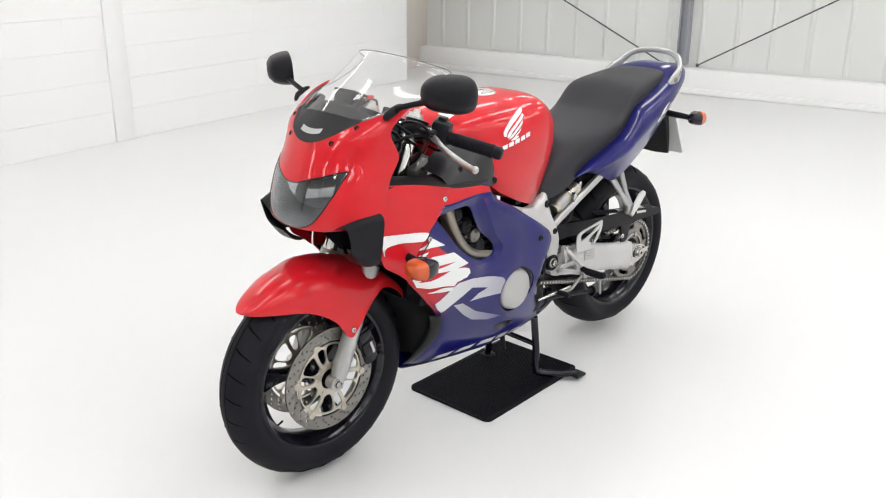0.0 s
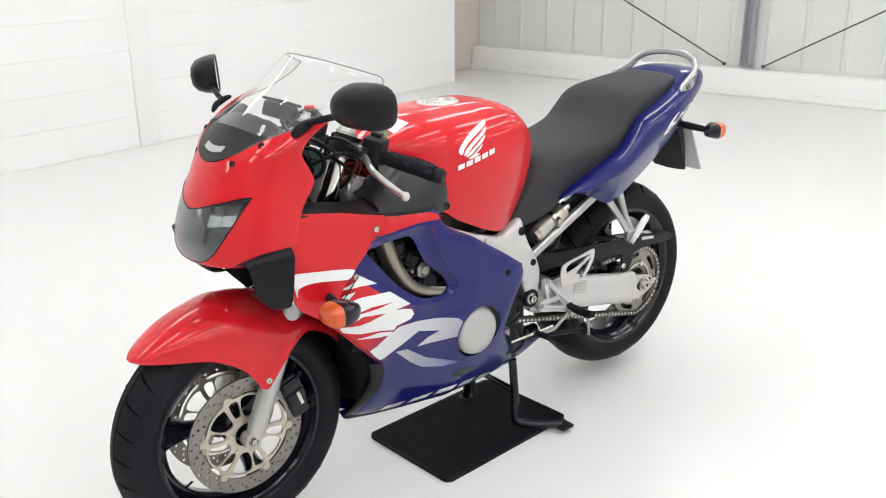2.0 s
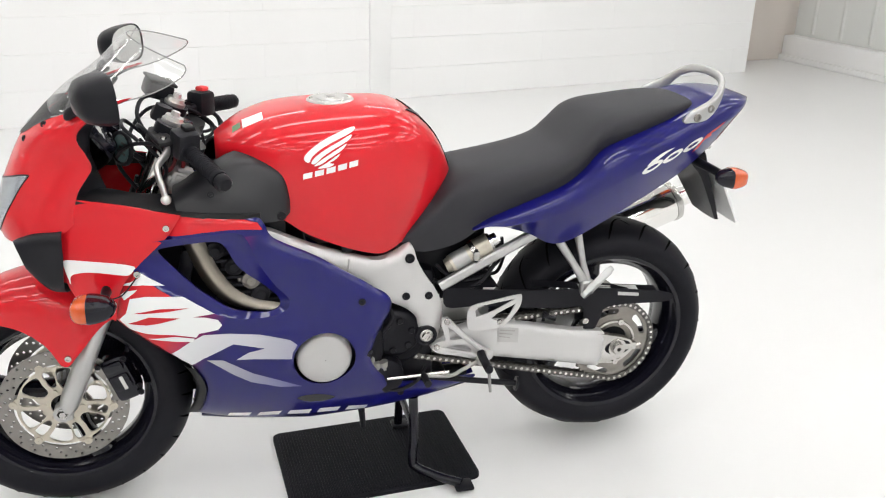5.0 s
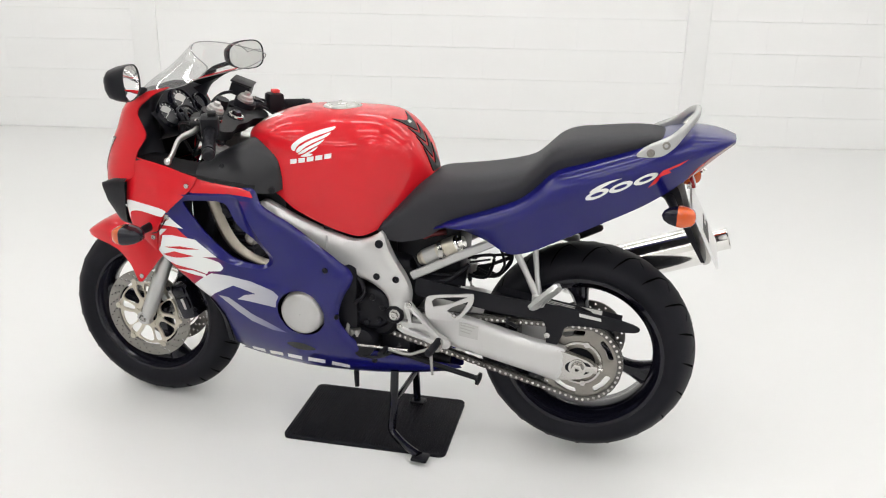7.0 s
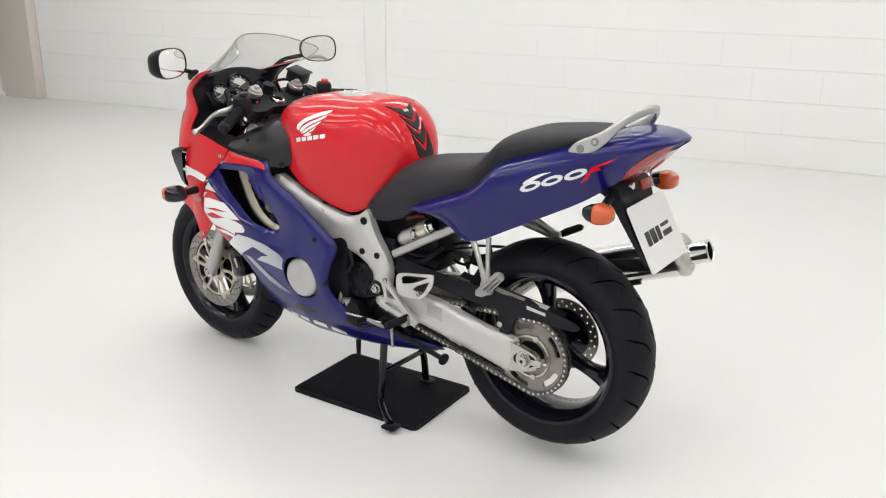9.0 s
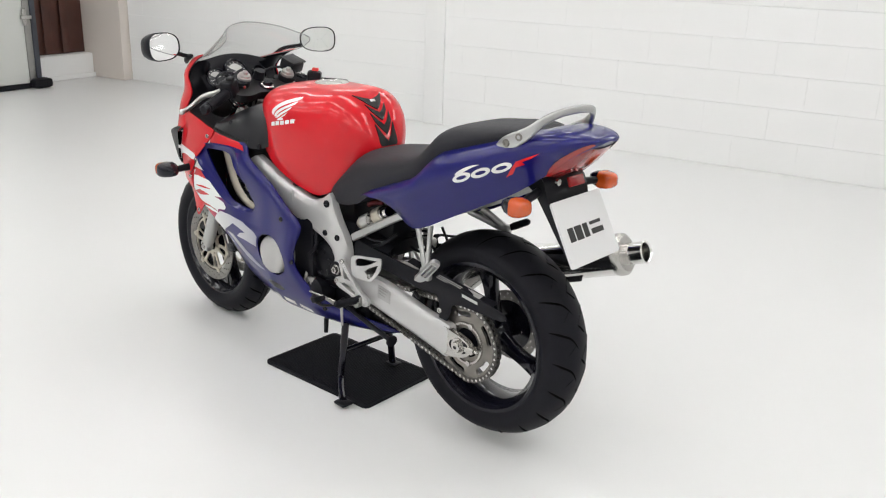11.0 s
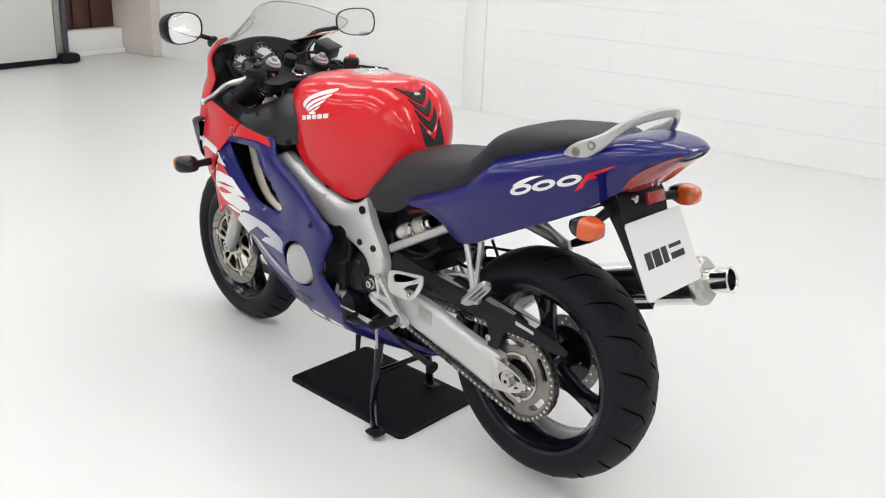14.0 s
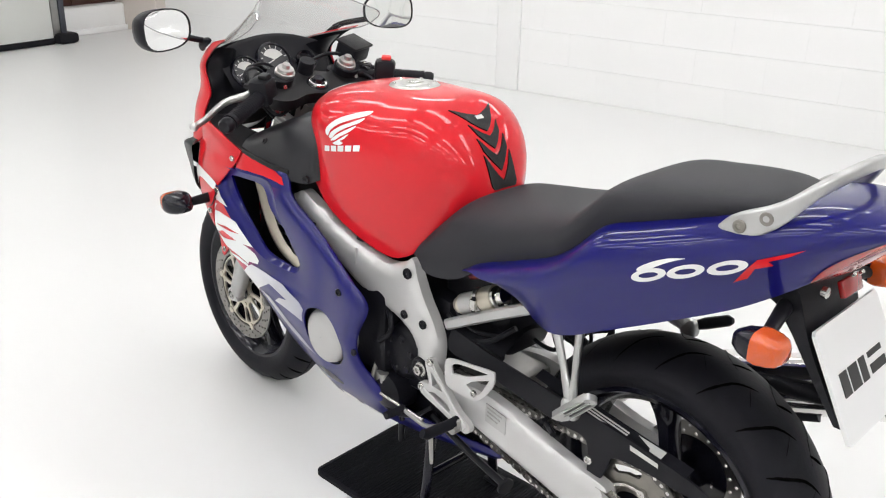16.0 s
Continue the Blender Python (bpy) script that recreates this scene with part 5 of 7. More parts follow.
for sy in (-1, 1):
    sh = crv([(-0.398, 0.760), (-0.380, 0.708), (-0.358, 0.652), (-0.325, 0.602), (-0.28, 0.572), (-0.205, 0.552)], 5, False)
    part("heat_shield", Shape().grid([[(x + 0.040 * t - 0.006, sy * (0.150 + 0.046 * math.sin(math.pi * (0.12 + 0.66 * t)) ** 0.8), z + 0.024 * t) for x, z in sh] for t in (0, 0.15, 0.3, 0.45, 0.6, 0.8, 1.0)]), SHIELD_M, bike, "pale metal band inside the air outlet", 60)
    for k, (x, z) in enumerate(((-0.33, 0.715), (-0.29, 0.675), (-0.255, 0.640), (-0.235, 0.605))):
        part("head_cover", Shape().lathe([(0.001, sy * 0.186), (0.010, sy * 0.186), (0.013, sy * 0.182), (0.020, sy * 0.180), (0.022, sy * 0.174), (0.022, sy * 0.12)], 16, (x, 0, z)).box((x - 0.03, min(0.13 * sy, 0.168 * sy), z - 0.012), (x + 0.025, max(0.13 * sy, 0.168 * sy), z + 0.012), 0.005), SPROCKET_M if k == 2 else DARK_METAL, bike, "grey cylinder head fitting behind the air outlet")
    # added black sheet: hides the bright floor seen through the outlet, keeps it dark
    part("duct_blackout", Shape().box((-0.478, min(0.128 * sy, 0.212 * sy), 0.560), (-0.470, max(0.128 * sy, 0.212 * sy), 0.752), 0.003), BLACK, bike, "black sheet added to keep the inside of the air outlet dark")
    part("duct_lining", Shape().box((-0.47, 0.125 * sy - 0.004, 0.50), (-0.17, 0.125 * sy + 0.004, 0.78), 0.003), BLACK, bike)
    part("lower_vent", Shape().loft([[(key(z, FRONT) - f, sy * fair_y(key(z, FRONT), z) * w, z) for f, w in ((-0.004, 0.985), (0.010, 0.93), (0.018, 0.85), (0.012, 0.76))] for z in (0.240, 0.28, 0.32, 0.36, 0.40, 0.430)], 5, 5), GREY_PLASTIC, bike, "dark grey guard at the lower fairing's front edge", 60)
    for z in (0.30, 0.38):
        screw((key(z, FRONT) - 0.017, sy * fair_y(key(z, FRONT), z) * 0.86, z), 0.005, bike, DARK_METAL, (-0.8, sy * 0.5, 0))
link_s = Shape().box((0.06, -0.075, 0.252), (0.20, 0.065, 0.350), 0.02).box((0.17, -0.065, 0.245), (0.238, 0.050, 0.300), 0.014).tube([(0.22, -0.03, 0.270), (0.30, -0.02, 0.268)], [0.020, 0.017], 12)
part("shock_linkage", link_s, DARK_METAL, bike, "dark suspension linkage under the swingarm pivot", 50)
part("belly_pan", Shape().loft([[(x, -fair_y(x, belly_z(x) + 0.012), belly_z(x) + 0.012), (x, 0, belly_z(x) + 0.002), (x, fair_y(x, belly_z(x) + 0.012), belly_z(x) + 0.012)] for x in (-0.392, -0.3, -0.15, 0, 0.15, 0.30)], 4, 4), BLUE, bike, "blue underside of the belly fairing", 60)
for k in range(4):
    y = -0.09 + 0.06 * k
    part("exhaust_header", Shape().tube(crv([(-0.27, y, 0.60), (-0.29, y, 0.52), (-0.295, y * 0.9, 0.40), (-0.27, y * 0.6, 0.28), (-0.2, y * 0.4 + 0.03, 0.240)], 6, False), 0.019, 12), DARK_METAL, bike, "dark exhaust header pipe")
for sy in (-1, 1):
    line = crv([(-0.490, 0.694), (-0.503, 0.676), (-0.525, 0.650), (-0.548, 0.640)], 5, False)
    part("indicator_wire", Shape().tube([(x, sy * (fair_y(x, z) + 0.002), z) for x, z in line], 0.0016, 6), BLACK, bike, "thin black indicator wire")

# -- tank --
T_TOP = [(-0.315, 0.930), (-0.27, 0.962), (-0.20, 0.988), (-0.13, 0.999), (-0.045, 1.004), (0.03, 1.004), (0.080, 1.001), (0.114, 0.993), (0.148, 0.973), (0.181, 0.946), (0.207, 0.915), (0.226, 0.879), (0.238, 0.845), (0.245, 0.82)]
T_BOT = [(-0.315, 0.86), (-0.25, 0.80), (-0.17, 0.768), (-0.14, 0.744), (-0.079, 0.713), (-0.017, 0.685), (0.030, 0.668), (0.058, 0.662), (0.09, 0.674), (0.13, 0.700), (0.18, 0.74), (0.245, 0.80)]
T_W = [(-0.315, 0.060), (-0.29, 0.095), (-0.25, 0.136), (-0.18, 0.174), (-0.10, 0.186), (-0.02, 0.185), (0.04, 0.179), (0.09, 0.169), (0.125, 0.158), (0.15, 0.146), (0.18, 0.126), (0.205, 0.104), (0.226, 0.078), (0.238, 0.054), (0.245, 0.035)]
T_Y = 0.020
T_TOP_S, T_BOT_S, T_W_S = even(T_TOP), even(T_BOT, 0.010), even(T_W)
T_TUCK = even([(-0.315, 0.0), (-0.15, 0.01), (-0.05, 0.06), (0.045, 0.15), (0.09, 0.22), (0.245, 0.22)], 0.03)


def tank_pt(x, q):
    """q from -1 to 1 over the top, from one lower edge to the other."""
    zt, zb, w = even_at(x, T_TOP_S), even_at(x, T_BOT_S), even_at(x, T_W_S)
    zm = zb + 0.56 * (zt - zb)
    box = max(0.0, min(1.0, x / 0.10))
    a = abs(q)
    s = 1 if q > 0 else -1
    if a > 0.68:
        t = (a - 0.68) / 0.32
        return (x, T_Y + s * w * (1 - even_at(x, T_TUCK) * t ** 1.6), zm - (zm - zb) * t)
    g = a / 0.68 * math.pi / 2
    return (x, T_Y + s * w * math.sin(g) ** (0.78 - 0.18 * box), zm + (zt - zm) * max(0, math.cos(g)) ** (0.72 - 0.12 * box))


tk = [[tank_pt(-0.315 + 0.56 * i / 44, -1 + 2 * j / 48) for j in range(49)] for i in range(45)]
tank = part("fuel_tank", Shape().grid(tk).grid([tk[0], [(-0.315, T_Y, 0.88)] * 49]).grid([tk[-1], [(0.245, T_Y, 0.81)] * 49]).grid([[r[0] for r in tk], [r[-1] for r in tk]]), RED, bike, "glossy red fuel tank with a white wing emblem", 50)


def on_tank(x, z, sy, lift=0.0012):
    """The place on the tank's side at a profile point."""
    lo, hi = 0.02, 1.0
    for _ in range(22):
        m = (lo + hi) / 2
        if tank_pt(x, m)[2] > z:
            lo = m
        else:
            hi = m
    p = tank_pt(x, hi)
    e = 0.004
    n = (Vector(tank_pt(x, min(1, hi + e))) - Vector(tank_pt(x, hi - e))).cross(Vector(tank_pt(x + e, hi)) - Vector(tank_pt(x - e, hi))).normalized()
    if n.y < 0:
        n = -n
    p = Vector(p) + n * lift
    return (p.x, T_Y + sy * (p.y - T_Y), p.z)


# the emblem as plain feather shapes and a bar
FEATHERS = [[(-0.127, 0.910), (-0.121, 0.924), (-0.091, 0.945), (-0.048, 0.962), (-0.012, 0.971), (-0.017, 0.962), (-0.059, 0.946), (-0.089, 0.932), (-0.109, 0.917), (-0.117, 0.904)],
            [(-0.112, 0.902), (-0.104, 0.915), (-0.079, 0.931), (-0.048, 0.945), (-0.020, 0.957), (-0.027, 0.947), (-0.062, 0.930), (-0.086, 0.916), (-0.102, 0.902)],
            [(-0.106, 0.896), (-0.093, 0.907), (-0.068, 0.922), (-0.033, 0.940), (-0.045, 0.927), (-0.073, 0.911), (-0.090, 0.900)],
            [(-0.098, 0.891), (-0.081, 0.901), (-0.048, 0.921), (-0.059, 0.909), (-0.072, 0.902), (-0.062, 0.899), (-0.076, 0.892)]]
for sy in (-1, 1):
    for o in FEATHERS:
        part("emblem", Shape().sheet(crv(o, 4), [], 0.008, lambda x, z: on_tank(x, z, sy)), WHITE, tank, "white wing-shaped emblem", 60)
    for k in range(5):
        x0, z0 = -0.131 + 0.0255 * k, 0.863 + 0.0056 * k
        o = [(x0, z0 + 0.003), (x0 + 0.020, z0 + 0.007), (x0 + 0.021, z0 + 0.020), (x0 + 0.001, z0 + 0.016)]
        part("emblem_bar", Shape().sheet(o, [], 0.006, lambda x, z: on_tank(x, z, sy)), WHITE, tank, "white bar marking")
cap = part("filler_cap", Shape().lathe([(0.001, 0.0035), (0.020, 0.004), (0.032, 0.0032), (0.034, 0.0012), (0.038, 0.002), (0.052, 0.0015), (0.056, -0.002), (0.056, -0.02)], 44, axis="z").moved(pose(-0.045, T_Y, 1.005, 0, -1, 0)), POLISHED, tank, "round brushed metal filler cap")
part("cap_flap", Shape().box((-0.011, -0.016, 0.002), (0.014, 0.016, 0.0065), 0.002).moved(pose(-0.045, T_Y, 1.005, 0, -1, 0)), CHROME, cap)
for k in range(6):
    a = 2 * math.pi * k / 6
    screw((-0.045 + 0.045 * math.cos(a), T_Y + 0.045 * math.sin(a), 1.0075), 0.0042, cap, CHROME, (0, 0, 1))
# tank pad: four dark chevrons down the rear
PAD = [(0.136, 0.172, 0.058, 0.030), (0.175, 0.196, 0.040, 0.030), (0.199, 0.217, 0.038, 0.033), (0.220, 0.246, 0.037, 0.036)]


def on_top(x, y, lift):
    w = key(x, T_W)
    lo, hi = 0.0, 0.68
    for _ in range(20):
        m = (lo + hi) / 2
        if tank_pt(x, m)[1] - T_Y > abs(y):
            hi = m
        else:
            lo = m
    p = tank_pt(x, lo)
    dz = (key(x + 0.004, T_TOP) - key(x - 0.004, T_TOP)) / 0.008
    n = Vector((-dz, 0, 1)).normalized()
    return (p[0] + n.x * lift, T_Y + y, p[2] + n.z * lift)


for i, (xa, xb, ha, hb) in enumerate(PAD):
    tip = 0.016
    o = [(xa - 0.012, -ha), (xa - 0.012, -ha), (xa + 0.004, -ha * 0.5), (xa + tip * 0.8, 0), (xa + tip * 0.8, 0), (xa + 0.004, ha * 0.5), (xa - 0.012, ha), (xa - 0.012, ha), (xb - 0.012, hb), (xb - 0.012, hb), (xb, hb * 0.5), (xb + tip * 0.5, 0), (xb + tip * 0.5, 0), (xb, -hb * 0.5), (xb - 0.012, -hb), (xb - 0.012, -hb)]
    part("tank_pad", Shape().sheet(crv(o, 3), [], 0.012, lambda x, y: on_top(min(x, 0.238), y, 0.003), lambda x, y: on_top(min(x, 0.238), y, -0.002)), GREY_PLASTIC, tank, "dark rubber tank pad piece", 40)
for nm, xs, ys, m, lab in (("tank_sticker", (-0.252, -0.206), (-0.066, -0.020), WHITE, "small white sticker"), ("tank_sticker", (-0.274, -0.256), (-0.058, -0.030), shader("green_sticker", (0.10, 0.19, 0.09), 0.4, 0, 0.4), "small green sticker")):
    part(nm, Shape().sheet([(xs[0], ys[0]), (xs[1], ys[0]), (xs[1], ys[1]), (xs[0], ys[1])], [], 0.008, lambda x, y: on_top(x, y - T_Y, 0.0012)), m, tank, lab, 60)
part("tank_pad_mark", Shape().sheet([(0.150, -0.010), (0.158, -0.010), (0.158, 0.010), (0.150, 0.010)], [], 0.006, lambda x, y: on_top(x, y, 0.0042)), PAPER, tank)

# -- seat --
S_TOP = [(0.105, 0.694), (0.120, 0.720), (0.150, 0.756), (0.185, 0.792), (0.215, 0.820), (0.245, 0.838), (0.30, 0.847), (0.38, 0.858), (0.458, 0.874), (0.510, 0.892), (0.545, 0.922), (0.580, 0.956), (0.62, 0.974), (0.69, 0.985), (0.78, 0.996), (0.84, 0.997), (0.885, 0.985)]
S_BOT = [(0.105, 0.672), (0.125, 0.660), (0.17, 0.655), (0.244, 0.675), (0.29, 0.705), (0.363, 0.742), (0.437, 0.770), (0.51, 0.804), (0.558, 0.845), (0.592, 0.885), (0.662, 0.908), (0.787, 0.945), (0.885, 0.97)]
S_W = [(0.105, 0.128), (0.125, 0.136), (0.17, 0.141), (0.25, 0.146), (0.35, 0.150), (0.45, 0.152), (0.52, 0.154), (0.58, 0.150), (0.68, 0.138), (0.78, 0.118), (0.85, 0.088), (0.885, 0.055)]


def seat_pt(x, q):
    zt, zb, w = key(x, S_TOP), key(x, S_BOT), key(x, S_W)
    a, s = abs(q), 1 if q > 0 else -1
    crown = 0.30 * (zt - zb) + 0.0
    if a > 0.6:
        t = (a - 0.6) / 0.4
        return (x, 0.018 + s * w * (1 - 0.06 * t), (zt - 0.55 * (zt - zb)) - 0.45 * (zt - zb) * t)
    g = a / 0.6 * math.pi / 2
    return (x, 0.018 + s * w * math.sin(g) ** 0.62, zt - 0.55 * (zt - zb) * (1 - max(0, math.cos(g)) ** 0.62))


st = [[seat_pt(0.105 + 0.78 * (i / 80) ** 1.25, -1 + 2 * j / 36) for j in range(37)] for i in range(81)]
part("seat", Shape().grid(st).grid([st[0], [(0.105, 0, 0.68)] * 37]).grid([st[-1], [(0.885, 0, 0.975)] * 37]).grid([[r[0] for r in st], [r[-1] for r in st]]), SEAT_M, bike, "black vinyl two-step seat", 55)

# -- tail --
B_TOP = [(0.275, 0.712), (0.32, 0.742), (0.363, 0.760), (0.437, 0.790), (0.51, 0.824), (0.558, 0.866), (0.592, 0.906), (0.662, 0.930), (0.787, 0.968), (0.86, 0.992), (0.92, 1.006), (0.97, 1.006), (1.015, 0.999), (1.040, 0.990)]
B_BOT = [(0.275, 0.707), (0.31, 0.716), (0.37, 0.703), (0.425, 0.685), (0.468, 0.661), (0.50, 0.656), (0.55, 0.672), (0.605, 0.701), (0.732, 0.767), (0.828, 0.818), (0.89, 0.860), (0.95, 0.908), (0.99, 0.944), (1.040, 0.978)]
B_W = [(0.275, 0.147), (0.34, 0.172), (0.44, 0.186), (0.56, 0.193), (0.68, 0.190), (0.78, 0.176), (0.86, 0.158), (0.93, 0.136), (0.98, 0.112), (1.02, 0.080), (1.040, 0.045)]
B_TOP_S, B_BOT_S, B_W_S = even(B_TOP, 0.014), even(B_BOT, 0.008), even(B_W)


def tail_y(x):
    """The tail's middle line, which drifts to one side aft."""
    return key(x, [(0.275, 0.012), (0.6, 0.018), (0.85, 0.026), (1.04, 0.032)])


def tail_pt(x, q):
    zt, zb, w = even_at(x, B_TOP_S), even_at(x, B_BOT_S), even_at(x, B_W_S)
    a, s = abs(q), 1 if q > 0 else -1
    zm = min(zt - 0.25 * (zt - zb), max(zb + 0.3 * (zt - zb), key(x, [(0.275, 0.709), (0.40, 0.735), (0.50, 0.768), (0.60, 0.822), (0.80, 0.902), (1.040, 0.987)])))
    if a > 0.5:
        t = (a - 0.5) / 0.5
        return (x, tail_y(x) + s * w * (1 - 0.27 * t ** 1.1), zm - (zm - zb) * t)
    g = a / 0.5 * math.pi / 2
    return (x, tail_y(x) + s * w * math.sin(g) ** 0.6, zm + (zt - zm) * max(0, math.cos(g)) ** 0.66)


def on_tail(x, z, sy, lift=0.0012):
    lo, hi = 0.02, 1.0
    for _ in range(22):
        m = (lo + hi) / 2
        if tail_pt(x, m)[2] > z:
            lo = m
        else:
            hi = m
    p = tail_pt(x, hi)
    return (p[0], tail_y(x) + sy * (p[1] - tail_y(x) + lift), p[2] + lift * 0.2)


tl = [[tail_pt(0.275 + 0.765 * i / 60, -1 + 2 * j / 36) for j in range(37)] for i in range(61)]
tail = part("tail_cowl", Shape().grid(tl).grid([tl[-1], [(1.042, tail_y(1.04), 0.986)] * 37]), BLUE, bike, "glossy blue tail fairing with a white number graphic", 50)
part("tail_underside", Shape().grid([[(x, tail_y(x) + y * key(x, B_W) * 0.62, key(x, B_BOT) + 0.006) for y in (-1, 0, 1)] for x in (0.44, 0.5, 0.6, 0.7, 0.8, 0.9, 1.0)]), BLACK, tail, "", 60)
for sy in (-1, 1):
    # slanting rounded digit shapes: an open six and two rings
    for k, (cx, cz) in enumerate(((0.714, 0.856), (0.771, 0.878), (0.830, 0.900))):
        ca, sa = math.cos(radians(20)), math.sin(radians(20))

        def ring(r1, r2, n=28):
            out = []
            for j in range(n):
                a = 2 * math.pi * j / n
                p, q = r1 * math.cos(a), r2 * math.sin(a)
                p += q * 0.9
                out.append((cx + ca * p - sa * q, cz + sa * p + ca * q))
            return out

        part("digit", Shape().sheet(ring(0.0295, 0.0118), [ring(0.0165, 0.0048)], 0.008, lambda x, z: on_tail(x, z, sy)), WHITE, tail, "white rounded digit graphic", 60)
    stroke = crv([(0.696, 0.862), (0.716, 0.879), (0.745, 0.894), (0.772, 0.901), (0.772, 0.901), (0.748, 0.889), (0.724, 0.873), (0.708, 0.858)], 4)
    part("digit_stroke", Shape().sheet(stroke, [], 0.008, lambda x, z: on_tail(x, z, sy)), WHITE, tail, "", 60)
    flash = [(0.836, 0.874), (0.853, 0.900), (0.870, 0.923), (0.900, 0.938), (0.930, 0.952), (0.909, 0.936), (0.884, 0.923), (0.890, 0.917), (0.866, 0.906), (0.855, 0.886)]
    part("red_flash", Shape().sheet(crv([p for p in flash for _ in (0, 1)], 2), [], 0.01, lambda x, z: on_tail(x, z, sy)), RED, tail, "red flash beside the digits", 60)
    tlo = crv([(0.930, 0.890), (0.942, 0.912), (0.962, 0.934), (0.992, 0.958), (1.022, 0.977), (1.032, 0.977), (0.992, 0.946), (0.955, 0.912)], 4)
    part("tail_light", Shape().sheet(tlo, [], 0.01, lambda x, z: on_tail(x, z, sy, 0.003), lambda x, z: on_tail(x, z, sy, -0.003)), TAIL_RED, tail, "red tail light lens", 60)
LAMP = [(0.922, 0.886, 0.098, 0.928, 0.878), (0.950, 0.914, 0.096, 0.955, 0.897), (0.976, 0.937, 0.085, 0.977, 0.917), (1.000, 0.954, 0.071, 1.000, 0.940), (1.020, 0.968, 0.052, 1.019, 0.961)]
part("tail_tip", Shape().loft([[(x, tail_y(x) + h * k, z + d * (1 - k * k)) for k in (-1, -0.5, 0, 0.5, 1)] for x, z, h, d in ((1.016, 0.966, 0.055, -0.004), (1.028, 0.975, 0.042, -0.003), (1.038, 0.984, 0.022, -0.001))], 4, 4), BLUE, tail, "", 60)
part("tail_lens", Shape().loft([[(xe + (xm - xe) * (1 - abs(k) ** 3), tail_y(xe) + h * k, ze + (zm - ze) * (1 - abs(k) ** 3)) for k in (-1, -0.8, -0.4, 0, 0.4, 0.8, 1)] for xe, ze, h, xm, zm in LAMP], 5, 4), TAIL_RED, tail, "wide red tail lamp under the tail", 60)
for k in (0, 1):
    part("lens_screw", Shape().tube([(0.962 + 0.004 * k, -0.012 + 0.018 * k, 0.898), (0.968 + 0.004 * k, -0.018 + 0.018 * k, 0.904)], 0.0028, 8), STEEL, tail)

# grab rail
def rail_point(s):
    """A place along the rail, s from -1 to 1, with the bar's height and thickness there."""
    a = 1 - abs(s)
    p = [key(a, t) for t in ([(0, 0.802), (0.2, 0.838), (0.45, 0.884), (0.7, 0.918), (0.85, 0.934), (1, 0.940)], [(0, 0.134), (0.2, 0.133), (0.45, 0.124), (0.7, 0.096), (0.85, 0.056), (1, 0.0)], [(0, 0.956), (0.2, 0.966), (0.45, 0.994), (0.7, 1.030), (0.85, 1.046), (1, 1.052)])]
    return Vector((p[0], 0.022 + math.copysign(p[1] + 0.010, s), p[2])), key(a, [(0, 0.003), (0.10, 0.016), (0.24, 0.021), (0.42, 0.017), (0.6, 0.0115), (0.8, 0.0105), (1, 0.0105)]), key(a, [(0, 0.006), (0.3, 0.009), (0.7, 0.0075), (1, 0.008)])


rows = []
for i in range(61):
    s = -1 + i / 30
    p, h, th = rail_point(s)
    tan = (rail_point(min(1, s + 0.01))[0] - rail_point(max(-1, s - 0.01))[0]).normalized()
    up = (Vector((0, 0, 1)) - tan * tan.z).normalized()
    out = tan.cross(up)
    rows.append([tuple(p + up * h * math.copysign(abs(math.sin(2 * math.pi * j / 20)) ** 0.6, math.sin(2 * math.pi * j / 20)) + out * th * math.copysign(abs(math.cos(2 * math.pi * j / 20)) ** 0.6, math.cos(2 * math.pi * j / 20))) for j in range(20)])
rail = part("grab_rail", Shape().grid(rows, True).grid([rows[0], [tuple(rail_point(-1)[0])] * 20], True).grid([rows[-1], [tuple(rail_point(1)[0])] * 20], True), SILVER_PAINT, bike, "silver cast pillion grab rail", 60)
for sy in (-1, 1):
    for x, z, y in ((0.836, 0.966, 0.1425), (0.872, 0.986, 0.1365)):
        screw((x, 0.022 + sy * (y + 0.010), z), 0.0105, rail, SPROCKET_M, (0.1, sy, 0), "rail_bolt")

# rear mudguard, lamps, plate
HG = Matrix.Translation((-0.024, 0.032, -0.008))
hg = part("plate_hanger", Shape().loft([[(0.86, -0.070, 0.850), (0.87, 0, 0.842), (0.86, 0.070, 0.850)], [(0.900, -0.085, 0.840), (0.908, 0, 0.830), (0.900, 0.085, 0.840)], [(0.935, -0.088, 0.800), (0.940, 0, 0.795), (0.935, 0.088, 0.800)], [(0.975, -0.076, 0.730), (0.980, 0, 0.728), (0.975, 0.076, 0.730)], [(1.012, -0.062, 0.665), (1.016, 0, 0.660), (1.012, 0.062, 0.665)]], 4, 5).loft([[(0.90, -0.080, 0.90), (0.905, 0, 0.90), (0.90, 0.080, 0.90)], [(0.935, -0.090, 0.870), (0.94, 0, 0.868), (0.935, 0.090, 0.870)], [(0.960, -0.088, 0.800), (0.965, 0, 0.80), (0.960, 0.088, 0.800)], [(0.990, -0.078, 0.735), (0.995, 0, 0.735), (0.990, 0.078, 0.735)], [(1.022, -0.062, 0.665), (1.026, 0, 0.660), (1.022, 0.062, 0.665)]], 4, 5).moved(HG), BLACK, bike, "black plastic rear mudguard and plate hanger", 50)
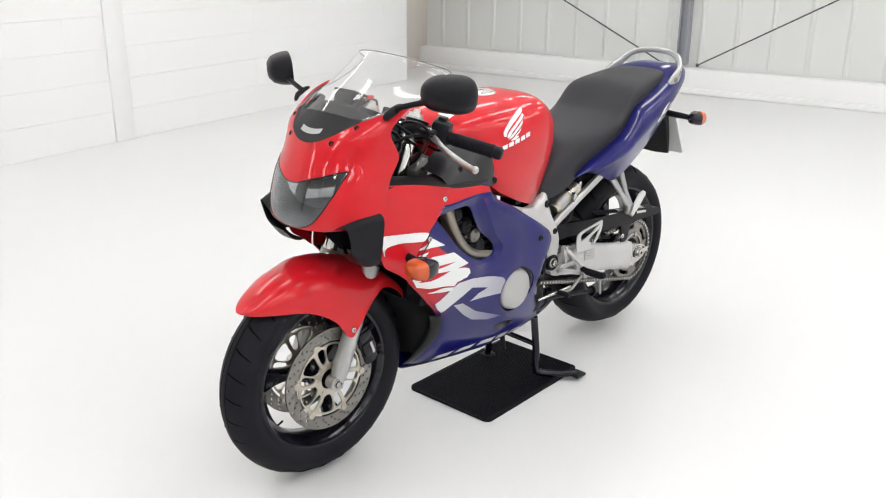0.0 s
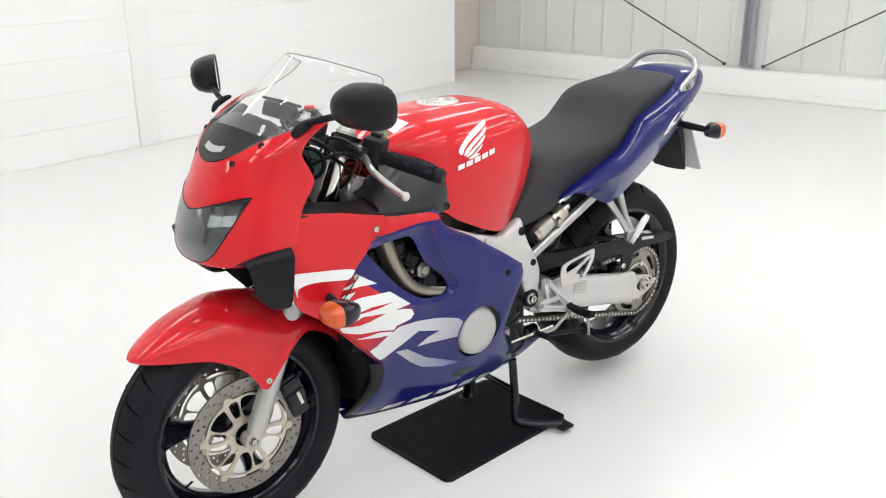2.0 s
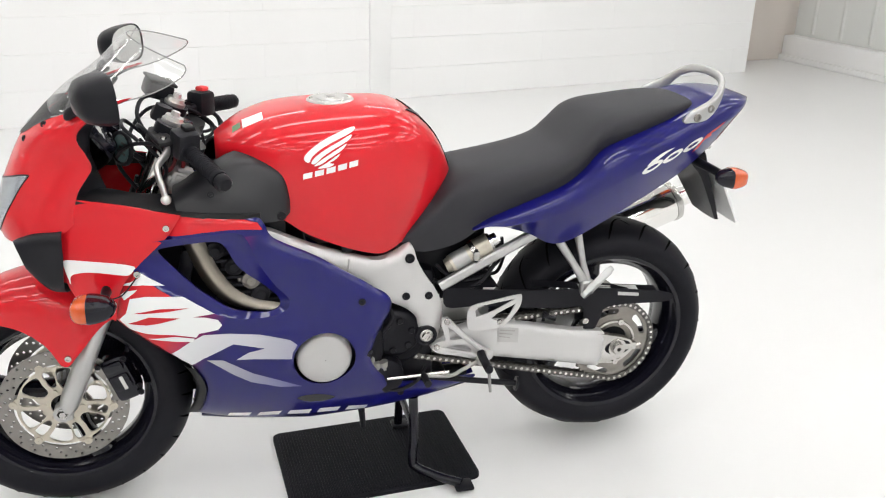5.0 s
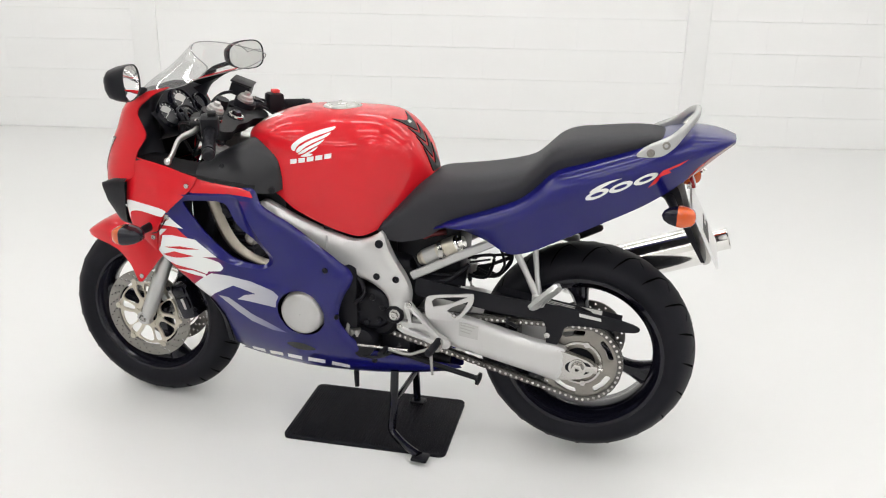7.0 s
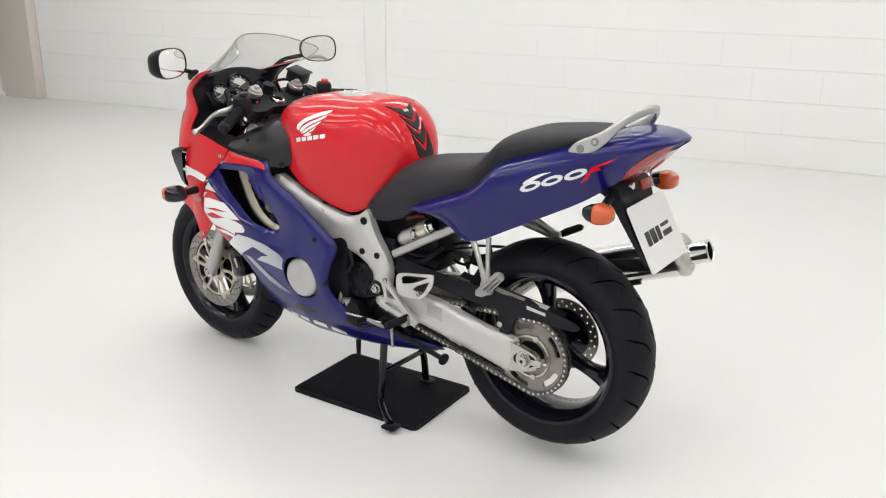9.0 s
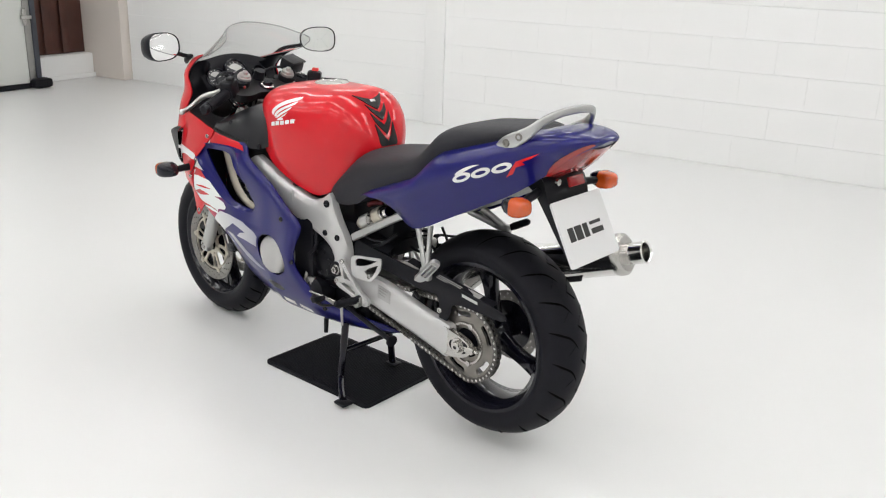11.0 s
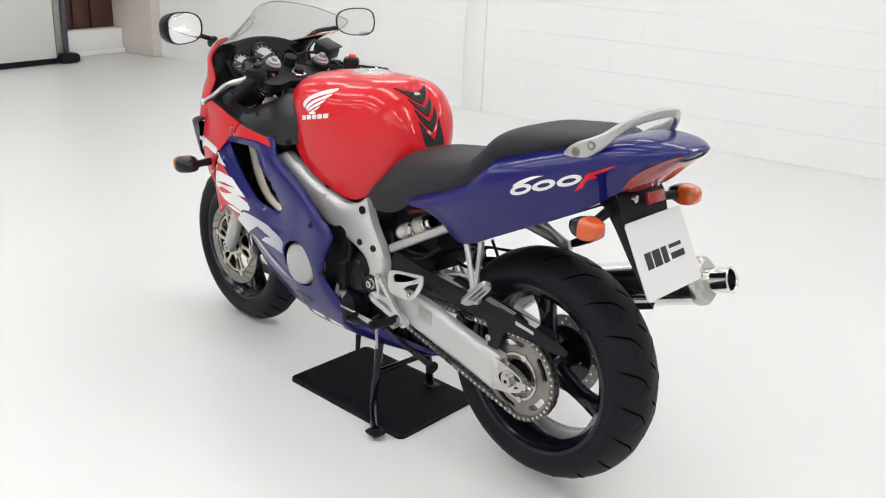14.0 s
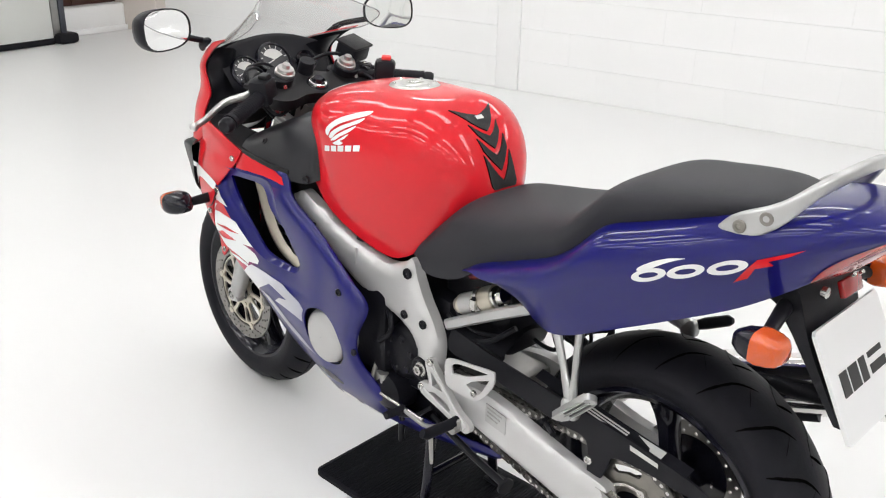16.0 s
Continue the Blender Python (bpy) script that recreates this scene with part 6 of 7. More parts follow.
for sy in (-1, 1):
    part("hanger_side", Shape().grid([[(0.86, 0.070 * sy, 0.850), (0.900, 0.085 * sy, 0.840), (0.935, 0.088 * sy, 0.800), (0.975, 0.076 * sy, 0.730), (1.012, 0.062 * sy, 0.665)], [(0.90, 0.080 * sy, 0.90), (0.935, 0.090 * sy, 0.870), (0.960, 0.088 * sy, 0.800), (0.990, 0.078 * sy, 0.735), (1.022, 0.062 * sy, 0.665)]]).moved(HG), BLACK, hg, "", 60)
PM = Matrix.Translation((0.986, 0.038, 0.740)) @ Matrix.Rotation(radians(1), 4, "Z") @ Matrix.Rotation(radians(-27.5), 4, "Y") @ Matrix.Rotation(radians(1), 4, "X")
pl_out = crv([(-0.112, -0.086), (-0.106, -0.090), (-0.106, -0.090), (0.106, -0.090), (0.106, -0.090), (0.112, -0.084), (0.112, -0.084), (0.112, 0.084), (0.112, 0.084), (0.106, 0.090), (0.106, 0.090), (-0.106, 0.090), (-0.106, 0.090), (-0.112, 0.084), (-0.112, 0.084), (-0.112, -0.086)], 2)
pt = part("number_plate", Shape().sheet(pl_out, [], 0, lambda a, b: (0.003, a, b), lambda a, b: (-0.003, a, b)).moved(PM), PLATE_M, bike, "square white plate with dark bars", 40)
for lo, hi in (((-0.082, -0.024), (-0.058, 0.014)), ((-0.052, -0.024), (-0.022, 0.014)), ((-0.015, -0.024), (0.006, 0.014)), ((0.018, 0.004), (0.068, 0.013)), ((0.018, -0.022), (0.072, -0.007))):
    part("plate_bar", Shape().sheet([(lo[0], lo[1]), (hi[0], lo[1]), (hi[0], hi[1]), (lo[0], hi[1])], [], 0, lambda a, b: (0.0042, a, b), lambda a, b: (0.002, a, b)).moved(PM), PRINT, pt, "dark bar in place of lettering")
part("rear_reflector", Shape().box((-0.004, -0.032, -0.014), (0.006, 0.032, 0.014), 0.003).moved(Matrix.Translation((0.944, 0.036, 0.862)) @ Matrix.Rotation(radians(-22), 4, "Y")), TAIL_RED, hg, "red rear reflector")
part("seat_lock", Shape().lathe([(0.001, -0.004), (0.006, -0.004), (0.009, -0.002), (0.009, 0.006)], 16, axis="x").moved(Matrix.Translation((0.938, -0.030, 0.866)) @ Matrix.Rotation(radians(180), 4, "Z")), STEEL, hg)
for sy in (-1, 1):
    c = (0.930, -0.180, 0.824) if sy < 0 else (0.936, 0.192, 0.838)
    ind = indicator("rear_indicator", c, 1, ((-0.015, 0.0364, 0.0266), (-0.004, 0.0378, 0.0280)), 0.82, 0.92)
    part("indicator_stalk", Shape().tube([(0.885, 0.03 + 0.06 * sy, 0.836), (c[0] - 0.015, c[1] - 0.022 * sy, c[2])], [0.013, 0.010], 12), BLACK, ind)

# mirrors
for sy in (-1, 1):
    mc = Vector((-0.505, -0.322, 1.093)) if sy < 0 else Vector((-0.513, 0.334, 1.086))
    face = Matrix.Translation(mc) @ Matrix.Rotation(radians(18 if sy < 0 else -28), 4, "Z") @ Matrix.Rotation(radians(-4), 4, "Y")

    def mo(k, dx, cut=1.0):
        out = []
        for j in range(28):
            a = 2 * math.pi * j / 28
            c, s_ = math.cos(a), math.sin(a)
            py = (0.072 if sy < 0 else 0.068) * k * math.copysign(abs(c) ** 0.74, c)
            pz = 0.046 * k * math.copysign(abs(s_) ** 0.72, s_) * (1 + 0.12 * c * sy)
            out.append((dx, py * cut, pz * cut))
        return out

    mir = part("mirror", Shape().grid([mo(0.94, 0.003), mo(1.0, 0.005), mo(1.02, 0.0), mo(1.0, -0.012), mo(0.94, -0.028), mo(0.80, -0.046), mo(0.50, -0.058), mo(0.02, -0.062)], True).moved(face), BLACK, bike, "black teardrop rear-view mirror on a stalk", 50)
    part("mirror_glass", Shape().grid([mo(0.95, 0.0025), mo(0.01, 0.0032)], True).moved(face), MIRROR, mir, "mirror glass")
    base = (-0.570, 0.190 * sy, 1.046)
    part("mirror_stalk", Shape().tube(crv([base, (-0.566, 0.225 * sy, 1.056), (mc.x - 0.035, mc.y - 0.048 * sy, mc.z - 0.022), (mc.x - 0.03, mc.y - 0.03 * sy, mc.z - 0.014)], 5, False), 0.0075, 12, 0.8), BLACK, mir)
    part("mirror_foot", Shape().tube(crv([(-0.600, 0.184 * sy, 1.022), (-0.585, 0.192 * sy, 1.036), (-0.562, 0.194 * sy, 1.047), (-0.545, 0.192 * sy, 1.052)], 4, False), [r * (1 if sy < 0 else 0.7) for r in (0.005, 0.008, 0.010, 0.011, 0.0115, 0.0115, 0.0115, 0.011, 0.010, 0.009, 0.008, 0.006, 0.004)], 12, 0.8), BLACK, mir)

# instruments
clu = part("instrument_panel", Shape().loft([[(-0.62, -0.165, 0.945), (-0.635, -0.08, 0.955), (-0.64, 0, 0.96), (-0.635, 0.08, 0.955), (-0.62, 0.165, 0.945)], [(-0.590, -0.165, 1.006), (-0.602, -0.08, 1.030), (-0.606, 0, 1.038), (-0.602, 0.08, 1.030), (-0.590, 0.165, 1.006)], [(-0.574, -0.160, 0.994), (-0.580, -0.08, 1.016), (-0.582, 0, 1.024), (-0.580, 0.08, 1.016), (-0.574, 0.160, 0.994)], [(-0.530, -0.145, 0.925), (-0.526, -0.08, 0.920), (-0.524, 0, 0.918), (-0.526, 0.08, 0.920), (-0.530, 0.145, 0.925)], [(-0.57, -0.13, 0.89), (-0.58, -0.08, 0.885), (-0.58, 0, 0.88), (-0.58, 0.08, 0.885), (-0.57, 0.13, 0.89)]], 4, 4), BLACK, bike, "black instrument panel with round dials", 50)
for y, z, r in ((-0.098, 0.965, 0.040), (-0.016, 0.985, 0.046), (0.082, 0.972, 0.028)):
    dm = Matrix.Translation((-0.546, y, z)) @ Matrix.Rotation(radians(-34), 4, "Y")
    dial = part("dial", Shape().lathe([(0.001, 0.002), (r * 0.9, 0.002)], 32, axis="x").moved(dm), DIAL if y < 0.05 else BLACK_GLOSS, clu, "round dark dial face with pale markings" if y < 0.05 else "dark dial face")
    part("dial_ring", Shape().lathe([(r * 0.9, 0.0), (r * 0.9, 0.008), (r * 0.98, 0.009), (r * 1.04, 0.006), (r * 1.06, -0.012)], 32, axis="x").moved(dm), BLACK_GLOSS, clu)
    if y < 0.05:
        ticks = Shape()
        for k in range(11):
            a = radians(-40 + 26 * k)
            ticks.tube([(0.0032, r * 0.70 * math.cos(a), r * 0.70 * math.sin(a)), (0.0032, r * 0.84 * math.cos(a), r * 0.84 * math.sin(a))], 0.0011, 4)
        ticks.tube([(0.004, 0, 0), (0.004, -r * 0.62, -r * 0.25)], 0.0014, 4)
        part("dial_marks", ticks.moved(dm), PAPER, clu)
        # pale sector painted on: the bright reflection in the black dial face
        wedge = [(0, 0)] + [(r * 0.66 * math.cos(radians(20 + 10 * j)), r * 0.66 * math.sin(radians(20 + 10 * j))) for j in range(14)]
        part("dial_reflection", Shape().sheet(wedge, [], 0, lambda a, b: (0.0028, a, b)).moved(dm), PAPER, clu, "pale sector painted as a reflection on the dial")
for y, z in ((-0.052, 0.985), (0.045, 0.978), (0.058, 0.985)):
    part("warning_lamp", Shape().lathe([(0.001, 0.003), (0.005, 0.002), (0.006, 0)], 12, axis="x").moved(Matrix.Translation((-0.545, y, z)) @ Matrix.Rotation(radians(-28), 4, "Y")), GREY_PLASTIC, clu)

# round document holder beside the fork
hm = Matrix.Translation((-0.508, -0.092, 0.932)) @ Vector((0, 1, 0)).rotation_difference(Vector((-0.80, -0.60, 0.10)).normalized()).to_matrix().to_4x4()
holder = part("disc_holder", Shape().lathe([(0.030, 0.003), (0.033, 0.005), (0.038, 0.004), (0.039, -0.003), (0.036, -0.006), (0.001, -0.006)], 32).moved(hm), BLACK, bike, "round black document holder with a pale green disc")
part("paper_disc", Shape().lathe([(0.001, 0.001), (0.031, 0.001)], 32).moved(hm), shader("green_paper", (0.10, 0.16, 0.16), 0.2, 0, 0.5, 0.3, 60), holder, "dull green paper disc")
for k in range(3):
    part("paper_bar", Shape().box((-0.016, 0.0012, -0.012 + 0.011 * k), (0.014 - 0.006 * k, 0.002, -0.007 + 0.011 * k), 0).moved(hm), PRINT, holder)
part("holder_arm", Shape().tube([(-0.500, -0.085, 0.925), (-0.47, -0.07, 0.90)], 0.006, 10), BLACK, holder)

# -- frame --
spar = crv([(-0.250, 0.728), (-0.235, 0.745), (-0.215, 0.752), (-0.19, 0.742), (-0.113, 0.704), (-0.02, 0.668), (0.043, 0.650), (0.09, 0.663), (0.120, 0.684), (0.120, 0.684), (0.130, 0.670), (0.139, 0.640), (0.160, 0.598), (0.190, 0.552), (0.205, 0.510), (0.203, 0.470), (0.195, 0.425), (0.178, 0.408), (0.155, 0.410), (0.141, 0.430), (0.141, 0.480), (0.118, 0.510), (0.075, 0.535), (0.035, 0.548), (-0.03, 0.575), (-0.12, 0.63), (-0.20, 0.68)], 4)


def spar_y(x):
    return key(x, [(-0.25, 0.178), (-0.15, 0.172), (-0.02, 0.158), (0.08, 0.142), (0.2, 0.136)])


for sy in (-1, 1):
    fr = part("frame_spar", Shape().sheet(spar, [], 0.016, lambda x, z: (x, sy * (spar_y(x) - 0.010 * math.exp(-edge_gap((x, z), spar) / 0.006)), z), lambda x, z: (x, sy * (spar_y(x) - 0.035), z)), ALU, bike, "satin aluminium frame spar", 50)
    for x, z, r in ((0.118, 0.650, 0.012), (0.110, 0.552, 0.010), (0.167, 0.548, 0.010), (0.163, 0.440, 0.0165)):
        screw((x, sy * (spar_y(x) + 0.002), z), r, fr, DARK_METAL if r < 0.015 else STEEL, (0, sy, 0), "frame_bolt")
    part("weld_seam", Shape().tube([(-0.030, sy * (spar_y(-0.03) + 0.0005), 0.668), (-0.034, sy * (spar_y(-0.03) + 0.0005), 0.628)], 0.0028, 8), ALU, fr)
    part("pivot_nut", Shape().lathe([(0.001, 0.009), (0.006, 0.009), (0.007, 0.012), (0.012, 0.012), (0.013, 0.0)], 6).moved(Matrix.Translation((0.163, sy * 0.1375, 0.440)) @ Matrix.Diagonal((1, sy, 1, 1))), STEEL, fr)
    part("pivot_ring", Shape().lathe([(0.017, 0.003), (0.022, 0.005), (0.027, 0.003), (0.028, -0.01)], 24, (0.163, 0, 0.440)).moved(Matrix.Translation((0, sy * 0.1375, 0)) @ Matrix.Diagonal((1, sy, 1, 1))), BLACK, fr)
    part("spar_clip", Shape().box((-0.045, 0.140 * sy - 0.008, 0.680), (-0.02, 0.140 * sy + 0.008, 0.695), 0.003), BLACK, fr)
    # sub-frame rail
    part("subframe_rail", Shape().tube([(0.205, 0.098 * sy, 0.552), (0.33, 0.104 * sy, 0.622), (0.46, 0.110 * sy, 0.692)], 0.0125, 8, 0.9, power=0.5), SILVER_PAINT, bike, "silver square sub-frame rail", 30)
# added black block that stands in for the dark interior under the seat
part("under_seat_dark", Shape().box((0.135, -0.050, 0.50), (0.335, 0.085, 0.70), 0.02), BLACK, bike, "black block added for the dark interior under the seat")
part("red_spring", Shape().tube([(0.20 + 0.0016 * k, 0.0 + 0.034 * math.cos(k * 0.7), 0.60 + 0.034 * math.sin(k * 0.7)) for k in range(50)], 0.006, 8), RED, bike, "red spring behind the frame")
sh = part("shock_canister", Shape().tube([(0.222, -0.085, 0.599), (0.232, -0.085, 0.604), (0.234, -0.085, 0.605), (0.296, -0.085, 0.638), (0.298, -0.085, 0.639), (0.330, -0.085, 0.656)], [0.017, 0.020, 0.0225, 0.0225, 0.0265, 0.0265], 24), GOLD, bike, "bright metal shock absorber canister")
part("canister_cap", Shape().tube([(0.330, -0.085, 0.656), (0.336, -0.085, 0.659), (0.338, -0.085, 0.660), (0.350, -0.085, 0.666)], [0.024, 0.023, 0.017, 0.016], 20), CHROME, sh, "chrome cap")
part("clamp_ring", Shape().tube([(0.286, -0.085, 0.6325), (0.297, -0.085, 0.6385)], 0.0285, 24).box((0.283, -0.120, 0.622), (0.299, -0.105, 0.646), 0.003), STEEL, sh, "steel clamp ring")
part("canister_bolt", Shape().tube([(0.291, -0.114, 0.650), (0.291, -0.114, 0.618)], 0.0042, 8), BLACK, sh)
part("canister_sticker", Shape().tube([(0.240, -0.085, 0.6085), (0.276, -0.085, 0.6275)], 0.0229, 20, caps=False), COVER_M, sh)

# added dark red tube that gives the red glints above the canister
part("red_glint", Shape().tube(crv([(0.222, -0.050, 0.655), (0.250, -0.054, 0.668), (0.290, -0.050, 0.676)], 5, False), 0.009, 10), WIRE_RED, bike, "dark red tube added for the red glints above the shock canister")
mc_ = part("brake_master_cylinder", Shape().tube([(0.300, 0.132, 0.560), (0.314, 0.132, 0.488)], [0.013, 0.012], 14).box((0.290, 0.118, 0.496), (0.338, 0.148, 0.532), 0.008), ALU_DULL, bike, "cast rear brake cylinder beside the far heel plate")
part("cylinder_boot", Shape().tube([(0.314, 0.132, 0.490), (0.316, 0.132, 0.476), (0.318, 0.132, 0.462)], [0.011, 0.009, 0.005], 12), BLACK, mc_)
part("push_rod", Shape().tube([(0.318, 0.132, 0.465), (0.326, 0.140, 0.410)], 0.004, 8), STEEL, mc_)
part("battery_tray", Shape().box((0.215, -0.062, 0.500), (0.330, -0.052, 0.560), 0.006), DARK_METAL, bike, "dark tray under the seat rail")
part("rail_bracket", Shape().tube(crv([(0.332, 0.03, 0.574), (0.37, 0.03, 0.586), (0.408, 0.03, 0.592), (0.412, 0.03, 0.575), (0.396, 0.03, 0.526), (0.365, 0.03, 0.518), (0.336, 0.03, 0.524)], 5, False), 0.0048, 10).tube([(0.34, 0.03, 0.562), (0.402, 0.03, 0.578)], 0.003, 8), BLACK, bike, "black bent bracket under the seat rail")
for pts, r in (([(0.19, -0.085, 0.565), (0.25, -0.092, 0.540), (0.31, -0.085, 0.548), (0.36, -0.06, 0.590)], 0.006), ([(0.20, -0.07, 0.60), (0.23, -0.09, 0.575), (0.28, -0.088, 0.560), (0.34, -0.07, 0.565)], 0.0045), ([(0.345, 0.10, 0.520), (0.40, 0.11, 0.500), (0.43, 0.10, 0.540), (0.42, 0.08, 0.600)], 0.0045)):
    part("hose", Shape().tube(crv(pts, 6, False), r, 8), BLACK, bike, "black rubber hose under the seat")
for pts, r, m in (([(0.030, -0.150, 0.330), (0.022, -0.158, 0.360), (0.026, -0.150, 0.400), (0.018, -0.140, 0.430)], 0.006, ALU_DULL), ([(0.05, -0.160, 0.470), (0.075, -0.150, 0.500), (0.060, -0.140, 0.535), (0.02, -0.13, 0.555)], 0.006, BLACK), ([(0.045, -0.155, 0.320), (0.09, -0.150, 0.300), (0.14, -0.135, 0.310), (0.17, -0.11, 0.335)], 0.005, BLACK)):
    part("engine_pipe", Shape().tube(crv(pts, 6, False), r, 8), m, bike, "thin pipe beside the crankcase")

# -- swingarm --
arm = crv([(0.18, 0.400), (0.22, 0.428), (0.29, 0.448), (0.36, 0.448), (0.46, 0.428), (0.56, 0.406), (0.635, 0.397), (0.655, 0.385), (0.660, 0.340), (0.648, 0.302), (0.632, 0.294), (0.56, 0.310), (0.456, 0.331), (0.36, 0.350), (0.28, 0.366), (0.20, 0.378)], 4)
for sy in (-1, 1):
    yo, yi = 0.128, 0.094
    a = part("swingarm", Shape().sheet(arm, [], 0.014, lambda x, z: (x, sy * (yo - 0.010 * math.exp(-edge_gap((x, z), arm) / 0.006)), z), lambda x, z: (x, sy * yi, z)), ALU, bike, "box-section aluminium swingarm", 50)
    if sy < 0:
        lab = part("arm_label", Shape().sheet([(0.352, 0.398), (0.408, 0.391), (0.408, 0.432), (0.352, 0.440)], [], 0, lambda x, z: (x, -0.1296, z), lambda x, z: (x, -0.1275, z)), COVER_M, a, "pale printed label", 30)
        for k in range(3):
            zz = 0.430 - 0.009 * k
            part("label_bar", Shape().sheet([(0.357, zz), (0.398 - 0.006 * k, zz - 0.006), (0.398 - 0.006 * k, zz - 0.003), (0.357, zz + 0.003)], [], 0, lambda x, z: (x, -0.1302, z), lambda x, z: (x, -0.1290, z)), ALU_DULL, lab)
    blk = crv([(0.625, 0.385), (0.67, 0.382), (0.725, 0.366), (0.738, 0.345), (0.725, 0.322), (0.67, 0.305), (0.63, 0.310)], 4)
    e = part("axle_block", Shape().sheet(blk, [], 0, lambda x, z: (x, sy * 0.124, z), lambda x, z: (x, sy * 0.104, z)), STEEL, a, "polished axle block", 30)
    part("axle_slot", Shape().sheet(crv([(0.664, 0.356), (0.69, 0.366), (0.720, 0.362), (0.730, 0.350), (0.726, 0.336), (0.70, 0.324), (0.668, 0.330), (0.658, 0.342)], 3), [], 0, lambda x, z: (x, sy * 0.1255, z), lambda x, z: (x, sy * 0.120, z)), DARK_METAL, a, "dark slot round the axle", 30)
    part("axle_nut", Shape().lathe([(0.006, 0.012), (0.011, 0.013), (0.016, 0.011), (0.018, 0.0)], 6, (0, 0, 0)).lathe([(0.016, 0.0), (0.025, 0.001), (0.026, -0.004)], 24).moved(Matrix.Translation((RA[0], sy * 0.126, RA[2])) @ Matrix.Diagonal((1, sy, 1, 1))), STEEL, a, "steel axle nut and washer")
    part("adjuster", Shape().box((0.705, sy * 0.114 - 0.012, 0.334), (0.748, sy * 0.114 + 0.012, 0.356), 0.004).tube([(0.735, sy * 0.116, 0.345), (0.762, sy * 0.116, 0.344)], 0.005, 8), STEEL, a)
part("arm_bridge", Shape().box((0.20, -0.10, 0.375), (0.34, 0.10, 0.44), 0.02), ALU_DULL, bike)
part("rear_axle", Shape().tube([(RA[0], -0.13, RA[2]), (RA[0], 0.13, RA[2])], 0.010, 14), STEEL, bike)

# chain guard with inner mudguard
cg = crv([(0.215, 0.548), (0.215, 0.548), (0.316, 0.534), (0.40, 0.527), (0.516, 0.519), (0.62, 0.515), (0.72, 0.505), (0.80, 0.494), (0.846, 0.480), (0.844, 0.466), (0.81, 0.461), (0.72, 0.464), (0.655, 0.458), (0.642, 0.430), (0.630, 0.400), (0.630, 0.400), (0.598, 0.396), (0.598, 0.396), (0.590, 0.463), (0.54, 0.468), (0.484, 0.472), (0.393, 0.482), (0.299, 0.494), (0.22, 0.498)], 4)
gd = part("chain_guard", Shape().sheet(cg, [], 0.02, lambda x, z: (x, -0.108 + 0.01 * max(0, (z - 0.50) / 0.05), z), lambda x, z: (x, -0.103 + 0.01 * max(0, (z - 0.50) / 0.05), z)), BLACK, bike, "black plastic chain guard", 45)
part("guard_top", Shape().loft([[(0.215, -0.098, 0.548), (0.215, 0, 0.585), (0.215, 0.098, 0.548)], [(0.29, -0.098, 0.542), (0.28, 0, 0.582), (0.29, 0.098, 0.542)], [(0.36, -0.096, 0.536), (0.345, 0, 0.560), (0.36, 0.096, 0.536)]], 5, 6), BLACK, gd, "", 60)
part("guard_ledge", Shape().loft([[(0.45, -0.100, 0.534), (0.45, -0.076, 0.542)], [(0.62, -0.104, 0.512), (0.62, -0.078, 0.520)], [(0.80, -0.106, 0.494), (0.80, -0.082, 0.500)]], 5, 3), BLACK, gd, "", 60)
part("guard_sticker", Shape().sheet([(0.685, 0.502), (0.745, 0.494), (0.746, 0.485), (0.686, 0.492)], [], 0, lambda x, z: (x, -0.1085, z)).put([(0.685, -0.104, 0.5045), (0.745, -0.105, 0.500), (0.745, -0.084, 0.506), (0.685, -0.083, 0.5115)], [(0, 1, 2, 3)]), PAPER, gd, "pale label on the guard")
bars = Shape()
for k in range(3):
    bars.put([(0.575, -0.1030 + 0.006 * k, 0.5205 + 0.0016 * k), (0.67, -0.1042 + 0.006 * k, 0.5075 + 0.0016 * k), (0.67, -0.1010 + 0.006 * k, 0.5085 + 0.0016 * k), (0.575, -0.0998 + 0.006 * k, 0.5215 + 0.0016 * k)], [(0, 1, 2, 3)])
part("guard_print", bars, PAPER, gd, "rows of fine print as thin bars")
screw((0.60, -0.110, 0.425), 0.009, gd, STEEL)
part("arm_hook", Shape().tube([(0.485, -0.10, 0.432), (0.487, -0.10, 0.456), (0.487, -0.118, 0.458)], 0.005, 8).tube([(0.487, -0.10, 0.446), (0.515, -0.112, 0.440)], 0.006, 8), BLACK, bike)

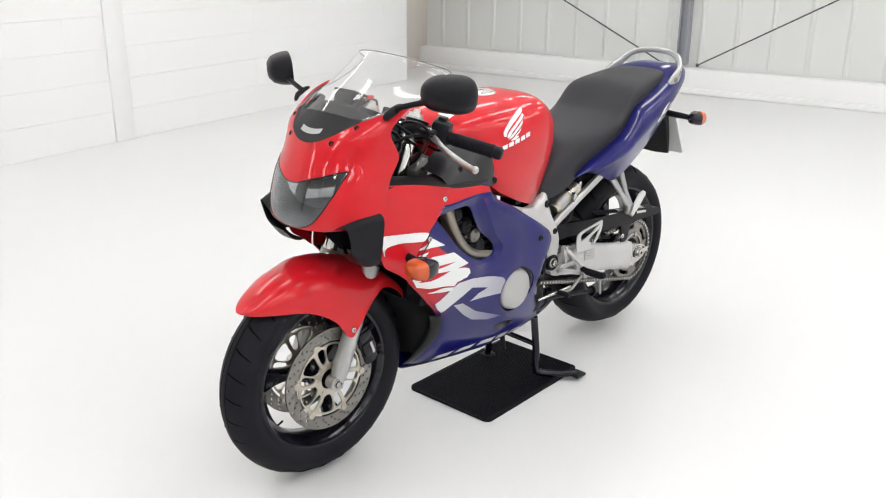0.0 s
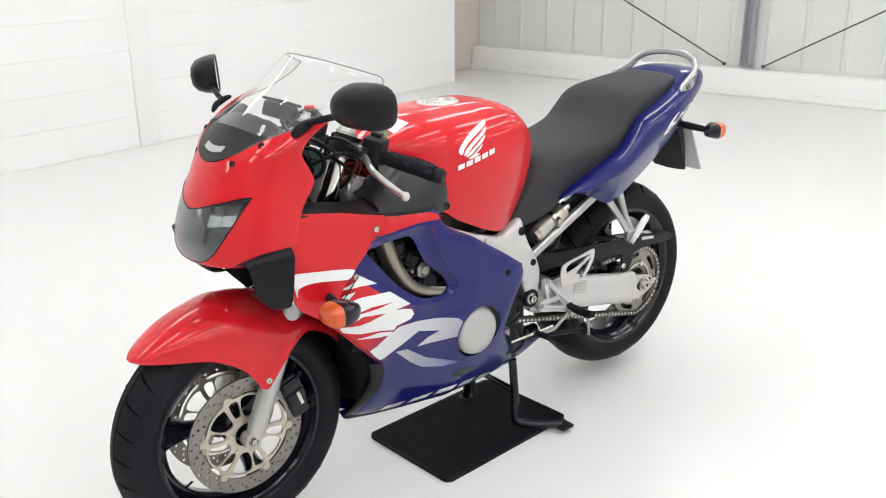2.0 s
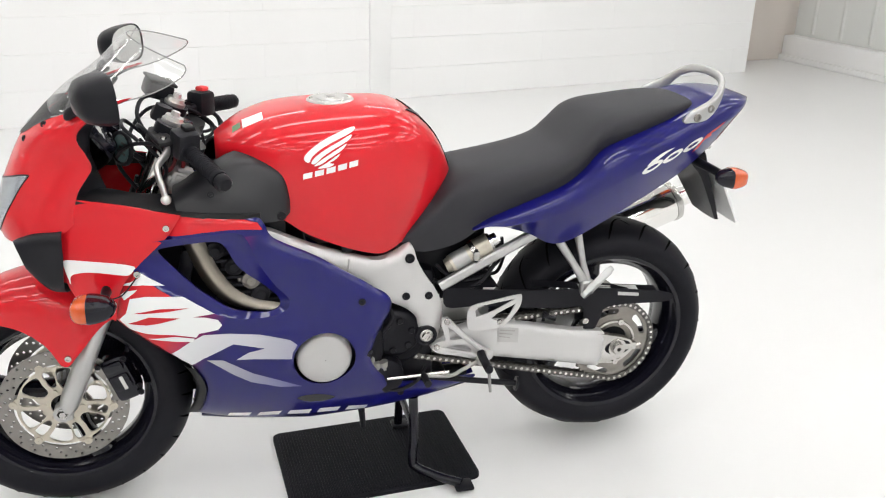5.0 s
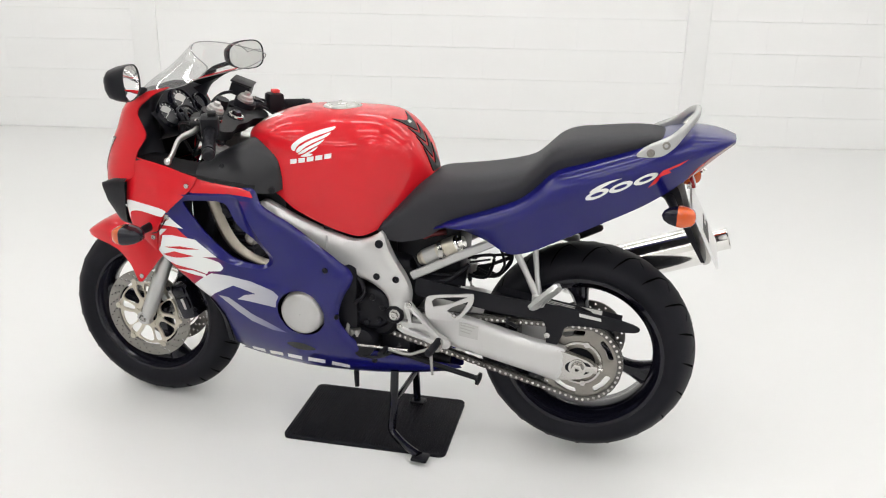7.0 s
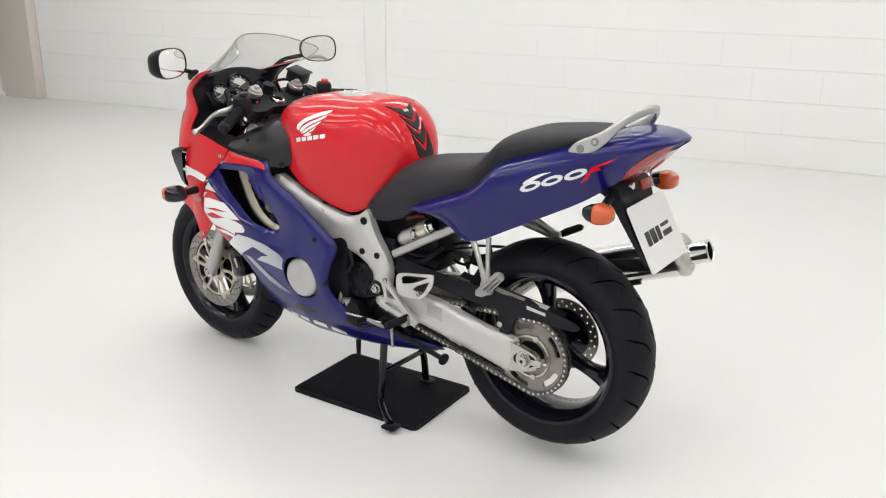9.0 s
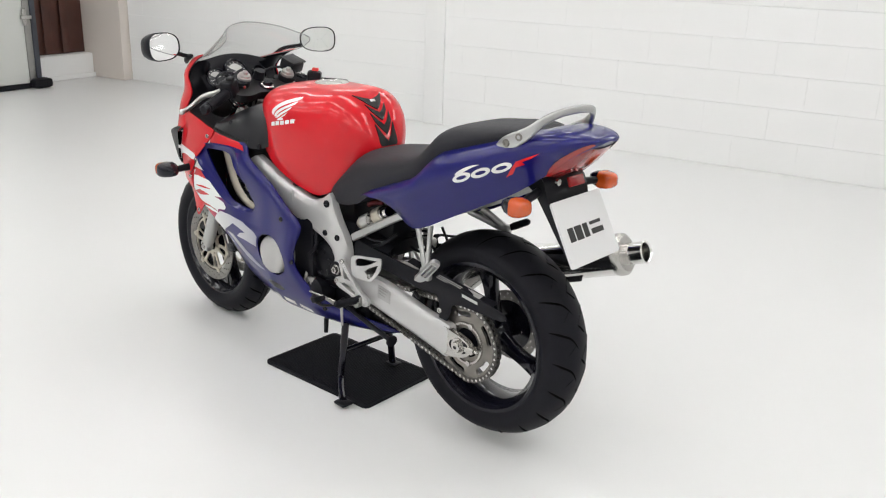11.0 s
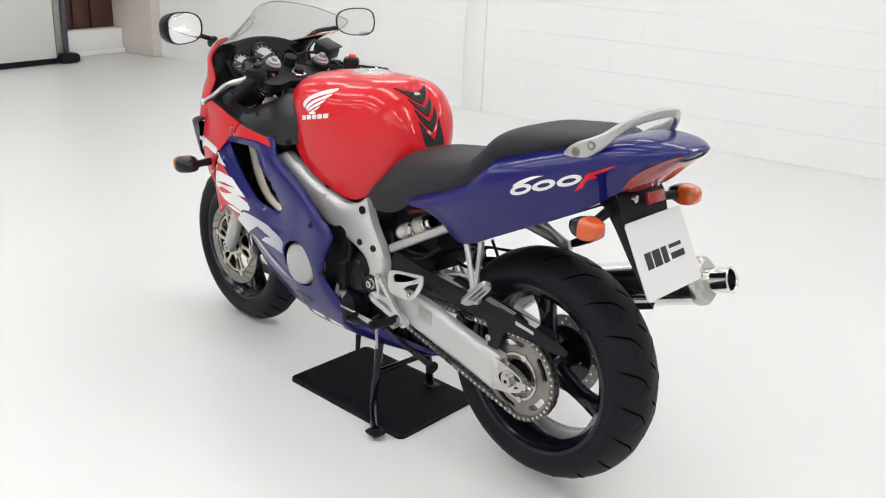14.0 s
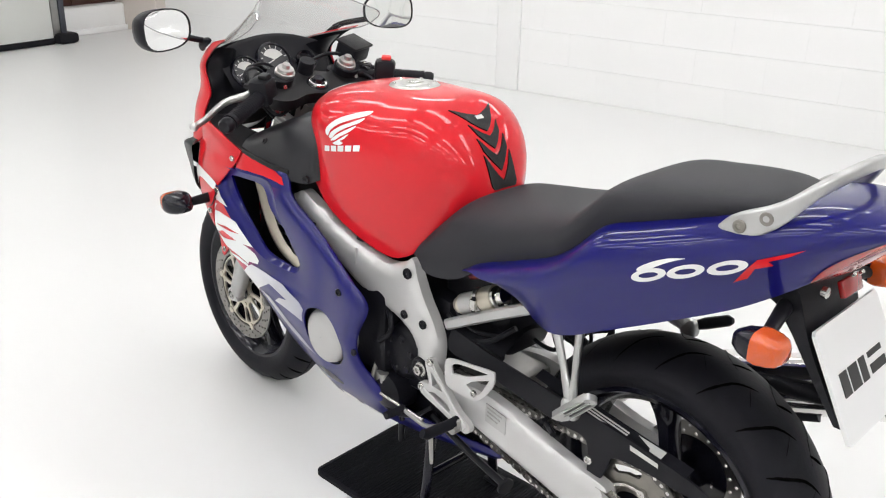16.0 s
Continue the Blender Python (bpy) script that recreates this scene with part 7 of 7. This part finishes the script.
# -- foot controls --
heel_out = crv([(0.262, 0.508), (0.278, 0.522), (0.34, 0.533), (0.390, 0.541), (0.400, 0.536), (0.396, 0.508), (0.372, 0.474), (0.350, 0.457), (0.310, 0.452), (0.272, 0.454), (0.262, 0.47)], 4)
heel_h = [crv([(0.280, 0.506), (0.280, 0.506), (0.300, 0.519), (0.384, 0.531), (0.384, 0.531), (0.330, 0.503), (0.284, 0.490), (0.284, 0.490)], 3), crv([(0.386, 0.518), (0.386, 0.518), (0.366, 0.482), (0.350, 0.470), (0.324, 0.482), (0.324, 0.482), (0.340, 0.496)], 3)]
for sy in (-1, 1):
    hang_out = crv([(0.199, 0.486), (0.214, 0.490), (0.224, 0.480), (0.258, 0.444), (0.300, 0.404), (0.330, 0.388), (0.334, 0.372), (0.318, 0.362), (0.286, 0.370), (0.240, 0.384), (0.196, 0.394), (0.178, 0.406), (0.178, 0.420), (0.192, 0.428), (0.208, 0.430), (0.205, 0.450), (0.198, 0.470)], 3)
    hang_gap = [crv([(0.214, 0.466), (0.214, 0.466), (0.220, 0.430), (0.220, 0.430), (0.252, 0.430), (0.252, 0.430), (0.236, 0.448)], 3), crv([(0.206, 0.408), (0.206, 0.408), (0.268, 0.390), (0.268, 0.390), (0.276, 0.396), (0.262, 0.414), (0.262, 0.414), (0.224, 0.416)], 3)]
    hb = part("footrest_hanger", Shape().sheet(hang_out, hang_gap, 0, lambda x, z: (x, sy * 0.156, z), lambda x, z: (x, sy * 0.143, z)), ALU, bike, "cast aluminium footrest hanger", 30)
    part("hanger_rib", Shape().tube([(0.208, 0.1565 * sy, 0.480), (0.262, 0.1575 * sy, 0.432), (0.322, 0.1575 * sy, 0.376)], [0.006, 0.005, 0.007], 10, 0.6).tube([(0.186, 0.1565 * sy, 0.412), (0.25, 0.1575 * sy, 0.394), (0.318, 0.1575 * sy, 0.372)], [0.006, 0.004, 0.006], 10, 0.6), ALU, hb)
    screw((0.186, sy * 0.158, 0.414), 0.008, hb, STEEL, (0, sy, 0))
    aft = 0.0 if sy < 0 else 0.046
    # the far plate's shaded inner face is put in as black colour
    part("heel_plate", Shape().sheet(heel_out, heel_h, 0, lambda x, z: (x + aft, sy * 0.160, z + 0.36 * aft), lambda x, z: (x + aft, sy * 0.156, z + 0.36 * aft)), ALU if sy < 0 else BLACK, hb, "pierced aluminium heel plate" if sy < 0 else "pierced heel plate, its shaded inner face put in as black", 30)
    screw((0.345, sy * 0.161, 0.470), 0.007, hb, STEEL, (0, sy, 0))
    screw((0.212, sy * 0.158, 0.483), 0.009, hb, STEEL, (0, sy, 0))
    part("footpeg", Shape().tube([(0.302, 0.155 * sy, 0.385), (0.300, 0.175 * sy, 0.384), (0.297, 0.240 * sy, 0.386), (0.296, 0.252 * sy, 0.392)], [0.014, 0.0125, 0.0125, 0.010], 14, 0.8), RUBBER, hb, "black rubber footpeg")
    part("peg_clevis", Shape().box((0.292, 0.160 * sy - 0.010, 0.372), (0.314, 0.160 * sy + 0.012, 0.394), 0.005), ALU_DULL, hb)
    part("peg_feeler", Shape().tube([(0.300, 0.232 * sy, 0.380), (0.306, 0.234 * sy, 0.318)], [0.005, 0.0035], 8), ALU_DULL, hb)
    # pillion hanger
    if sy > 0:
        ph = part("pillion_hanger", Shape().tube([(0.505, 0.110, 0.668), (0.560, 0.128, 0.648), (0.622, 0.142, 0.630)], [0.013, 0.011, 0.014], 12, 0.7).tube([(0.556, 0.110, 0.685), (0.590, 0.128, 0.660), (0.628, 0.142, 0.632)], [0.013, 0.011, 0.014], 12, 0.7).box((0.610, 0.130, 0.612), (0.645, 0.156, 0.646), 0.008), SILVER_PAINT, bike, "silver forked pillion footrest hanger", 50)
        part("pillion_peg", Shape().tube([(0.632, 0.150, 0.632), (0.655, 0.152, 0.645), (0.700, 0.154, 0.668), (0.708, 0.154, 0.670)], [0.009, 0.012, 0.011, 0.006], 12, 0.8), BLACK, ph, "folded black pillion footpeg", 40)
        continue
    ph = part("pillion_hanger", Shape().tube([(0.500, 0.110 * sy, 0.668), (0.542, 0.130 * sy, 0.602), (0.574, 0.146 * sy, 0.550)], [0.012, 0.0095, 0.013], 12, 0.7).tube([(0.556, 0.110 * sy, 0.675), (0.568, 0.130 * sy, 0.602), (0.579, 0.146 * sy, 0.550)], [0.012, 0.0095, 0.013], 12, 0.7).box((0.559, 0.146 * sy - 0.012, 0.522), (0.595, 0.146 * sy + 0.012, 0.562), 0.008), SILVER_PAINT, bike, "silver forked pillion footrest hanger", 50)
    pm = Matrix.Translation((0.570, 0.162 * sy, 0.530)) @ Matrix.Rotation(radians(-46), 4, "Y") @ Matrix.Rotation(radians(42 * sy), 4, "X") @ Matrix.Scale(0.88, 4)
    pg = crv([(-0.014, -0.010), (0.0, -0.017), (0.09, -0.016), (0.106, -0.006), (0.104, 0.010), (0.088, 0.016), (0.0, 0.015)], 3)
    peg_slots = [[(0.022, y0), (0.086, y0), (0.090, y0 + 0.0035), (0.086, y0 + 0.007), (0.022, y0 + 0.007), (0.018, y0 + 0.0035)] for y0 in (-0.011, 0.003)]
    peg = part("pillion_peg", Shape().sheet(pg, peg_slots, 0, lambda a, b: (a, b, -0.007), lambda a, b: (a, b, 0.007)).moved(pm), SILVER_PAINT, ph, "folded-up silver pillion footpeg", 40)
    ribs = Shape()
    for y0 in (-0.0140, 0.0, 0.0128):
        ribs.box((0.012, y0 - 0.0014, -0.0095), (0.096, y0 + 0.0014, 0.0095), 0.0008)
    part("peg_ribs", ribs.moved(pm), SILVER_PAINT, peg)
# gear lever and rod
gl = part("gear_lever", Shape().tube(crv([(0.300, -0.165, 0.372), (0.25, -0.172, 0.352), (0.215, -0.175, 0.340), (0.150, -0.178, 0.350)], 5, False), [0.0048] * 16, 10).tube([(0.300, -0.160, 0.372), (0.300, -0.176, 0.372)], 0.013, 14), ALU_DULL, bike, "aluminium gear lever")
part("gear_rod", Shape().tube([(0.060, -0.165, 0.343), (0.215, -0.176, 0.352)], 0.0042, 8), STEEL, gl, "thin steel gear rod")
part("gear_arm", Shape().tube([(0.060, -0.150, 0.343), (0.052, -0.150, 0.385)], [0.009, 0.012], 10), ALU_DULL, gl)
part("gear_toe", Shape().tube([(0.150, -0.178, 0.350), (0.150, -0.225, 0.352)], 0.009, 12), RUBBER, gl)

# -- exhaust --
e0, e1 = Vector((0.60, 0.185, 0.492)), Vector((1.0, 0.226, 0.628))
ed = (e1 - e0).normalized()
ex = part("silencer", Shape().tube([e0 - ed * 0.04, e0, e0 + ed * 0.012, e1 - ed * 0.02, e1 - ed * 0.018], [0.030, 0.056, 0.058, 0.058, 0.0585], 40), CHROME, bike, "polished round silencer on the far side", 40)
part("end_cap", Shape().tube([e1 - ed * 0.02, e1 - ed * 0.016, e1 - ed * 0.002, e1 + ed * 0.006], [0.0605, 0.0615, 0.060, 0.050], 40), STEEL, ex, "steel end cap")
part("tail_pipe", Shape().lathe([(0.030, -0.01), (0.031, 0.0), (0.031, 0.062), (0.033, 0.066), (0.030, 0.068), (0.026, 0.064), (0.026, -0.02)], 32, axis="z").moved(Matrix.Translation(e1) @ ed.to_track_quat("Z", "Y").to_matrix().to_4x4()), CHROME, ex, "bright round outlet pipe")
part("pipe_plug", Shape().tube([e1 + ed * 0.0, e1 + ed * 0.004], 0.0265, 24), BLACK, ex)
part("link_pipe", Shape().tube(crv([(0.10, 0.06, 0.23), (0.30, 0.12, 0.25), (0.42, 0.16, 0.36), (0.52, 0.178, 0.455), tuple(e0 - ed * 0.02)], 6, False), 0.026, 16), STEEL, ex)
part("silencer_shade", Shape().tube([e0 + ed * 0.18 + Vector((0, -0.03, -0.045)), e0 + ed * 0.30 + Vector((0, -0.03, -0.045))], [0.02, 0.02], 12, 0.4), BLACK, ex)

# -- stands --
cs = part("centre_stand", Shape().tube(crv([(0.145, -0.085, 0.235), (0.146, -0.098, 0.12), (0.142, -0.104, 0.058), (0.150, -0.112, 0.036), (0.200, -0.152, 0.026), (0.255, -0.190, 0.024)], 5, False), 0.0125, 12).tube([(0.150, 0.085, 0.235), (0.150, 0.118, 0.10), (0.150, 0.128, 0.020)], 0.012, 12).tube([(0.148, -0.096, 0.135), (0.150, 0.110, 0.135)], 0.009, 10), BLACK_GLOSS, bike, "black tubular stand, lowered", 50)
part("stand_foot", Shape().box((0.235, -0.215, 0.013), (0.285, -0.170, 0.024), 0.005), BLACK, cs)
part("stand_foot", Shape().box((0.130, 0.110, 0.013), (0.178, 0.150, 0.022), 0.004), BLACK, cs)
part("stand_tang", Shape().tube([(0.16, -0.095, 0.302), (0.30, -0.115, 0.284), (0.410, -0.124, 0.268)], 0.008, 12).tube([(0.410, -0.124, 0.268), (0.416, -0.125, 0.267)], 0.019, 14), BLACK, cs, "black foot lever")
part("under_lug", Shape().tube([(0.012, -0.06, 0.20), (0.016, -0.066, 0.150)], [0.009, 0.007], 10), BLACK, bike, "small black lug under the belly")

# -- the mat --
MM = pose(0.056, 0.004, 0, 0, 0, 4)
mo_ = []
for cx, cy, a0 in ((0.233, 0.150, 0), (-0.233, 0.150, 90), (-0.233, -0.150, 180), (0.233, -0.150, 270)):
    mo_ += [(cx + 0.022 * math.cos(radians(a0 + 15 * k)), cy + 0.022 * math.sin(radians(a0 + 15 * k))) for k in range(7)]
mat_thing = tagged(link("rubber_mat", Shape().sheet(mo_, [], 0, lambda a, b: (a, b, 0.010), lambda a, b: (a, b, 0.0)), MAT_RUBBER, None, "", 30, MM), "black ribbed rubber mat on the white floor", "mat")
rib = Shape()
for k in range(62):
    x = -0.244 + 0.008 * k
    rib.put([(x - 0.0022, -0.160, 0.010), (x + 0.0022, -0.160, 0.010), (x + 0.0012, -0.159, 0.0125), (x - 0.0012, -0.159, 0.0125), (x - 0.0022, 0.160, 0.010), (x + 0.0022, 0.160, 0.010), (x + 0.0012, 0.159, 0.0125), (x - 0.0012, 0.159, 0.0125)], [(0, 1, 2, 3), (5, 4, 7, 6), (1, 5, 6, 2), (4, 0, 3, 7), (3, 2, 6, 7)])
tagged(part("ribs", rib, MAT_RUBBER, mat_thing), kind="stuff")

# ---- west end ----
door = tagged(link("sliding_door", Shape().box((-6.29, -3.2, 0.055), (-6.23, 3.10, 3.3), 0.004), DOOR_M, None, "", 38, RM), "white panel door standing partly open", "door")
part("edge_strip", Shape().box((-6.3, 3.102, 0.055), (-6.22, 3.17, 3.3), 0.006), ALU_DULL, door, "grey metal edge strip")
part("edge_post", Shape().box((-6.31, 3.172, 0.04), (-6.21, 3.225, 3.3), 0.006), shader("dark_post", (0.05, 0.055, 0.07), 0.4), door, "dark upright edge post")
part("bottom_seal", Shape().box((-6.28, -3.2, 0.004), (-6.22, 3.10, 0.053), 0.006), BLACK, door, "black rubber bottom seal")
part("rubber_foot", Shape().box((-6.36, 3.10, 0.004), (-6.14, 3.30, 0.095), 0.03), BLACK, door, "black rubber foot")
part("latch", Shape().box((-6.22, 3.06, 0.66), (-6.19, 3.17, 0.70), 0.008).box((-6.22, 3.08, 0.60), (-6.2, 3.12, 0.76), 0.006), STEEL, door, "small steel latch")
boards = tagged(link("brown_screen", Shape().box((-6.70, 2.0, 0.252), (-6.63, V1 - 0.107, 3.0), 0.004), BROWN_M, None, "", 38, RM), "dark red-brown boarded screen above the plinth", "screen")
for k in range(9):
    v = 2.1 + 0.21 * k
    part("board", Shape().box((-6.628, v, 0.26), (-6.61, v + 0.10, 2.9), 0.006), BROWN_M, boards)

# ---- pieces of the walls, last ----
rng = random.Random(4)
BL, BH = 0.45, 0.225


def block_mesh(w):
    s = Shape()
    h, b = 0.2232, 0.0016
    v = [(0, 0.04, 0), (w, 0.04, 0), (w, 0.04, h), (0, 0.04, h), (0, b, 0), (w, b, 0), (w, b, h), (0, b, h), (0.0003, 0, b), (w - 0.0003, 0, b), (w - 0.0003, 0, h - b), (0.0003, 0, h - b)]
    f = [(0, 1, 5, 4), (1, 2, 6, 5), (2, 3, 7, 6), (3, 0, 4, 7), (4, 5, 9, 8), (5, 6, 10, 9), (6, 7, 11, 10), (7, 4, 8, 11), (8, 9, 10, 11)]
    me = bpy.data.meshes.new("block")
    me.from_pydata(v, [], f)
    me.materials.append(WALL_M)
    return me


blocks = {}
upper = Shape()
for row in range(int(H / BH)):
    u = -6.02 - (BL / 2 if row % 2 else 0)
    while u < 5.41:
        a, c = max(u, -6.02), min(u + BL, 5.41) - 0.0004
        u += BL
        if c - a < 0.05:
            continue
        w = round(c - a, 3)
        if w not in blocks:
            blocks[w] = block_mesh(w)
        place = (a, V1 + rng.uniform(-0.0006, 0.0006), row * BH + 0.0009)
        if row < 8 and a < 4.4:
            o = new("block", blocks[w])
            o.parent = north
            o.location = place
        else:
            me = blocks[w]
            upper.put([(p.co.x + place[0], p.co.y + place[1], p.co.z + place[2]) for p in me.vertices], [tuple(g.vertices) for g in me.polygons])
o = link("upper_blocks", upper, WALL_M, north)
tagged(o, kind="stuff")
panels = None
east = bpy.data.objects["wall_east"]
v = -5.9
while v < V1 + 0.12:
    if panels is None:
        s = Shape().grid([[(U1 + 0.135, 0, z), (U1 + 0.135, 0.27, z), (U1 + 0.128, 0.285, z), (U1 + 0.128, 0.305, z), (U1 + 0.138, 0.32, z), (U1 + 0.139, 0.333, z)] for z in (0.262, 1.5, H)])
        panels = part("cladding_panel", s, CLAD_M, east, angle=20).data
        bpy.data.objects["cladding_panel"].location = (0, v, 0)
    else:
        o = new("cladding_panel", panels)
        o.parent, o.location = east, (0, v, 0)
    v += 0.333
